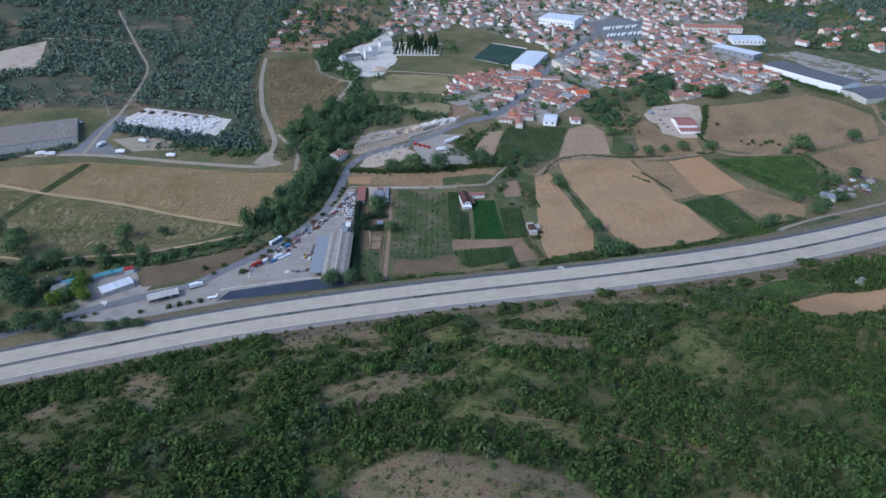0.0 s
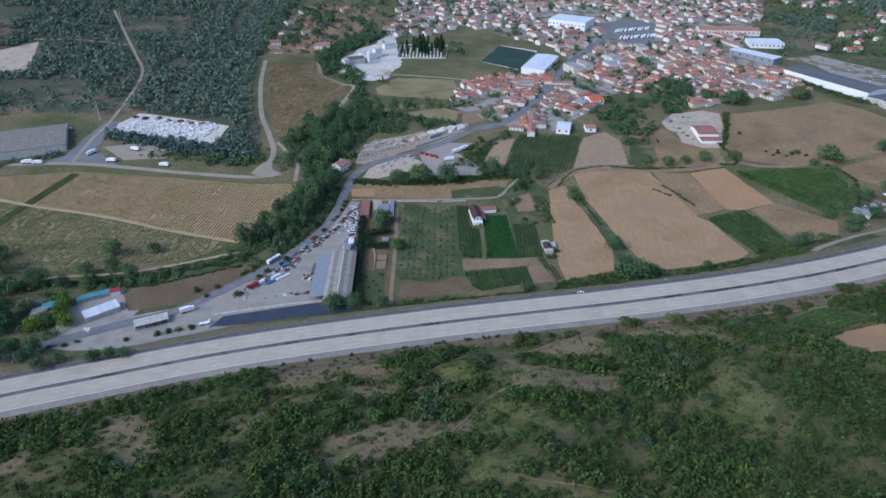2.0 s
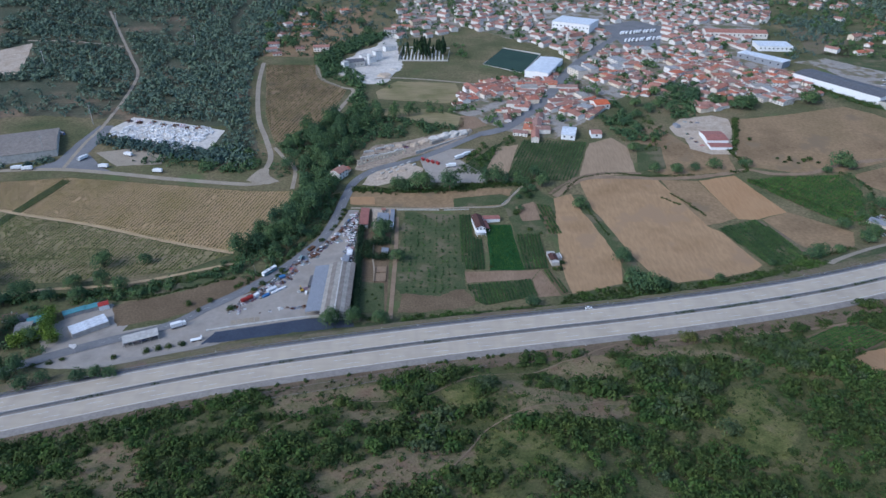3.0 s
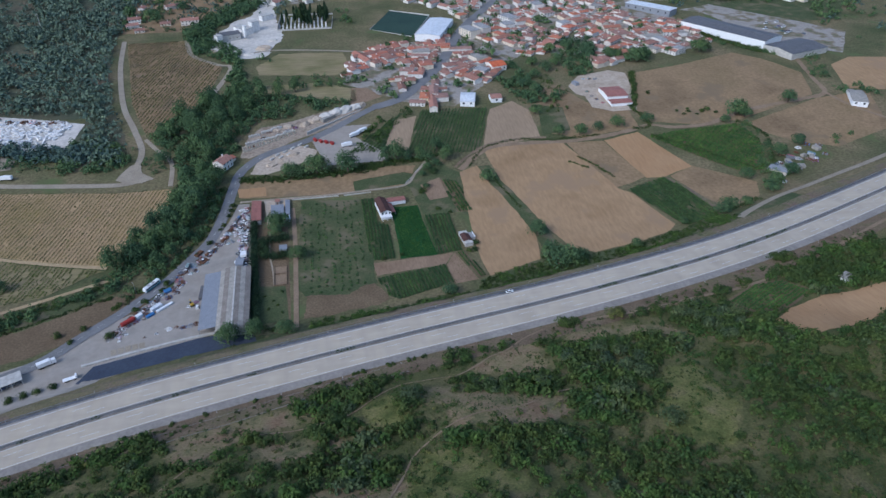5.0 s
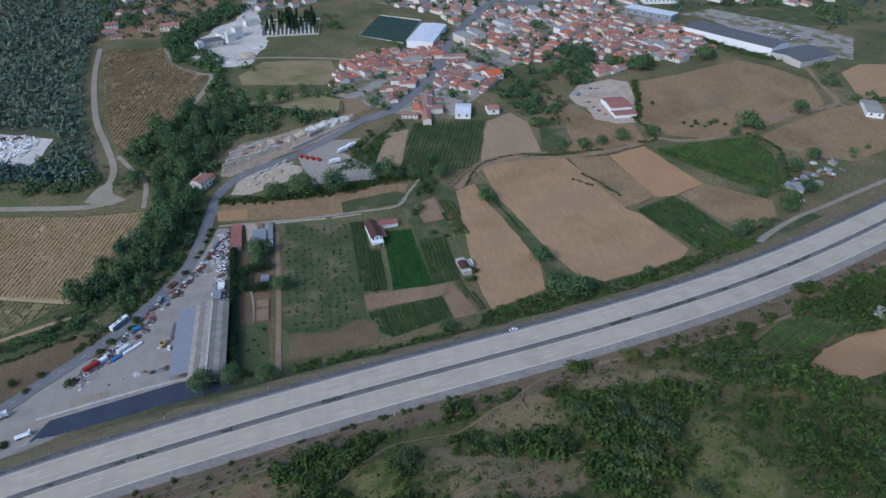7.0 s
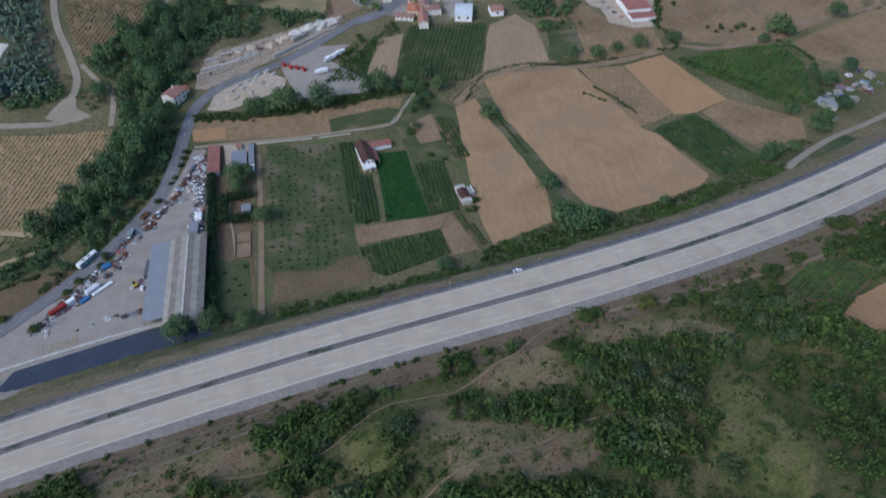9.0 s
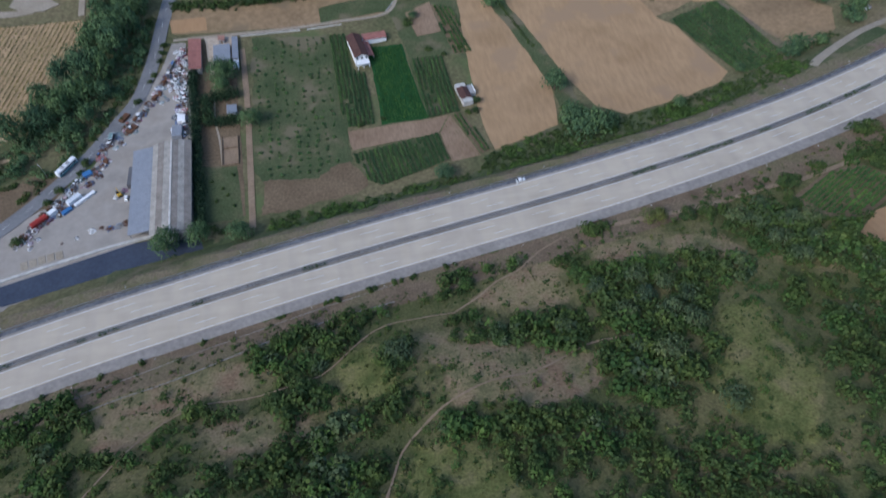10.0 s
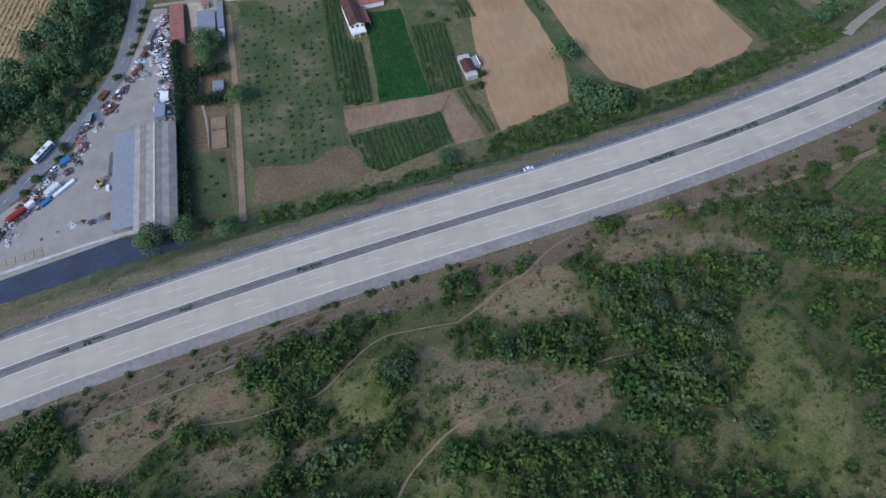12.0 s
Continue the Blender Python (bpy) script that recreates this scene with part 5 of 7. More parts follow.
# wooded stream banks and gardens, too dense to count
def thicket(pts, every, key, label, lo=0.5, hi=1.2, seed=1, gate=-0.4, kinds=None):
    xs, ys = [p[0] for p in pts], [p[1] for p in pts]
    n = int((max(xs) - min(xs)) * (max(ys) - min(ys)) / every)
    x, y, r = scatter((min(xs), max(xs), min(ys), max(ys)), n, seed)
    ok = inside(pts, x, y) & (np.array([noise.noise((a * 0.04, b * 0.04, seed)) for a, b in zip(x, y)]) > gate)
    tagged(new("thicket", quads("thicket", strew(kinds or CLUMP, x[ok], y[ok], r.uniform(lo, hi, ok.sum()), 0, seed), M[key])), label, "thicket", kind="stuff")


LIGHT = [leaves(26, 1.7, 3.4, 0.9, lumps=7, seed=170 + i) for i in range(5)]
CLUMP = [leaves(56, 1.15, 3.2, 0.85, lumps=9, seed=160 + i) for i in range(5)]
thicket([(-164, 645), (-136, 690), (-121, 728), (-92, 712), (-53, 678), (-81, 658), (-86, 638), (-89, 614), (-102, 596), (-110, 569), (-130, 578), (-140, 590), (-134, 610), (-148, 622)], 14, "tree", "leafy thicket along the stream", 0.6, 1.5, 3)
thicket([(-150, 900), (-106, 850), (-99, 783), (-84, 726), (-98, 709), (-116, 725), (-106, 800), (-150, 850)], 11, "tree", "leafy thicket round the vineyard", 0.6, 1.4, 4, -0.4, LIGHT)
thicket([(-166, 455), (-138, 505), (-130, 540), (-132, 568), (-98, 585), (-96, 545), (-103, 502), (-116, 472), (-129, 452), (-141, 437), (-152, 444)], 13, "tree", "leafy thicket between road and vineyard", 0.5, 1.2, 5)
thicket([(149, 719), (179, 760), (183, 713), (183, 674), (208, 683), (231, 735), (223, 787), (277, 796), (250, 720), (219, 710), (202, 662), (163, 659)], 10, "tree", "hedges and trees of village gardens", 0.4, 1.3, 6, -0.2, LIGHT)
thicket([(-336, 660), (-291, 649), (-224, 634), (-200, 650), (-205, 606), (-250, 618), (-300, 634), (-336, 648)], 12, "hazed_wood", "dark conifers beside the stone yard", 0.8, 1.5, 7, -0.6, LIGHT)
thicket([(-290, 612), (-230, 600), (-182, 593), (-176, 606), (-215, 625), (-262, 628)], 24, "tree", "green scrub between road and stone yard", 0.4, 1.1, 30, -0.35, LIGHT)
thicket([(-440, 583), (-400, 601), (-362, 618), (-358, 611), (-398, 594), (-438, 576)], 10, "hazed_wood", "dark hedge before the works hall", 0.6, 1.0, 31, -0.25, LIGHT)
thicket([(-420, 436), (-330, 420), (-300, 413), (-265, 419), (-225, 424), (-190, 436), (-150, 456), (-150, 446), (-190, 424), (-230, 408), (-300, 400), (-420, 415)], 20, "tree", "leafy hedge below the vineyard", 0.5, 1.3, 8, -0.15)
thicket([(410, 805), (455, 768), (472, 742), (466, 736), (446, 758), (402, 800)], 12, "tree", "hedge along the factory front", 0.5, 0.9, 9)
thicket([(485, 722), (507, 740), (480, 668), (512, 640), (560, 650), (560, 640), (500, 628), (470, 639), (456, 661)], 30, "tree", "hedges round the far field", 0.5, 1.2, 10, -0.1, LIGHT)
thicket([(345, 600), (352, 580), (350, 556), (330, 524), (318, 524), (340, 566), (340, 596)], 16, "tree", "hedge beside the crop field", 0.4, 0.9, 11)
thicket([(300, 524), (330, 524), (400, 560), (440, 570), (440, 560), (395, 545), (345, 512), (310, 492)], 45, "tree", "trees round the small farm", 0.4, 1.1, 12, -0.1)
thicket([(-2, 594), (20, 592), (44, 640), (70, 668), (60, 672), (30, 655)], 20, "scrub_bright", "green garden thicket by the vineyard", 0.4, 1.0, 13)
thicket([(-330, 335), (-262, 340), (-236, 362), (-262, 402), (-340, 410)], 60, "tree", "garden trees of the service yard", 0.5, 1.2, 14, -0.05)

thicket([(519, 1148), (590, 1102), (566, 1040), (502, 1090)], 30, "hazed_wood", "dark trees between far fields", 0.6, 1.5, 15, -0.3, LIGHT)
thicket([(660, 1105), (720, 1080), (900, 1150), (900, 1420), (680, 1420)], 60, "hazed_wood", "far dark wood beyond the village", 0.9, 2.0, 16, -0.5, LIGHT)
thicket([(232, 812), (250, 785), (265, 768), (280, 800), (290, 830), (250, 832)], 20, "tree", "dark trees of village gardens", 0.6, 1.3, 17, -0.4, LIGHT)
thicket([(305, 752), (318, 742), (325, 765), (308, 780)], 16, "tree", "dark trees of village gardens", 0.8, 1.4, 18, -0.6, LIGHT)

thicket([(-225, 590), (-193, 590), (-181, 594), (-172, 606), (-172, 625), (-196, 640), (-225, 645)], 28, "tree", "trees at the foot of the wood", 0.7, 1.5, 19, -0.5)
thicket([(-163, 606), (-150, 616), (-141, 600), (-138, 580), (-150, 584), (-158, 592)], 25, "tree", "bushes between two tracks", 0.4, 0.9, 20, -0.5)

thicket([(-177, 949), (-152, 952), (-122, 998), (-100, 1030), (-125, 1040), (-150, 990)], 14, "tree", "leafy trees behind the stone works", 0.6, 1.4, 21, -0.5, LIGHT)
thicket([(-246, 938), (-286, 1160), (-216, 1196), (-110, 1190), (-110, 1040), (-190, 930)], 60, "tree", "garden trees of the hamlet", 0.4, 1.2, 22, -0.05, LIGHT)

thicket([(-85, 714), (-46, 710), (9, 690), (0, 678), (-33, 674), (-76, 654), (-91, 665)], 16, "tree", "leafy thicket behind the builders' yard", 0.5, 1.2, 25, -0.3, LIGHT)
thicket([(-67, 753), (-12, 761), (22, 744), (15, 724), (-23, 727), (-60, 736)], 22, "tree", "hedge between two meadows", 0.4, 1.1, 26, -0.15, LIGHT)
thicket([(-180, 936), (-151, 959), (-120, 1032), (-87, 1033), (-121, 967), (-143, 929), (-140, 862), (-151, 839)], 13, "tree", "dense trees round the stone works", 0.7, 1.6, 27, -0.6, LIGHT)
thicket([(156, 674), (179, 726), (218, 761), (216, 689), (197, 640), (166, 636)], 55, "scrub", "scrubby garden slope below the village", 0.3, 0.9, 28, -0.1, LIGHT)
thicket([(-249, 411), (-224, 422), (-197, 437), (-168, 450), (-154, 462), (-150, 458), (-166, 444), (-196, 431), (-224, 416), (-246, 405)], 9, "scrub_bright", "green reeds along a ditch", 0.25, 0.6, 29, -0.5)

# median and shoulder bushes
YOUNG = [tree_kind("young_tree", "vine", 0.1, 0.9, 0.6, 34, 0.45, 95 + i, "small young orchard tree on thin grass", 4) for i in range(2)]
SMALL = [tree_kind("low_bush", "scrub", 0.1, 0.9, 0.6, 90, 0.4, 90 + i, "low dark bush beside the carriageway", 4) for i in range(2)]
for x0, x1 in ((-134, -131), (-106, -104), (-98, -91), (-63, -59), (-18, -15), (-13, -9), (133, 144), (160, 186), (203, 210), (232, 248), (258, 275), (-164, -161), (-200, -188)):
    for x in np.arange(x0, x1 + 0.1, 1.5):
        p = road_place(float(x), 0.0).translation
        plant(SMALL, p.x, p.y, rng.uniform(0.7, 1.0), "bushes of the central strip")
for x in (-62, -33, -31, -14, -12, -9, 4, 6, 14, 17, 22, 36, 40, -85, -100, -120):
    p = road_place(float(x), 19.6).translation
    plant(SMALL, p.x, p.y, rng.uniform(1.0, 1.7), "bushes of the shoulder")

# ---- far woodland on the hill ----
WOOD = [leaves(18, 1.75, 3.4, 0.9, seed=100 + i) for i in range(6)]
WOOD_EDGE = [(-1200, 1500), (-250, 1500), (-256, 1130), (-248, 905), (-232, 810), (-206, 700), (-186, 655), (-176, 605), (-215, 605), (-226, 640), (-225, 690), (-330, 705), (-420, 715), (-500, 700), (-1100, 640)]
field("wood_floor", [(x, y) for x, y in WOOD_EDGE], M["wood_floor"], "brown floor of a sparse wood", "wood floor", 0.1, rough_edge=3.0)
wx, wy, r = scatter((-820, -180, 600, 1380), 17500, 11)
n1 = np.array([noise.noise((x * 0.012, y * 0.012, 9.0)) + 0.4 * noise.noise((x * 0.05, y * 0.05, 3.0)) for x, y in zip(wx, wy)])
keep = inside(WOOD_EDGE, wx, wy) & (n1 > -0.36)
for p in ([(-345, 600), (-348, 690), (-357, 761), (-376, 849), (-446, 980), (-508, 1091)], [(-435, 952), (-559, 952)], [(-330, 1235), (-322, 1080), (-300, 1020)]):
    for a, b in smooth_line(p, 6):
        keep &= (wx - a) ** 2 + (wy - b) ** 2 > 50
keep &= ~inside([(-650, 885), (-591, 905), (-545, 950), (-525, 890), (-510, 840), (-560, 815), (-650, 795)], wx, wy) & ~inside([(-345, 655), (-345, 715), (-225, 695), (-215, 625)], wx, wy)
heath = np.zeros(len(wx), bool)
for p in ([(-529, 820), (-481, 804), (-469, 847), (-405, 779), (-358, 735), (-374, 708), (-467, 709)], [(-504, 1063), (-401, 1100), (-364, 1021), (-381, 965), (-434, 1005), (-462, 998)]):
    heath |= inside(p, wx, wy)
keep &= ~heath | (r.uniform(size=len(wx)) < 0.22)
tagged(new("woodland", quads("woodland", strew(WOOD, wx[keep], wy[keep], r.uniform(0.95, 1.85, keep.sum()), 0, 12), M["hazed_wood"])), "dark green sparse woodland on the hill", "woodland", kind="stuff")


# ---- buildings ----
def gable(w, d, h, rise, eave=0.5, thick=0.18):
    """Roof of two slopes, the ridge along x."""
    y, z = d / 2 + eave, h - eave * rise / (d / 2)
    return prism([(-y, z), (0, h + rise), (y, z), (y, z - thick), (0, h + rise - thick), (-y, z - thick)], -w / 2 - eave, w / 2 + eave)


def hip(w, d, h, rise, eave=0.5):
    bm = bmesh.new()
    x, y, k = w / 2 + eave, d / 2 + eave, max(w / 2 - d / 2, 0.3)
    low = [bm.verts.new(p) for p in ((-x, -y, h), (x, -y, h), (x, y, h), (-x, y, h))]
    base = [bm.verts.new((*v.co.xy, h - 0.2)) for v in low]
    a, b = bm.verts.new((-k, 0, h + rise)), bm.verts.new((k, 0, h + rise))
    for f in ((low[0], low[1], b, a), (low[2], low[3], a, b), (low[1], low[2], b), (low[3], low[0], a), base[::-1]):
        bm.faces.new(f)
    for i in range(4):
        bm.faces.new((base[i], base[(i + 1) % 4], low[(i + 1) % 4], low[i]))
    bmesh.ops.recalc_face_normals(bm, faces=bm.faces)
    return bm


def walls(w, d, h, rise=0.0, deep=2.0):
    prof = [(-d / 2, -deep), (d / 2, -deep), (d / 2, h), (0, h + rise), (-d / 2, h)] if rise else [(-d / 2, -deep), (d / 2, -deep), (d / 2, h), (-d / 2, h)]
    return prism(prof, -w / 2, w / 2)


PANE = bpy.data.meshes.new("window")
b = box(-0.55, 0.55, -0.06, 0.0, -0.7, 0.7)
b.to_mesh(PANE), b.free()
PANE.materials.append(M["glass"])
DOOR = bpy.data.meshes.new("door")
b = box(-0.5, 0.5, -0.07, 0.0, 0.0, 2.1)
b.to_mesh(DOOR), b.free()
DOOR.materials.append(M["timber"])


def house(w, d, h, rise, kind="gable", wall="plaster", roof="tiles", chimney=True, label="white house with a terracotta tiled roof", name="house", windows=True, category="house"):
    t = new(name)
    part("wall", walls(w, d, h, rise * 0.98 if kind == "gable" else 0), M[wall], t)
    rf = part("roof", gable(w, d, h, rise) if kind == "gable" else hip(w, d, h, rise) if kind == "hip" else box(-w / 2 - 0.2, w / 2 + 0.2, -d / 2 - 0.2, d / 2 + 0.2, h, h + 0.35), M[roof], t)
    if chimney:
        part("chimney", box(w * 0.2, w * 0.2 + 0.7, d * 0.12, d * 0.12 + 0.6, h + 0.2, h + rise + 0.9), M["plaster"], rf)
    if windows:
        for z in np.arange(1.6, h - 0.6, 2.9):
            n = max(2, int(w / 3.2))
            for i in range(n):
                x = -w / 2 + w * (i + 0.5) / n
                if z < 2 and i == n // 2:
                    child("door", DOOR, t, place=pose(x, -d / 2, 0))
                else:
                    child("window", PANE, t, place=pose(x, -d / 2, z))
    return tagged(t, label, category)


def put(src, x, y, turn, seen={}, group="", up=0.0, scale=1.0, label="", wide=1.0, deep=1.0, tall=1.0):
    m = Matrix.LocRotScale(at(x, y, up), Euler((0, 0, radians(turn))), (scale * wide, scale * deep, scale * tall))
    if src.name in seen:
        ob = copy_thing(src, m)
        ob.matrix_basis = m
    else:
        seen[src.name] = 1
        src.matrix_basis = m
        ob = src
    return tagged(ob, label, "", group)


def annexed(t, w, d, h, wing, rise=1.2):
    """A lower wing at the side of a house."""
    x = w / 2 + wing / 2
    ob = part("wing", walls(wing, d * 0.7, h, rise * 0.98), M["plaster"], t)
    ob.location = (x, d * 0.1, 0)
    ob = part("wing_roof", gable(wing, d * 0.7, h, rise, 0.3), M["tiles"], t)
    ob.location = (x, d * 0.1, 0)
    return t


HOMES = [annexed(house(10, 8, 5.4, 1.8), 10, 8, 2.8, 6), annexed(house(9, 9, 3.0, 1.9, "hip"), 9, 9, 2.6, 8), annexed(house(16, 7, 2.9, 1.6, chimney=False), 16, 7, 4.6, 6), house(24, 8, 5.6, 2.0, chimney=False),
         house(11, 8, 3.2, 1.9), house(13, 9, 5.8, 2.1), house(9, 8, 5.6, 1.8, "hip"), house(15, 8, 3.4, 1.9), house(12, 10, 5.9, 2.0, "hip"), house(18, 9, 6.0, 2.1), house(10, 7, 3.0, 1.6), house(14, 11, 6.2, 2.3, "hip")]
FLATS = [house(16, 12, 9.0, 0, "flat", "plaster", "grey_wall", False, "pale flat-roofed apartment block", "apartment_block", True, "apartment block"),
         house(14, 10, 6.2, 0, "flat", "plaster", "sheet_old", False, "pale flat-roofed village building", "flat_roofed_building", True, "building")]
TOWN = {
    "low": [(0, 732), (10, 782), (46, 837), (87, 849), (139, 866), (150, 814), (173, 782), (158, 741), (121, 692), (100, 666), (62, 676), (46, 692)],
    "main": [(139, 814), (170, 771), (214, 792), (263, 771), (267, 741), (309, 792), (358, 761), (412, 792), (418, 886), (398, 966), (540, 1235), (560, 1420), (0, 1420), (14, 1091), (72, 1030), (140, 975), (160, 899)],
    "upper": [(-88, 1025), (-79, 1160), (-60, 1400), (45, 1400), (14, 1074), (-20, 1025)],
    "edge": [(256, 754), (285, 738), (317, 784), (309, 792), (297, 841), (262, 800)],
    "hamlet": [(-246, 938), (-286, 1160), (-216, 1196), (-168, 1125), (-206, 1025)],
    "northeast": [(555, 1110), (575, 1420), (780, 1420), (700, 1240), (610, 1120)],
    "east": [(500, 960), (600, 1200), (760, 1200), (700, 950), (560, 930)],
}
for k in ("low", "main", "upper"):
    field("village_ground", TOWN[k], M["town"], "pale village streets, yards and gardens", "village ground", 0.1, rough_edge=4.0)
PITCH = [(70, 974), (117, 944), (88, 866), (40, 904)]
homes_at, far_homes = [], []
blocked = [[(149, 700), (179, 752), (190, 740), (215, 790), (262, 796), (250, 720), (202, 662), (163, 659)], [(60, 985), (150, 945), (118, 855), (30, 900)], [(140, 1070), (230, 1070), (230, 1170), (145, 1170)], [(360, 1040), (480, 1040), (480, 1110), (360, 1110)], [(360, 890), (445, 890), (440, 975), (360, 975)], [(220, 1095), (281, 1132), (325, 1090), (290, 975), (230, 985)], [(405, 955), (475, 950), (480, 1010), (410, 1015)], [(232, 812), (250, 785), (265, 768), (280, 800), (290, 830), (250, 832)], [(305, 752), (318, 742), (325, 765), (308, 780)]]
lane_pts = [np.array(smooth_line(LOCAL, 6))]
for k, tries, gap_m in (("low", 2600, 10.8), ("main", 9000, 12.2), ("edge", 260, 11.5), ("upper", 800, 17.0), ("northeast", 300, 20.0), ("hamlet", 60, 40.0), ("east", 70, 45.0)):
    P = TOWN[k]
    xs, ys, r = scatter((min(p[0] for p in P), max(p[0] for p in P), min(p[1] for p in P), max(p[1] for p in P)), tries, 31)
    ok = inside(P, xs, ys)
    for bl in blocked:
        ok &= ~inside(bl, xs, ys)
    near = np.argsort(ys[ok])
    for x, y in zip(xs[ok][near], ys[ok][near]):
        g = gap_m * (1.0 if y < 1000 else 1.35)
        if np.min(np.hypot(lane_pts[0][:, 0] - x, lane_pts[0][:, 1] - y)) < 11.5 or any((x - a) ** 2 + (y - c) ** 2 < g * g for a, c in homes_at):
            continue
        if noise.noise((x * 0.02, y * 0.02, 4.4)) < -0.22 + 0.05 * (y < 900):
            continue
        homes_at.append((x, y))
        turn = 30 + 60 * noise.noise((x * 0.008, y * 0.008, 8)) + 25 * noise.noise((x * 0.03, y * 0.03, 1)) + 90 * int(r.integers(0, 4))
        if len(homes_at) > 255:
            far_homes.append((x, y, turn))
            continue
        src = FLATS[r.integers(0, 2)] if r.random() < 0.07 else HOMES[r.integers(0, len(HOMES))]
        put(src, x, y, turn, group="houses of the village", scale=r.uniform(0.8, 1.1), wide=r.uniform(0.7, 1.4), deep=r.uniform(0.8, 1.35), tall=r.uniform(0.62, 0.88))
r = np.random.default_rng(61)
for x, y, turn, k in [(-234, 1106, 20, 0), (-211, 1080, 5, 7), (-209, 1030, 15, 4), (-240, 974, 10, 5), (-228, 938, 15, 4), (-202, 960, 10, 10), (-173, 959, 5, 9), (-169, 1159, 20, 0), (-88, 1052, 10, 9), (-68, 1128, 15, 5),
                      (-53, 1096, 40, 9), (-69, 1078, 10, 7), (-279, 1034, 30, 4), (-242, 1030, 80, 10), (272, 750, 20, 8), (297, 765, 15, 5), (262, 738, 110, 6)]:
    put(HOMES[k], x, y, turn, group="houses of the hamlet", scale=r.uniform(0.95, 1.15), tall=0.85)
# houses too far off to pick apart, in one mesh
fv, ff, fm = [], [], []
for x, y, turn in far_homes:
    w, d, h = rng.uniform(9, 18), rng.uniform(8, 12), rng.uniform(2.6, 5.2)
    m = place = Matrix.LocRotScale(at(x, y), Euler((0, 0, radians(turn))), None)
    p = [(-w / 2, -d / 2), (w / 2, -d / 2), (w / 2, d / 2), (-w / 2, d / 2)]
    b0 = len(fv)
    fv += [m @ Vector((a, c, -2)) for a, c in p] + [m @ Vector((a, c, h)) for a, c in p] + [m @ Vector((-w / 2, 0, h + 1.8)), m @ Vector((w / 2, 0, h + 1.8))]
    fv += [m @ Vector(q) for q in ((-w / 2 - .5, -d / 2 - .5, h - .15), (w / 2 + .5, -d / 2 - .5, h - .15), (w / 2 + .5, 0, h + 2), (-w / 2 - .5, 0, h + 2), (w / 2 + .5, d / 2 + .5, h - .15), (-w / 2 - .5, d / 2 + .5, h - .15))]
    ff += [tuple(b0 + i for i in q) for q in ((0, 1, 5, 4), (1, 2, 6, 9, 5), (2, 3, 7, 6), (3, 0, 4, 8, 7), (10, 11, 12, 13), (13, 12, 14, 15))]
    fm += [0, 0, 0, 0, 1, 1]
me = mesh_of("far_houses", fv, ff, M["plaster"])
me.materials.append(M["tiles"])
me.polygons.foreach_set("material_index", fm)
tagged(new("far_houses", me), "far white village houses with terracotta roofs", "houses", kind="stuff")
gx_, gy_, r = scatter((-330, 820, 690, 1420), 4600, 77)
free = np.zeros(len(gx_), bool)
for k in TOWN:
    free |= inside(TOWN[k], gx_, gy_)
free |= (np.array([noise.noise((x * 0.01, y * 0.01, 6.0)) for x, y in zip(gx_, gy_)]) > 0.12) & (gy_ > 760) & (np.array(gx_) > -150)
for bl in blocked + [[(240, 590), (250, 730), (460, 770), (470, 640)], [(393, 850), (450, 735), (500, 765), (455, 885)], [(-145, 820), (-150, 985), (0, 985), (0, 820)], [(470, 740), (560, 680), (600, 760), (510, 800)], [(435, 920), (488, 945), (565, 855), (600, 800), (545, 725), (505, 750), (485, 770)]]:
    free &= ~inside(bl, gx_, gy_)
free &= np.array([min((x - a) ** 2 + (y - c) ** 2 for a, c in homes_at) > 42 for x, y in zip(gx_, gy_)])
lp = lane_pts[0]
free &= np.array([np.min(np.hypot(lp[:, 0] - x, lp[:, 1] - y)) > 6 for x, y in zip(gx_, gy_)])
GARDEN = [leaves(32, 1.75, 3.4, 0.9, seed=140 + i) for i in range(5)]
tagged(new("village_trees", quads("village_trees", strew(GARDEN, gx_[free], gy_[free], r.uniform(0.7, 1.9, free.sum()), 0, 14), M["tree"])), "dark green garden trees among the houses", "trees", kind="stuff")
ex, ey, r = scatter((440, 900, 780, 1420), 2000, 78)
far_green = np.array([noise.noise((x * 0.012, y * 0.012, 2.0)) for x, y in zip(ex, ey)]) > -0.05
for bl in [[(393, 850), (450, 735), (500, 765), (455, 885)], [(470, 740), (560, 680), (600, 760), (510, 800)], [(470, 940), (560, 1010), (700, 960), (620, 850), (540, 850)], [(435, 920), (488, 945), (565, 855), (600, 800), (545, 725), (505, 750), (485, 770)]]:
    far_green &= ~inside(bl, ex, ey)
hx_, hy_, r2 = scatter((-300, -60, 980, 1420), 500, 79)
ex, ey = np.concatenate([ex[far_green], hx_]), np.concatenate([ey[far_green], hy_])
FAR = [leaves(22, 2.0, 3.6, 0.9, seed=150 + i) for i in range(4)]
tagged(new("far_trees", quads("far_trees", strew(FAR, ex, ey, r.uniform(0.6, 1.6, len(ex)), 0, 15), M["hazed_wood"])), "far dark trees and hedges between fields", "trees", kind="stuff")


def place_of(x, y, turn=0.0, up=0.0, scale=1.0):
    return Matrix.LocRotScale(at(x, y, up), Euler((0, 0, radians(turn))), (scale, scale, scale))


def flat_windows(t, w, d, h, n, z=1.7):
    for i in range(n):
        child("window", PANE, t, place=pose(-w / 2 + w * (i + 0.5) / n, -d / 2, z))


# ---- the long shed of the scrap dealer ----
shed = thing("industrial_shed", place_of(-76.5, 420.5, 2.6), "long twin-bay shed with weathered fibre cement roof", "shed")
part("wall", walls(17.2, 57.5, 6.0), M["grey_wall"], shed)


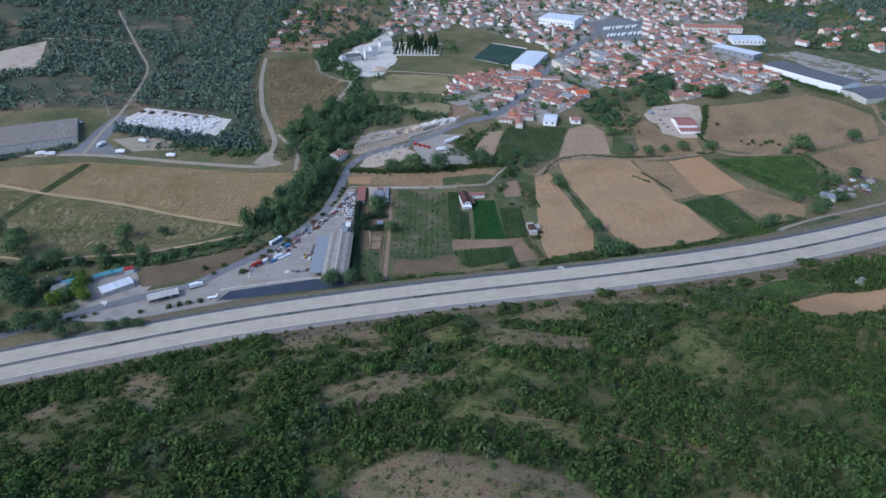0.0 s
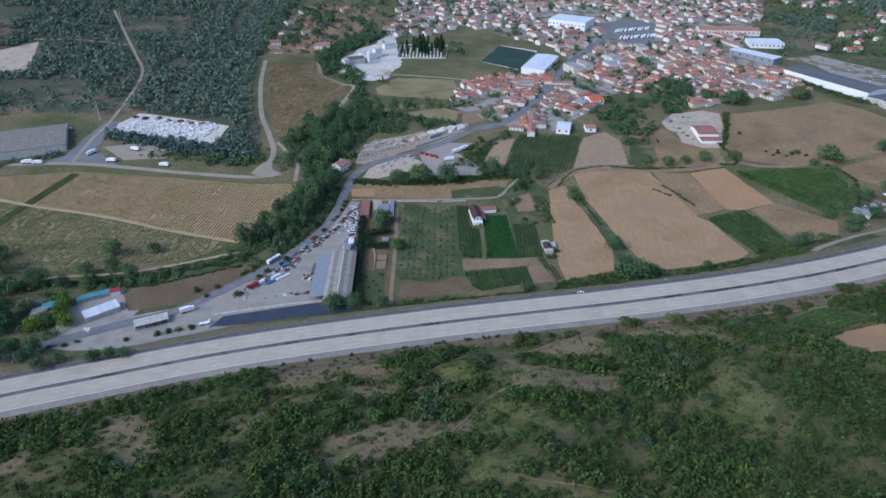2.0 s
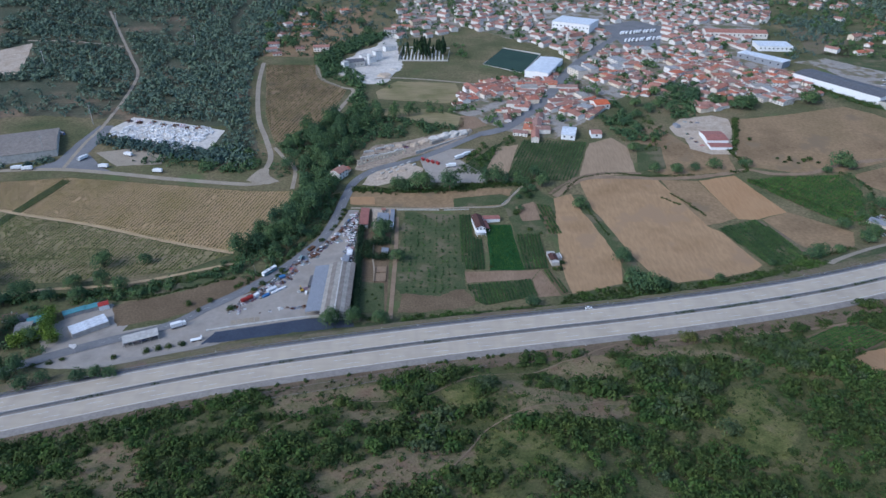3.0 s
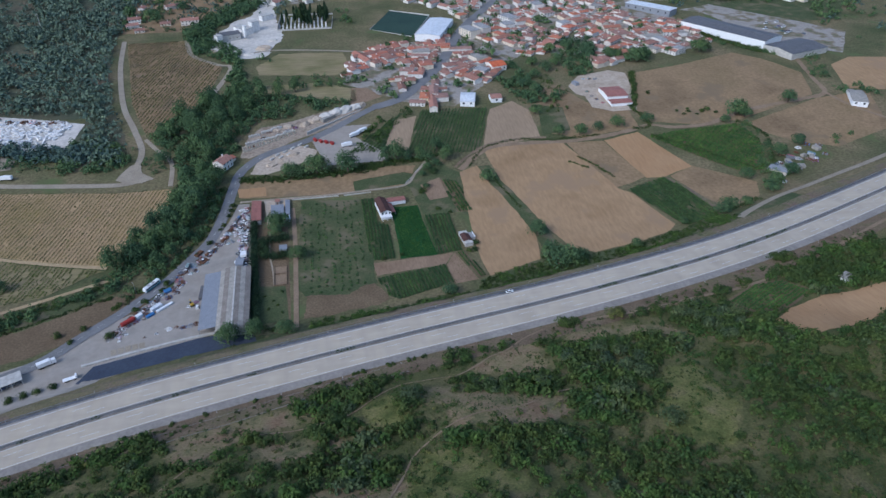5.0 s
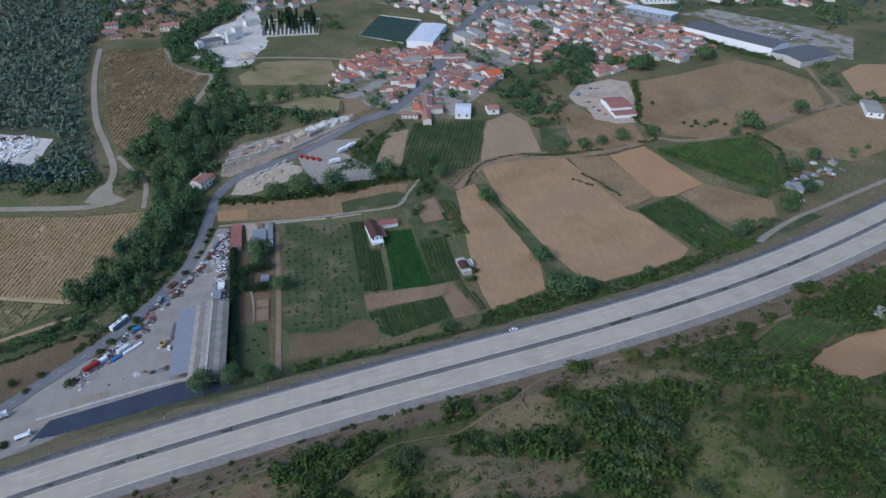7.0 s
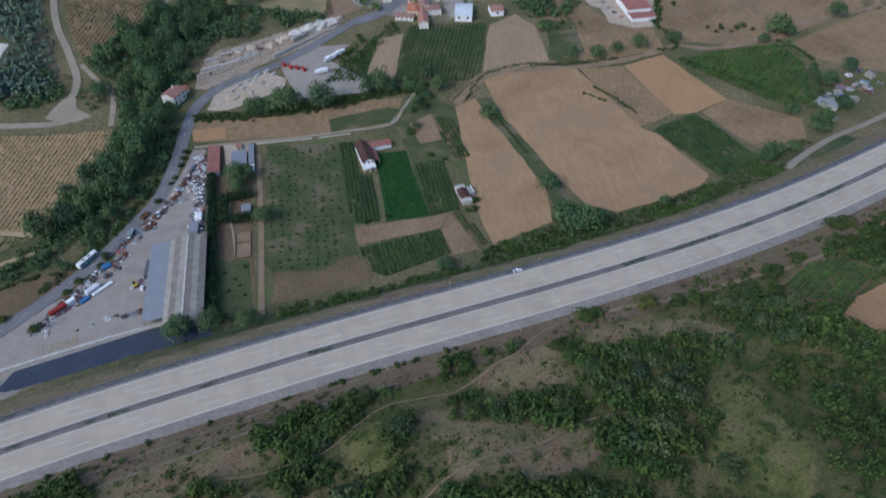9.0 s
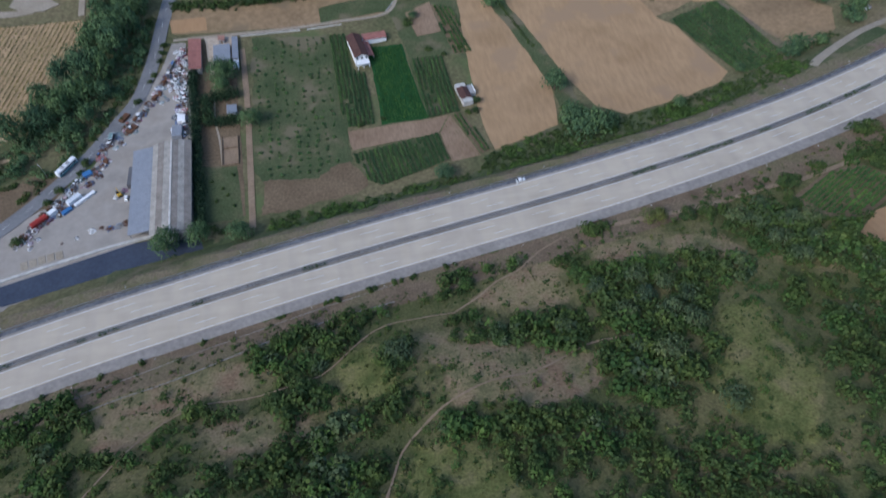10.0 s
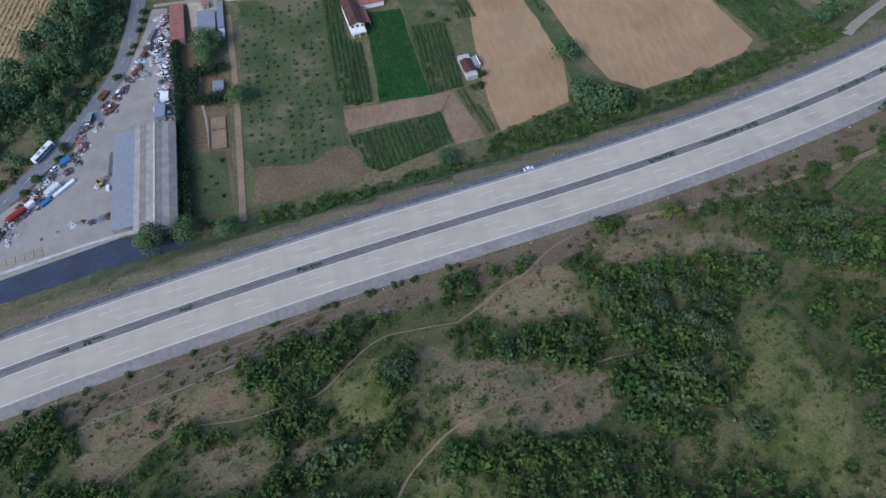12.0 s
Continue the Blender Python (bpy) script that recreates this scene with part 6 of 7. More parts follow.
def slope_roof(x0, x1, z0, z1, y0, y1, thick=0.22):
    bm = bmesh.new()
    p = [(x0, z0), (x1, z1), (x1, z1 - thick), (x0, z0 - thick)]
    a = [bm.verts.new((x, y0, z)) for x, z in p]
    c = [bm.verts.new((x, y1, z)) for x, z in p]
    for i in range(4):
        bm.faces.new((a[i], a[(i + 1) % 4], c[(i + 1) % 4], c[i]))
    bm.faces.new(a[::-1]), bm.faces.new(c)
    bmesh.ops.recalc_face_normals(bm, faces=bm.faces)
    return bm


for x0, x1, z0, z1, key, lab in ((-9.0, -6.4, 6.1, 6.9, "sheet_old", "pale fibre cement sheets"), (-6.38, -3.5, 6.9, 7.4, "sheet_brown", ""), (-3.48, -0.3, 7.4, 7.8, "sheet_old", ""),
                                 (0.3, 3.2, 7.8, 7.4, "sheet_brown", "brown weathered sheets"), (3.22, 5.9, 7.4, 6.9, "sheet_old", ""), (5.92, 9.0, 6.9, 6.1, "sheet_brown", "")):
    part("roof_sheet", slope_roof(x0, x1, z0, z1, -29.2, 29.2), M[key], shed, lab)
part("ridge_cap", box(-0.45, 0.45, -29.4, 29.4, 7.7, 7.95), M["pale_wall"], shed, "pale ridge gutter")
part("end_beam", box(-9.2, 9.2, -29.5, -29.2, 5.6, 6.2), M["pale_wall"], shed)
lean = thing("lean_to_roof", place_of(-90.3, 422.5, 2.6), "blue-grey sheet canopy leaning on the shed", "canopy")
part("roof", slope_roof(-5.2, 4.9, 4.4, 5.4, -27.5, 26.5), M["sheet_grey"], lean)
for y in np.arange(-26, 27, 7.4):
    part("column", box(-5.0, -4.75, y - 0.12, y + 0.12, -0.5, 4.3), M["steel"], lean)
hedge_row = thing("conifer_hedge", Matrix(), "tall clipped dark green conifer hedge beside the shed", "hedge")
for i, (a, b) in enumerate(zip([(-71, 508), (-70, 480), (-67, 441)], [(-70, 480), (-67, 441), (-63.5, 394)])):
    tagged(child("hedge_section", quads("hedge_section", row_leaves(*a, *b, 3.2, 4.4, 85, 0.75, -0.6, 200 + i), M["cypress"]), hedge_row), kind="stuff")
ring = thing("conifer_hedge", Matrix(), "clipped dark green hedge round a garden hut", "hedge")
for i, (a, b) in enumerate([((-64, 486), (-62, 464)), ((-61, 484), (-47, 486)), ((-59, 465), (-47, 466))]):
    tagged(child("hedge_section", quads("hedge_section", row_leaves(*a, *b, 4.6, 4.2, 100, 0.7, -0.6, 210 + i), M["cypress"]), ring), kind="stuff")

# retaining wall and slabs of the ramp
retain = thing("retaining_wall", Matrix(), "pale concrete retaining wall above the ramp", "wall")
me = ribbon_mesh("wall_top", [(-152, 380), (-126, 387), (-94, 394.5), (-66, 397.5)], 1.4, M["pale_wall"], 1.0)
ob = child("wall_top", me, retain)
sol = ob.modifiers.new("depth", "SOLIDIFY")
sol.thickness, sol.offset = 1.4, -1
for i, (x, y) in enumerate([(-138, 389), (-134.5, 390), (-131, 391), (-127.5, 391.7), (-124, 392.4)]):
    s = thing("concrete_slab", place_of(x, y, 14), "pale concrete slab bay in the yard", "slab", "slab bays of the yard")
    part("slab", box(-1.5, 1.5, -2.2, 2.2, -0.2, 0.28, bevel=0.05), M["track"], s)


# ---- vehicles and scrap ----
def car_kind(name, key, label, category="car", length=4.3, wide=1.75, high=1.45):
    t = new(name)
    L, H = length / 2, high
    bm = prism([(-L, 0.35), (L, 0.35), (L, 0.75), (L * 0.55, 0.9), (-L * 0.75, 0.95), (-L, 0.85)], -wide / 2, wide / 2)
    bmesh.ops.bevel(bm, geom=bm.edges[:], offset=0.07, segments=2, affect="EDGES")
    part("body", bm, M[key], t)
    bm = prism([(-L * 0.78, 0.9), (L * 0.5, 0.88), (L * 0.2, H - 0.04), (-L * 0.55, H - 0.04)], -wide * 0.44, wide * 0.44)
    part("glazing", bm, M["glass"], t, "dark car windows")
    part("roof", box(-wide * 0.42, wide * 0.42, -L * 0.56, L * 0.2, H - 0.05, H + 0.03, bevel=0.03), M[key], t)
    for x in (-1, 1):
        for y in (-0.62, 0.62):
            part("wheel", rod((x * (wide / 2 - 0.2), y * L, 0.32), (x * (wide / 2 + 0.02), y * L, 0.32), 0.32, seg=12), M["rubber"], t)
    return tagged(t, label, category)


def bus_kind():
    t = new("bus")
    part("body", box(-1.25, 1.25, -6, 6, 0.4, 3.0, bevel=0.12), M["white"], t, "white body with teal skirt")
    part("skirt", box(-1.27, 1.27, -5.8, 5.8, 0.42, 1.3, bevel=0.02), M["teal"], t, "teal side stripe")
    for x in (-1.27, 1.24):
        for i in range(6):
            part("window", box(x, x + 0.03, -5.4 + i * 1.8, -3.8 + i * 1.8, 1.5, 2.5), M["glass"], t)
    part("windscreen", box(-1.1, 1.1, 5.99, 6.03, 1.3, 2.6), M["glass"], t)
    for y in (-3, 0.5):
        part("roof_unit", box(-0.7, 0.7, y, y + 1.8, 3.0, 3.22, bevel=0.05), M["grey_wall"], t)
    for x in (-1, 1):
        for y in (-3.8, 3.8):
            part("wheel", rod((x * 1.0, y, 0.5), (x * 1.27, y, 0.5), 0.5, seg=14), M["rubber"], t)
    return tagged(t, "white and teal bus on the asphalt road", "bus")


def lorry_kind(name, key, label, length=9.0):
    t = new(name)
    part("cargo_box", box(-1.25, 1.25, -length / 2, length / 2 - 2.4, 1.0, 3.6, bevel=0.05), M[key], t)
    part("cab", box(-1.2, 1.2, length / 2 - 2.2, length / 2, 0.6, 3.0, bevel=0.15), M["white"], t)
    part("windscreen", box(-1.05, 1.05, length / 2 - 0.02, length / 2 + 0.03, 1.8, 2.7), M["glass"], t)
    part("chassis", box(-0.9, 0.9, -length / 2, length / 2 - 0.2, 0.55, 1.0), M["rubber"], t)
    for x in (-1, 1):
        for y in (-length * 0.36, -length * 0.22, length * 0.36):
            part("wheel", rod((x * 0.95, y, 0.5), (x * 1.22, y, 0.5), 0.5, seg=12), M["rubber"], t)
    return tagged(t, label, "lorry")


def container_kind(name, key, label, w=2.4, d=6.0, h=2.5):
    t = new(name)
    part("shell", box(-w / 2, w / 2, -d / 2, d / 2, 0.0, h, bevel=0.04), M[key], t)
    for x in (-1, 1):
        part("side_panel", box(x * w / 2 - 0.04, x * w / 2 + 0.04, -d / 2 + 0.3, d / 2 - 0.3, 0.2, h - 0.2), M[key], t)
    part("roof_panel", box(-w / 2 + 0.2, w / 2 - 0.2, -d / 2 + 0.3, d / 2 - 0.3, h - 0.02, h + 0.05), M[key], t)
    part("door", box(-w / 2 + 0.1, w / 2 - 0.1, -d / 2 - 0.06, -d / 2, 0.1, h - 0.1, bevel=0.02), M[key], t)
    return tagged(t, label, "container")


def heap_kind(seed, key, label, n=26, spread=2.2, h=1.3):
    """A pile of tangled scrap: plates, bars, drums and boxes."""
    r = random.Random(seed)
    t = new("scrap_heap")
    for which, k in (("plate_scrap", key), ("sheet_scrap", "mixed" if key != "mixed" else "rust")):
        bm = bmesh.new()
        for _ in range(n):
            a, d = r.uniform(0, 6.28), spread * math.sqrt(r.random())
            s = (r.uniform(0.2, 1.5), r.uniform(0.1, 0.7), r.uniform(0.06, 0.5))
            made = bmesh.ops.create_cube(bm, size=1)["verts"]
            m = Matrix.LocRotScale((math.cos(a) * d, math.sin(a) * d, r.uniform(0.1, 0.25 + h * (1 - d / spread))), Euler([r.uniform(-0.6, 0.6), r.uniform(-0.6, 0.6), r.uniform(0, 3.1)]), s)
            bmesh.ops.transform(bm, verts=made, matrix=m)
        tagged(part(which, bm, M[k], t), kind="stuff")
    return tagged(t, label, "scrap heap")


CARS = [car_kind("scrap_car", "mixed", "wrecked car dumped in the scrapyard"), car_kind("scrap_van", "white", "old white van dumped in the yard", "van", 5.0, 1.9, 2.0)]
BOXES = [container_kind("container", "mixed", "steel container in the scrapyard"), container_kind("skip", "rust", "low rusty skip in the scrapyard", 2.0, 3.6, 1.2)]
HEAPS = [heap_kind(1, "rust", "tangled rusty scrap metal heap"), heap_kind(2, "mixed", "heap of mixed coloured scrap"), heap_kind(3, "white", "heap of white appliances and sheets"), heap_kind(4, "steel", "heap of grey steel scrap")]
r = random.Random(12)
JUNK = [(-146, 402), (-142, 407), (-132, 423), (-126, 434), (-116, 446), (-114, 458), (-106, 471), (-98, 482), (-92, 492), (-88, 506), (-85, 518)]
side = smooth_line(JUNK, 1.25)
for i, (x, y) in enumerate(side):
    src = (HEAPS + CARS + HEAPS)[r.randrange(10)] if r.random() < 0.85 else BOXES[r.randrange(2)]
    put(src, x + r.uniform(-0.6, 4.6), y + r.uniform(-2.4, 1.0), r.uniform(0, 180) if src in CARS else r.uniform(-60, 30), group="scrap along the road", scale=r.uniform(0.6, 1.0))
for i in range(95):
    y = r.uniform(458, 528)
    put((HEAPS + HEAPS + CARS)[r.randrange(10)], r.uniform(-80.5, -74.5) - (y - 490) * 0.03, y, r.uniform(0, 180), group="scrap beside the hedge", scale=r.uniform(0.55, 0.95))
for i in range(70):
    x, y = side[r.randrange(len(side))]
    put(HEAPS[r.choice((1, 2, 2, 3, 3, 0))], x + r.uniform(1.5, 8.0), y + r.uniform(-5.0, 0.5), r.uniform(0, 180), group="scrap along the road", scale=r.uniform(0.35, 0.7))
for x, y, k, sc in [(-112, 404, 2, .8), (-108, 405, 0, .6), (-104, 404, 1, .8), (-100, 405, 3, .9), (-97, 406, 0, .9), (-118, 401, 2, .5), (-124, 399, 1, .4), (-103, 423, 2, .8), (-100, 427, 3, .7), (-117, 434, 0, 1.0), (-113, 438, 0, .9),
                   (-127, 419, 1, 1.0), (-122, 424, 3, .8), (-131, 414, 1, .7)]:
    put(HEAPS[k], x, y, r.uniform(0, 180), group="scrap in the yard", scale=sc)
red_tank = thing("container", place_of(-135.5, 413, -48), "long red tank trailer in the scrapyard", "container")
part("shell", rod((0, -4, 1.6), (0, 4, 1.6), 1.3, seg=16), M["red"], red_tank, "faded red tank")
part("frame", box(-0.9, 0.9, -4, 4, 0.1, 0.5), M["rust"], red_tank)
for x, y, turn, k, w, d, h in [(-122, 424, -42, "sheet_white", 2.6, 7, 2.4), (-117.5, 424.5, -45, "white", 1.6, 11, 1.2), (-124.5, 418, -45, "blue", 2.2, 5, 1.2), (-118.5, 440.5, -60, "blue", 3.2, 4.2, 1.4), (-130.5, 417.5, -40, "white", 2.4, 4, 2.2),
                               (-97.5, 434, 0, "sheet_dark", 2.2, 12, 2.4), (-98.5, 421, 0, "white", 1.5, 2.6, 1.6), (-105, 478, -30, "rust", 3, 6, 1.4), (-101, 470, -35, "rust", 4, 6, 0.8), (-77.5, 462, 0, "sheet_grey", 5, 8, 3.0), (-76, 472, 0, "white", 4, 5, 2.5)]:
    put(container_kind("storage_box", k, {"sheet_white": "white steel storage box in the yard", "white": "white box body in the scrapyard", "blue": "blue steel skip in the scrapyard", "sheet_dark": "dark steel stock rack beside the canopy",
                                           "rust": "low rusty steel bay", "sheet_grey": "blue-grey storage hut in the yard"}[k], w, d, h), x, y, turn)
digger = thing("excavator", place_of(-102, 424, 30), "small yellow excavator in the yard", "excavator")
part("tracks", box(-1.1, 1.1, -1.5, 1.5, 0, 0.7, bevel=0.1), M["rubber"], digger)
part("body", box(-1.0, 1.0, -1.2, 1.0, 0.7, 1.7, bevel=0.1), M["yellow"], digger)
part("cab", box(-0.9, 0.1, 0.0, 1.1, 1.6, 2.7, bevel=0.06), M["glass"], digger)
part("boom", rod((0.3, 0.8, 1.4), (0.3, 3.0, 3.0), 0.18, 0.14), M["yellow"], digger)
part("arm", rod((0.3, 3.0, 3.0), (0.3, 4.2, 0.8), 0.14, 0.1), M["yellow"], digger)
for x, y, k in [(-141, 401, 0.9), (-132, 423, .7), (-128, 430, .8), (-120, 441, .6), (-118, 447, .8), (-104, 476, .5), (-97, 487, .7), (-92, 502, .5), (-90.5, 507, .6), (-88, 518, .55), (-86.5, 524, .65), (-86, 530, .7)]:
    plant(SHRUB, x - 1.8, y + 1.0, k, "shrubs between road and scrapyard")

bus = bus_kind()
bus.matrix_basis = place_of(-128.5, 446, -33, 0.35)
parked = car_kind("parked_car", "white", "white car stopped on the motorway's shoulder")
parked.matrix_basis = road_place(83.5, -14.6, 0.15) @ pose(0, 0, 0, 0, 0, -90)
LORRY = [lorry_kind("lorry", "white", "white box lorry parked in the yard"), lorry_kind("lorry", "blue", "blue box lorry parked in the yard")]
for x, y, turn, k in [(5, 622, 120, 0), (12, 628, 120, 0), (-2, 606, 100, 0), (-385, 597, 97, 0), (-375, 596, 97, 0), (-259, 593, 80, 0), (-310, 601, 85, 0), (-297, 624, 70, 0), (-335, 616, 150, 0), (-170, 384, -60, 0)]:
    put(LORRY[k], x, y, turn, group="parked lorries", up=0.3)

# street lamp by the road, marker posts by the motorway
lamp = thing("street_lamp", place_of(-137, 441.5, 45), "tall grey street lamp beside the road", "street lamp")
part("pole", rod((0, 0, -0.3), (0, 0, 8), 0.11, 0.06), M["steel"], lamp)
part("arm", rod((0, 0, 7.9), (0, 1.6, 8.2), 0.05, 0.04), M["steel"], lamp)
part("lamp_head", box(-0.14, 0.14, 1.3, 2.0, 8.1, 8.25, bevel=0.04), M["white"], lamp)
mark = new("marker_post")
part("post", box(-0.09, 0.09, -0.06, 0.06, -0.3, 1.2, bevel=0.02), M["white"], mark)
part("band", box(-0.1, 0.1, -0.07, 0.07, 0.85, 1.0), M["rubber"], mark)
tagged(mark, "white plastic marker post on the verge", "marker post", "marker posts")
for i, x in enumerate(range(-225, 300, 46)):
    m = road_place(x, -18.6, 0.0)
    m.translation.z = float(ground(m.translation.x, m.translation.y)) + 0.1
    (mark if i == 0 else copy_thing(mark, m)).matrix_basis = m

# ---- garden strip beside the lane ----
redhall = thing("red_roofed_hall", place_of(-70, 519, 3), "low hall with a faded red roof", "hall")
part("wall", walls(6.0, 27, 3.0, 0), M["grey_wall"], redhall)
part("roof", slope_roof(-3.4, 3.4, 3.9, 3.1, -13.8, 13.8), M["red_roof"], redhall)
field("concrete_yard", [(-66, 536), (-50, 536), (-48, 506), (-62, 504)], M["sand"], "pale concrete farmyard", "yard", 0.22)
for x, y, w, d, h, k, lab in [(-55.5, 518, 8.5, 14, 3.0, "sheet_grey", "blue-grey roofed farm shed"), (-48.5, 522, 2.6, 20, 2.2, "sheet_grey", "narrow grey roofed pens"), (-50.5, 473.5, 4.5, 6, 2.6, "sheet_grey", "small grey roofed garden hut"),
                             (-48, 509, 2.4, 6, 2.0, "sheet_white", "small white animal hutch"), (-56, 531, 3, 4, 2.4, "tiles", "small tiled outhouse")]:
    b = thing("farm_shed", place_of(x, y, 2), lab + " beside the lane", "shed")
    part("wall", walls(w, d, h - 0.2), M["grey_wall"], b)
    part("roof", slope_roof(-w / 2 - 0.3, w / 2 + 0.3, h + 0.4, h, -d / 2 - 0.3, d / 2 + 0.3), M[k], b)
    part("door", box(-0.5, 0.5, -d / 2 - 0.06, -d / 2, 0, 1.9), M["timber"], b)
ruin = thing("roofless_hut", place_of(-51.5, 445, 2), "roofless hut with pale walls", "ruin")
for x0, x1, y0, y1 in ((-4, -3.7, -10, 10), (3.7, 4, -10, 10), (-3.7, 3.7, -10, -9.7), (-3.7, 3.7, 2, 2.3)):
    part("wall", box(x0, x1, y0, y1, -0.3, 0.9), M["bank"], ruin)
part("floor", box(-3.7, 3.7, -9.7, 10, -0.3, 0.3), M["redtrack"], ruin)
ribbon("footpath", [(-60, 496), (-59.5, 470), (-57, 455), (-55, 436)], 1.0, M["track"], "pale garden path", "path", 0.25)
for x, y in [(-60, 425), (-55, 420), (-57, 412), (-50, 428), (-52, 415), (-49, 408)]:
    plant(SMALL, x, y, 1.0, "garden bushes")
lane_wall = thing("lane_wall", Matrix(), "low white wall along the farm lane", "wall")
for i, (a, b) in enumerate([((-46, 533.5), (-12, 533.5)), ((-8, 533.5), (12, 535)), ((39, 543), (48, 557)), ((48, 557), (58, 572))]):
    v = Vector((*b, 0)) - Vector((*a, 0))
    ob = part("wall_section", box(0, v.length, -0.12, 0.12, -0.5, 0.9), M["pale_wall"], lane_wall)
    ob.matrix_basis = Matrix.Translation(at(*a)) @ pose(0, 0, 0, 0, 0, math.degrees(math.atan2(v.y, v.x)))

# young trees of the pasture, in rows
for i in range(25):
    for j in range(9):
        x, y = -37 + j * 4.7 + rng.normal(0, 0.4), 424 + i * 4.2 + rng.normal(0, 0.5)
        if rng.random() < 0.8 and inside([(-40, 529), (1, 525), (3, 478), (5, 447), (3, 430), (-10, 421), (-36, 423)], np.array([x]), np.array([y]))[0]:
            plant(YOUNG, x, y, rng.uniform(0.65, 1.25), "young orchard trees", "small young orchard tree on thin grass", "young tree")

# farm house with porch and annex, and the field hut
farm = house(7, 20, 5.6, 1.6, "none", "white", "dark_tiles", False, "white farmhouse with a dark brown roof", "farmhouse", False)
for c in list(farm.children):
    if c.name.startswith("roof"):
        bpy.data.objects.remove(c)
part("roof", slope_roof(-4.0, 0, 5.5, 7.2, -10.5, 10.5), M["dark_tiles"], farm)
part("roof", slope_roof(0, 4.0, 7.2, 5.5, -10.5, 10.5), M["dark_tiles"], farm)
gb = bmesh.new()
for y in (-10.0, 9.8):
    vs = [gb.verts.new((x, y + o, z)) for o in (0, 0.2) for x, z in ((-3.5, 5.5), (3.5, 5.5), (0, 7.0))]
    for f in ((0, 1, 2), (5, 4, 3), (0, 3, 4, 1), (1, 4, 5, 2), (2, 5, 3, 0)):
        gb.faces.new([vs[i] for i in f])
part("gable", gb, M["white"], farm)
part("porch_roof", slope_roof(-3.6, 3.6, 3.1, 2.9, -13.5, -10.0), M["white"], farm, "white porch terrace")
for x in (-3.2, 0, 3.2):
    part("porch_column", box(x - 0.12, x + 0.12, -13.3, -13.06, -0.3, 2.8), M["white"], farm)
    child("window", PANE, farm, place=pose(x * 0.8, -10.0, 4.4))
for y in (-6, -1, 4):
    child("window", PANE, farm, place=pose(-3.5, y, 4.2, 0, 0, -90))
    child("window", PANE, farm, place=pose(3.5, y, 4.2, 0, 0, 90))
farm.matrix_basis = place_of(18.6, 508.5, 9)
annex = thing("red_annex", place_of(29, 519, 8), "low annex with a red roof beside the farmhouse", "annex")
part("wall", walls(13, 5.5, 2.6), M["white"], annex)
part("roof", slope_roof(-6.9, 6.9, 3.2, 2.8, -3.1, 3.1), M["red_roof"], annex)
side_roof = thing("red_lean_to", place_of(24.3, 509.5, 9), "red lean-to roof along the farmhouse", "lean-to")
part("roof", slope_roof(-1.6, 1.8, 3.0, 2.5, -7, 7), M["red_roof"], side_roof)
for y in (-6.5, 0, 6.5):
    part("column", box(1.5, 1.7, y - 0.1, y + 0.1, -0.3, 2.45), M["white"], side_roof)
hut = thing("field_hut", place_of(70.5, 465.5, 8), "white field hut with a dark brown roof", "hut")
part("wall", walls(5.5, 15, 2.8), M["pale_wall"], hut)
part("flat_roof", box(-2.9, 2.9, 4.4, 7.8, 2.8, 3.0, bevel=0.03), M["pale_wall"], hut, "pale flat roof")
part("side_terrace", box(2.9, 6.4, -1.0, 5.8, -0.3, 2.3, bevel=0.03), M["grey_wall"], hut, "pale grey terrace annex")
part("terrace_parapet", box(6.1, 6.4, -1.0, 5.8, 2.3, 2.8, bevel=0.03), M["white"], hut)
part("roof", slope_roof(-3.0, 0.0, 2.85, 3.9, -4.6, 4.4), M["dark_tiles"], hut)
part("roof", slope_roof(0.0, 3.0, 3.9, 2.85, -4.6, 4.4), M["dark_tiles"], hut)
part("porch", box(-2.7, 2.7, -7.7, -4.6, 2.5, 2.75, bevel=0.03), M["grey_wall"], hut)
child("window", PANE, hut, place=pose(-2.75, 0, 1.6, 0, 0, -90))
for x, y, k in [(76, 460, 0.8), (74, 453, 0.7), (70, 452, 0.6), (50, 530, 1.0), (62, 555, 1.2), (58, 505, 0.7), (26, 455, 0.5), (14, 452, 0.6), (66, 500, 0.5), (76, 505, 0.5)]:
    plant(SHRUB, x, y, k, "garden shrubs")

# ---- west: service yard, car dealer, sheds ----
sale = thing("white_roofed_hall", place_of(-224, 382, 40), "long low hall with a white metal roof", "hall")
part("wall", walls(21, 10, 3.6), M["pale_wall"], sale)
for i in range(3):
    part("roof_bay", gable(21, 3.3, 3.6, 0.45, 0.05), M["sheet_white"], sale).location = (0, -3.35 + i * 3.35, 0)
for x, y, w, d, k, lab in [(-240, 397, 13, 5, "teal", "teal"), (-231, 402, 8, 5, "teal", "teal"), (-258, 388, 12, 7, "teal", "green-teal"), (-270, 389, 9, 6, "sheet_dark", "dark grey")]:
    b = thing("awning_shed", place_of(x, y, 33), f"low shed with a {lab} sheet roof", "shed")
    part("wall", walls(w, d, 2.6), M["grey_wall"], b)
    part("roof", box(-w / 2 - 0.2, w / 2 + 0.2, -d / 2 - 0.2, d / 2 + 0.2, 2.6, 2.85, bevel=0.03), M[k], b)
kiosk = thing("kiosk", place_of(-224.5, 403.5, 30), "white kiosk with a red roof", "kiosk")
part("wall", walls(6, 5, 3.6), M["white"], kiosk)
part("roof", gable(6, 5, 3.6, 0.8, 0.2), M["red"], kiosk)
shelter = thing("lorry_shelter", place_of(-188, 371, 26), "pale concrete canopy over parked vehicles", "canopy")
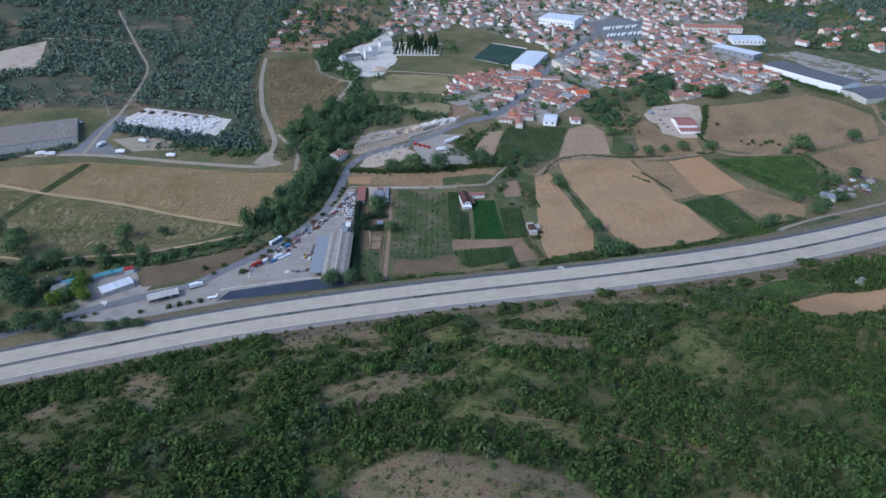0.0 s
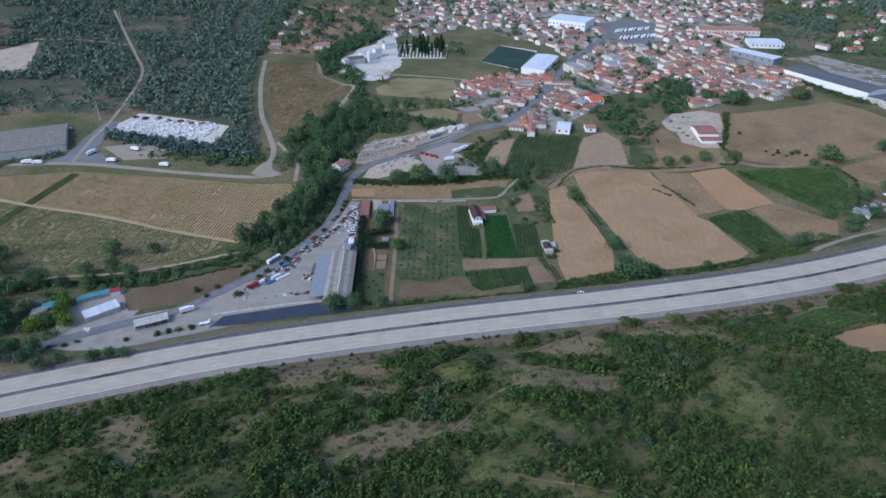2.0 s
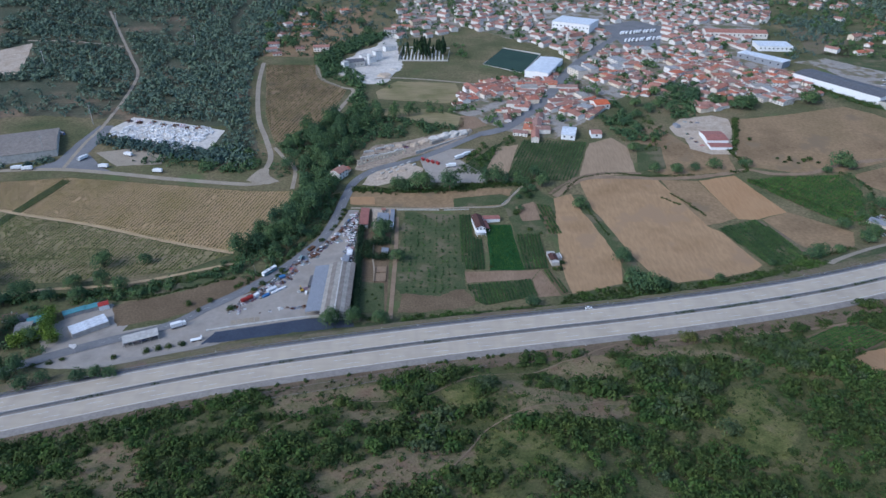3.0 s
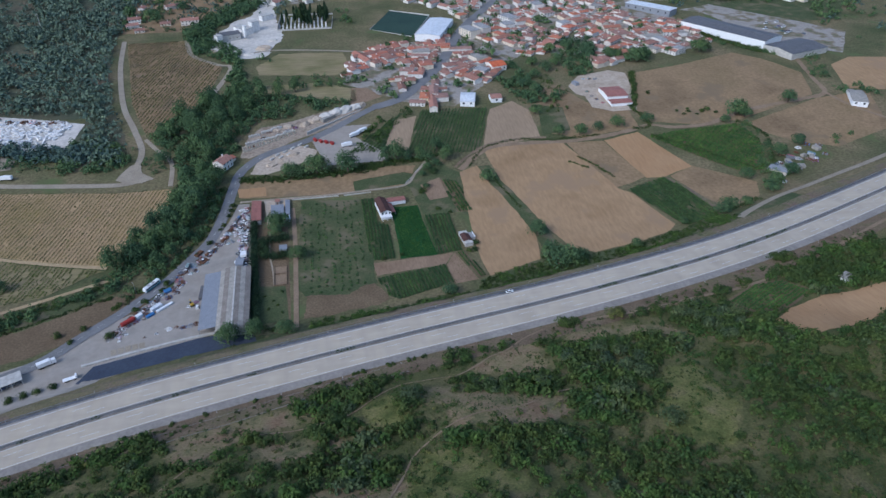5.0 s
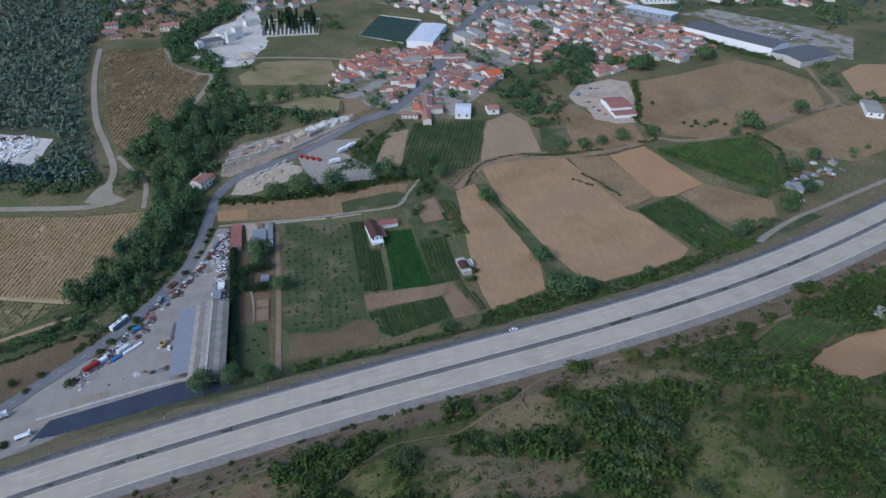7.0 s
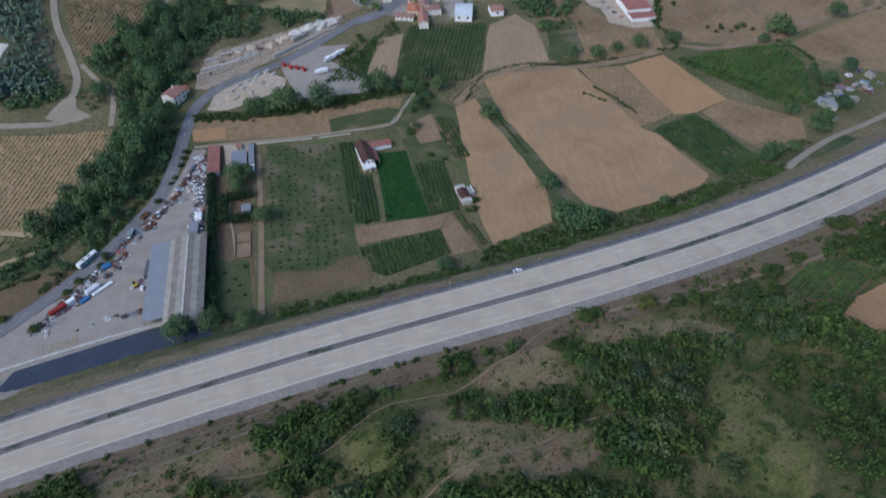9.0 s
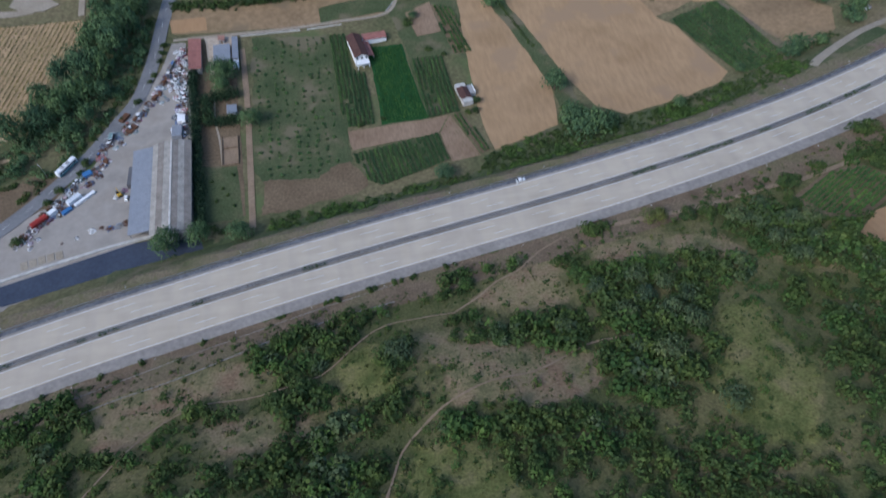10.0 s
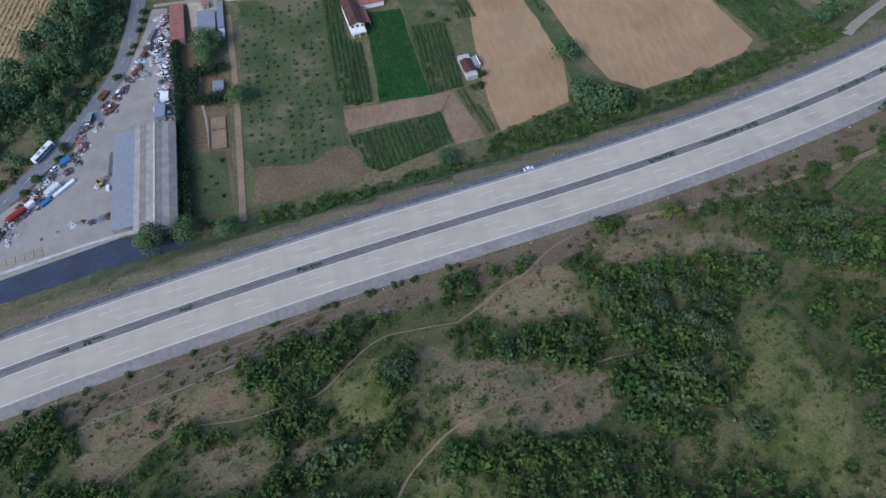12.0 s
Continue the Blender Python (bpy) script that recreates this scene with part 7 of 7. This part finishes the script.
part("roof", box(-10, 10, -4, 4, 3.2, 3.6, bevel=0.05), M["pale_wall"], shelter)
for x in (-9.5, -4.7, 0, 4.7, 9.5):
    for y in (-3.6, 3.6):
        part("column", box(x - 0.2, x + 0.2, y - 0.2, y + 0.2, -0.4, 3.2), M["pale_wall"], shelter)
for i in range(6):
    put(CARS[0], -195 + i * 2.8, 366.3 + i * 1.35, 118, group="cars under the canopy", up=0.1)
gate = thing("trailer", place_of(-155, 371, 20), "white flat trailer parked beside the ramp", "trailer")
part("bed", box(-3.4, 3.4, -1.2, 1.2, 0.9, 1.3, bevel=0.05), M["white"], gate)
part("front", box(2.6, 3.4, -1.2, 1.2, 1.3, 2.6, bevel=0.05), M["white"], gate)
for x in (-2, -1, 2.4):
    for y in (-1, 1):
        part("wheel", rod((x, y * 0.9, 0.5), (x, y * 1.15, 0.5), 0.5, seg=12), M["rubber"], gate)
sign = thing("heart_sign", place_of(-222, 359, 10), "white heart-shaped sign board on a post", "sign")
hb = bmesh.new()
outline = [(0.16 * 16 * math.sin(a) ** 3, 0.16 * (13 * math.cos(a) - 5 * math.cos(2 * a) - 2 * math.cos(3 * a) - math.cos(4 * a))) for a in np.linspace(0, 2 * math.pi, 28, endpoint=False)]
f = hb.faces.new([hb.verts.new((x * 0.8, 0, 4.6 + z * 0.8)) for x, z in outline])
g = bmesh.ops.extrude_face_region(hb, geom=[f])
bmesh.ops.translate(hb, verts=[v for v in g["geom"] if isinstance(v, bmesh.types.BMVert)], vec=(0, 0.3, 0))
part("panel", hb, M["white"], sign)
part("post", rod((0, 0.15, -0.3), (0, 0.15, 3.4), 0.15), M["steel"], sign)
for x, y, k in [(-181, 359.5, 0.75), (-175, 362, 0.75), (-169, 364.5, 0.7), (-162, 366.5, 0.75), (-159, 411, 0.7), (-163, 401, 0.6), (-172, 407, 0.8), (-197, 354, 0.6), (-232, 349, 0.6), (-240, 347, 0.5), (-226, 352, 0.5)]:
    plant(SHRUB, x, y, k, "clipped round shrubs of the apron")
for x, y, k in [(-277, 363, 1.5), (-233, 326, 1.0), (-190, 335, 0.8), (-206, 333, 0.9), (-198, 335, 0.9), (-260, 345, 1.0), (-250, 335, 0.9), (-225, 331, 0.8), (-290, 370, 1.3), (-310, 390, 1.3), (-300, 350, 1.2), (-320, 365, 1.2), (-258, 372, 0.8),
                (-335, 400, 1.4), (-350, 420, 1.4), (-290, 405, 1.2)]:
    plant(ROUND, x, y, k, "trees of the service yard")
yel = thing("bamboo_hedge", Matrix(), "bright yellow-green hedge round a yard", "hedge")
for i, (a, b) in enumerate([((-253, 396), (-248, 376)), ((-249, 376), (-236, 366)), ((-250, 372), (-262, 362))]):
    tagged(child("hedge_section", quads("hedge_section", row_leaves(*a, *b, 5.2, 8.0, 130, 0.8, -0.6, 230 + i), M["bamboo"]), yel), kind="stuff")
for x, y, w, d, turn, lab in [(-262, 379, 9, 12, 20, "pale grey"), (-251, 377, 6, 11, 20, "blue-grey")]:
    b = thing("yard_shed", place_of(x, y, turn), f"low shed with a {lab} sheet roof in the yard", "shed")
    part("wall", walls(w, d, 2.8), M["grey_wall"], b)
    part("roof", gable(w, d, 2.8, 0.9, 0.3), M["sheet_grey"] if w < 8 else M["sheet_old"], b)
for x, y, turn, k in [(-278, 391, 20, 10), (-300, 378, 30, 4)]:
    put(HOMES[k], x, y, turn, group="buildings of the service yard", scale=0.8)

pole = thing("utility_pole", Matrix.Translation(at(-28, 325)), "slim weathered timber pole on the verge", "pole")
part("mast", rod((0, 0, -0.5), (0, 0, 8.0), 0.16, 0.11, 8), M["timber"], pole)
part("crossarm", box(-0.9, 0.9, -0.06, 0.06, 7.3, 7.45), M["timber"], pole)
marker = thing("marker_post", Matrix(), "short white marker post beside the motorway", "post")
part("stake", box(-0.1, 0.1, -0.08, 0.08, -0.3, 1.0, bevel=0.02), M["white"], marker)
for i in range(18):
    for s in (-17.0, 19.6):
        m = road_place(-200 + i * 30.0, s)
        put(marker, m.translation.x, m.translation.y, 0, group="marker posts of the motorway")

# ---- builders' yard ----
for i, (x, y) in enumerate([(-80, 622), (-72, 625), (-64, 628), (-56, 632), (-50, 637), (-78, 634), (-68, 640), (-60, 645)]):
    s = thing("stone_stack", place_of(x, y, 20), "row of pale stacked stone blocks", "stone stack", "stone stacks of the builders' yard")
    for j in range(5):
        part("block", box(-4.6 + j * 1.9, -3.0 + j * 1.9, -1.0, 1.0, -0.3, 1.8 + 0.4 * (j % 2), bevel=0.05), M["pale_wall"], s)
for x, y, w, h in [(-36, 649, 5, 2.8), (-27, 655, 6.5, 3.4), (-18, 661, 7, 3.8), (-9, 667, 7.5, 4.2), (0, 672, 7.5, 4.6), (9, 676, 7, 3.8), (15, 681, 5, 2.6), (-62, 586, 5, 1.6), (-52, 590, 5, 1.5), (-45, 600, 5, 1.4), (-60, 643, 4, 1.5), (-50, 648, 5, 1.7)]:
    bm = bmesh.new()
    bmesh.ops.create_icosphere(bm, subdivisions=3, radius=1)
    for v in bm.verts:
        v.co = Vector((v.co.x * w, v.co.y * w * 0.7, max(v.co.z, -0.1) * h)) * (1 + 0.45 * noise.noise(v.co * 1.7 + Vector((x, y, 0))))
    s = thing("sand_heap", place_of(x, y, 25), "pale heap of sand in the yard", "sand heap")
    part("mound", bm, M["white_dust"] if h > 3.5 else M["sand"], s)
retaining = thing("retaining_wall", Matrix.Translation(at(-10, 651)) @ pose(0, 0, 0, 0, 0, 41), "grey concrete retaining wall beside the road", "wall")
part("wall", box(-32, 32, -0.3, 0.3, -2, 1.4, bevel=0.04), M["pale_wall"], retaining)
part("coping", box(-32, 32, -0.45, 0.45, 1.4, 1.6, bevel=0.03), M["pale_wall"], retaining)
ruin = thing("roofless_wall", Matrix.Translation(at(-64.5, 621)) @ pose(0, 0, 0, 0, 0, 33), "roofless pale block wall with open window bays", "wall")
part("base", box(-25, 25, -0.25, 0.25, -1.5, 1.0, bevel=0.03), M["cream"], ruin)
part("lintel", box(-25, 25, -0.25, 0.25, 3.2, 4.3, bevel=0.03), M["cream"], ruin)
pier = bpy.data.meshes.new("pier")
b = box(-0.8, 0.8, -0.24, 0.24, 1.0, 3.2)
b.to_mesh(pier), b.free()
pier.materials.append(M["cream"])
for i in range(14):
    child("pier", pier, ruin, place=pose(-24.1 + i * 3.7, 0, 0))
for i, (x, y) in enumerate([(-78, 617), (-70, 630), (-58, 634), (-50, 641), (-66, 640), (-44, 645)]):
    put(HEAPS[i % 4], x, y, 50 * i, group="rubble of the builders' yard", scale=1.1)
crate = container_kind("container", "red", "red steel container in the builders' yard", 2.5, 5.0, 2.8)
for x, y in ((-23, 616.5), (-18.5, 614.5), (-14, 612), (-27.5, 619.5)):
    put(crate, x, y, 28, group="red containers of the builders' yard", scale=0.8)
put(container_kind("container", "sheet_old", "long weathered open shed in the yard", 4, 14, 3), -16, 656, 130)
pallets = container_kind("block_stack", "pale_wall", "pale stack of concrete blocks on the lot", 2.0, 4.5, 1.3)
for x, y in [(-58, 600), (-52, 604), (-46, 609), (-40, 614), (-62, 594), (-35, 610), (-55, 596), (-49, 600)]:
    put(pallets, x, y, -40, group="block stacks of the builders' yard", scale=0.9)
put(HOMES[0], -99, 588, 60, group="houses by the road", scale=1.2)

# ---- east: small farm with sheds ----
put(house(13, 8, 3.0, 1.4, "gable", "plaster", "sheet_grey", False, "pale house with a grey roof", "farm_cottage"), 331, 516, 130)
for x, y, turn, k in [(352, 534, 40, 0), (362, 541, 20, 1), (372, 536, 30, 0), (384, 545, 10, 1), (322, 506, 60, 1), (345, 525, 0, 0)]:
    put(BOXES[k], x, y, turn, group="sheds of the small farm")
for x, y, k in [(340, 528, 2), (348, 540, 1), (358, 532, 3), (368, 548, 2), (378, 552, 1), (326, 500, 2), (366, 530, 0), (388, 550, 3)]:
    put(HEAPS[k], x, y, 30 * k, group="clutter of the small farm", scale=1.2)
cabin = thing("slope_cabin", place_of(269, 358.5, 25), "small cabin with a faded roof on the slope", "cabin")
part("wall", walls(8, 6, 2.6), M["white"], cabin)
part("roof", slope_roof(-4.4, 4.4, 3.0, 2.6, -3.4, 3.4), M["sheet_old"], cabin)

shack = container_kind("shack", "sheet_old", "low patched shack of the small farm", 3.5, 5.5, 2.3)
r = np.random.default_rng(57)
for i in range(22):
    x, y = 322 + 70 * r.random(), 503 + 50 * r.random()
    y = y * 0.35 + (503 + (x - 322) * 0.68) * 0.65
    if i % 3 == 0:
        put(shack, x, y, r.uniform(0, 180), group="shacks of the small farm", scale=r.uniform(0.7, 1.3))
    else:
        put(HEAPS[i % 4], x, y, 30 * i, group="clutter of the small farm", scale=r.uniform(0.8, 1.5))
for x, y, k in [(300, 618, 0.6), (306, 622, 0.7), (312, 617, 0.5), (318, 621, 0.8), (296, 625, 0.5), (308, 628, 0.5), (325, 624, 0.9), (285, 665, 0.8), (330, 617, 0.6)]:
    plant(SHRUB, x, y, k, "bushes in the brown field")

# ---- village landmarks ----
pitch = field("sports_pitch", PITCH, M["pitch"], "dark green football pitch with white kerb", "pitch", 0.3, rough_edge=0)
for a, b in zip(PITCH, PITCH[1:] + PITCH[:1]):
    v = Vector((*b, 0)) - Vector((*a, 0))
    ob = part("wall_section", box(0, v.length, -0.15, 0.15, -2, 1.0), M["pale_wall"], pitch)
    ob.matrix_basis = Matrix.Translation(at(*a)) @ pose(0, 0, 0, 0, 0, math.degrees(math.atan2(v.y, v.x)))


def hall(name, corners, h, wall, roof, label, category="hall", pitch_up=0.0, n=0):
    """A large building from three corners of its outline: first side, then depth."""
    a, b, c = [Vector((*p, 0)) for p in corners]
    u, v = b - a, c - b
    w, d = u.length, abs(v.dot(Vector((-u.y, u.x, 0)).normalized()))
    m = (a + b) / 2 + Vector((-u.y, u.x, 0)).normalized() * (d / 2)
    t = thing(name, Matrix.Translation(at(m.x, m.y)) @ pose(0, 0, 0, 0, 0, math.degrees(math.atan2(u.y, u.x))), label, category)
    part("wall", walls(w, d, h, pitch_up * 0.98), M[wall], t)
    part("roof", gable(w, d, h, pitch_up, 0.3) if pitch_up else box(-w / 2 - 0.3, w / 2 + 0.3, -d / 2 - 0.3, d / 2 + 0.3, h, h + 0.4), M[roof], t)
    for i in range(n):
        child("window", PANE, t, place=pose(-w / 2 + w * (i + 0.5) / n, -d / 2, h * 0.55) @ Matrix.Diagonal((1.6, 1, 1.3, 1)))
    return t


hall("sports_hall", [(114, 842), (141, 908), (116, 923)], 7, "white", "sheet_white", "white sports hall beside the pitch", pitch_up=1.0, n=6)
hall("orange_roofed_house", [(152, 740), (167, 744), (168, 762)], 5.5, "plaster", "orange_tiles", "house with a bright new orange roof", "house", 2.2, 3)
hall("white_barn", [(104, 665), (117, 662), (122, 684)], 4.5, "white", "sheet_white", "white barn with a rounded metal roof", "barn", 1.6, 2)
hall("small_barn", [(134, 668), (144, 668), (146, 680)], 4, "white", "tiles", "small white barn with a tiled roof", "barn", 1.5, 1)
hall("red_warehouse", [(241, 654), (261, 654), (265, 678)], 4.2, "white", "red_roof", "warehouse with a faded red roof", "warehouse", 1.2)
hall("red_warehouse", [(241, 643), (261, 643), (261, 653)], 2.8, "white", "red_roof", "low red-roofed front of the warehouse", "warehouse", 0.5)
for i, (x, y) in enumerate([(236, 708), (242, 707), (248, 706), (230, 678), (231, 668), (233, 660), (236, 652)]):
    put(HEAPS[(3, 0)[i % 2]], x, y, 40 * i, group="stacked material of the warehouse yard", scale=0.9)
put(container_kind("container", "sheet_grey", "blue-grey cabin in the warehouse yard", 4, 7, 3), 224, 696, 20)
hall("factory", [(408, 852), (460, 758), (491, 775)], 8, "white", "sheet_dark", "long white factory with a dark roof", "factory", 2.0)
hall("factory", [(470, 722), (522, 738), (511, 774)], 6, "pale_wall", "sheet_dark", "dark-roofed pale factory hall", "factory", 2.0)
hall("factory", [(373, 939), (411, 890), (422, 907)], 7, "sheet_grey", "sheet_white", "blue-grey hall with a pale roof", "factory", 0, 6)
hall("long_school", [(363, 1034), (448, 1026), (452, 1050)], 7, "plaster", "tiles", "long pale school with a red tiled roof", "school", 2.5, 14)
hall("civic_building", [(149, 1075), (199, 1048), (212, 1090)], 11, "white", "sheet_white", "large white civic building", "civic building", 0, 10)
hall("white_school", [(413, 968), (457, 964), (469, 993)], 6, "white", "sheet_white", "large low white school building", "school", 0, 8)
hall("long_barn", [(462, 612), (474, 606), (490, 634)], 4, "white", "sheet_old", "long pale barn beside a track", "barn", 1.4, 2)
for x, y, turn, k in [(570, 1024, 20, 5), (595, 1034, 100, 1), (615, 1045, 30, 7), (680, 1131, 60, 11), (604, 945, 20, 9), (618, 930, 110, 4), (574, 993, 40, 10), (544, 955, 10, 7), (640, 960, 70, 8)]:
    put(HOMES[k], x, y, turn, group="houses beyond the factory", scale=1.15)
coach = thing("coach", Matrix(), "white coach parked in the village", "coach")
part("body", box(-6, 6, -1.25, 1.25, 0.5, 3.2, bevel=0.2), M["white"], coach)
for y in (-1.27, 1.27):
    part("window_band", box(-5.6, 5.6, y - 0.02, y + 0.02, 1.7, 2.7), M["glass"], coach)
for x in (-3.8, 3.8):
    for y in (-1.0, 1.0):
        part("wheel", rod((x, y * 0.9, 0.5), (x, y * 1.2, 0.5), 0.5, seg=10), M["rubber"], coach)
r = np.random.default_rng(91)
for i in range(22):
    put(coach, 245 + 5.2 * (i % 11) + r.uniform(-1, 1), 1010 + 38 * (i // 11) + r.uniform(-1, 1) + 1.5 * (i % 11), 65 + r.uniform(-4, 4), group="coaches in the village park")
for i in range(16):
    put(CARS[i % len(CARS)], 480 + 60 * r.random(), 800 + 50 * r.random(), 20 + 90 * (i % 2), group="vehicles in the factory yard", scale=1.2)
hall("works_hall", [(-440, 588), (-361, 623), (-385, 678)], 6, "pale_wall", "sheet_brown", "wide low works hall with a brown roof", "factory", 2.5)
church = thing("church", place_of(172, 1010, 30), "small white church with a bell tower", "church")
part("nave", walls(22, 9, 8, 3), M["plaster"], church)
part("roof", gable(22, 9, 8, 3.1), M["tiles"], church)
part("tower", box(-13.5, -10, -2, 1.5, -2, 15), M["plaster"], church)
part("spire", rod((-11.75, -0.25, 15), (-11.75, -0.25, 18.5), 2.2, 0.1, 4), M["tiles"], church)
for x, y, w, h, key in [(-81, 854, 9, 3.5, "sand"), (-108, 843, 8, 2.2, "white_dust"), (-96, 838, 7, 2.0, "white_dust"), (-72, 880, 6, 2.4, "white_dust")]:
    bm = bmesh.new()
    bmesh.ops.create_icosphere(bm, subdivisions=3, radius=1)
    for v in bm.verts:
        v.co = Vector((v.co.x * w, v.co.y * w * 0.75, max(v.co.z, -0.1) * h)) * (1 + 0.4 * noise.noise(v.co * 1.5 + Vector((x, y, 0))))
    part("mound", bm, M[key], thing("stone_heap", place_of(x, y, 15), "heap of crushed stone in the white yard", "stone heap"))
grey_hall = thing("stone_works", place_of(-122, 894, 20), "grey-roofed dusty hall of the stone works", "works")
part("wall", walls(24, 15, 7, 2.0), M["pale_wall"], grey_hall)
part("roof", gable(24, 15, 7, 2.1, 0.3), M["sheet_dark"], grey_hall)
flat_windows(grey_hall, 24, 15, 7, 3, 3.0)
for x, y, w, d, h in [(-104, 910, 14, 10, 7), (-95, 922, 10, 8, 11), (-131, 880, 7, 7, 9), (-83, 962, 16, 8, 6), (-112, 925, 12, 9, 5)]:
    b = thing("stone_works", place_of(x, y, 35), "dusty white building of the stone works", "works")
    part("wall", walls(w, d, h), M["marble"], b)
    part("roof", box(-w / 2 - 0.2, w / 2 + 0.2, -d / 2 - 0.2, d / 2 + 0.2, h, h + 0.4), M["pale_wall"], b)
silo = thing("silo", place_of(-103, 893), "pale cylindrical silo of the stone works", "silo")
part("tank", rod((0, 0, 3), (0, 0, 15), 2.2, seg=16), M["marble"], silo)
part("cone", rod((0, 0, 0.5), (0, 0, 3), 0.5, 2.2, 16), M["marble"], silo)
cem = thing("cemetery_wall", Matrix(), "white cemetery wall and tombs among cypresses", "cemetery")
for a, b in [((-68, 915), (-5, 915)), ((-5, 915), (-2, 970)), ((-2, 970), (-66, 975)), ((-66, 975), (-68, 915))]:
    v = Vector((*b, 0)) - Vector((*a, 0))
    ob = part("wall_section", box(0, v.length, -0.2, 0.2, -2, 2.0), M["pale_wall"], cem)
    ob.matrix_basis = Matrix.Translation(at(*a)) @ pose(0, 0, 0, 0, 0, math.degrees(math.atan2(v.y, v.x)))
tb = bmesh.new()
for i in range(12):
    for j in range(8):
        x, y = -62 + i * 4.6, 921 + j * 6
        z = float(ground(x, y))
        box(x - 0.9, x + 0.9, y - 1.4, y + 1.4, z - 0.3, z + 0.8 + 1.6 * (rng.random() < 0.2), tb)
tagged(part("tombs", tb, M["marble"], cem), kind="stuff")

# marble blocks of the stone yard, too many to count
mb = bmesh.new()
for i in range(700):
    x, y = rng.uniform(-334, -234), rng.uniform(634, 692)
    if inside([(-332, 678), (-318, 690), (-241, 688), (-233, 675), (-248, 634), (-280, 640), (-332, 662)], np.array([x]), np.array([y]))[0]:
        made = bmesh.ops.create_cube(mb, size=1)["verts"]
        bmesh.ops.transform(mb, verts=made, matrix=Matrix.LocRotScale(at(x, y, rng.uniform(0.2, 1.2)), Euler((rng.normal(0, 0.15), rng.normal(0, 0.15), rng.uniform(0, 3))), (rng.uniform(0.8, 4.5), rng.uniform(0.6, 2.4), rng.uniform(0.5, 1.7))))
me = bpy.data.meshes.new("marble_blocks")
mb.to_mesh(me), mb.free()
me.materials.append(M["marble"])
tagged(new("marble_blocks", me), "white marble blocks heaped in the stone yard", "marble blocks", kind="stuff")
for i in range(14):
    put(HEAPS[(1, 2, 0, 2)[i % 4]], -325 + 6.2 * i + rng.normal(0, 1.5), 700 - 1.2 * i + rng.normal(0, 2), 37 * i, group="debris along the stone yard", scale=1.6)
for i in range(9):
    put(BOXES[0], -392 + 6 * (i % 3) + rng.normal(0, 1), 655 + 7 * (i // 3), 60, group="crates beside the works hall", label="white stacked crates beside the works hall")

# tall poles on the hill
mast = new("power_pole")
part("pole", rod((0, 0, -1), (0, 0, 24), 0.45, 0.28, 8), M["pale_wall"], mast)
part("cross_arm", box(-2.2, 2.2, -0.15, 0.15, 22, 22.4), M["pale_wall"], mast)
tagged(mast, "tall pale concrete power pole on the hill", "power pole", "power poles")
for i, (x, y) in enumerate([(-339, 952), (-360, 694), (-495, 867), (-471, 1026), (-372, 622)]):
    m = place_of(x, y, 30, 0, 0.85)
    (mast if i == 0 else copy_thing(mast, m)).matrix_basis = m
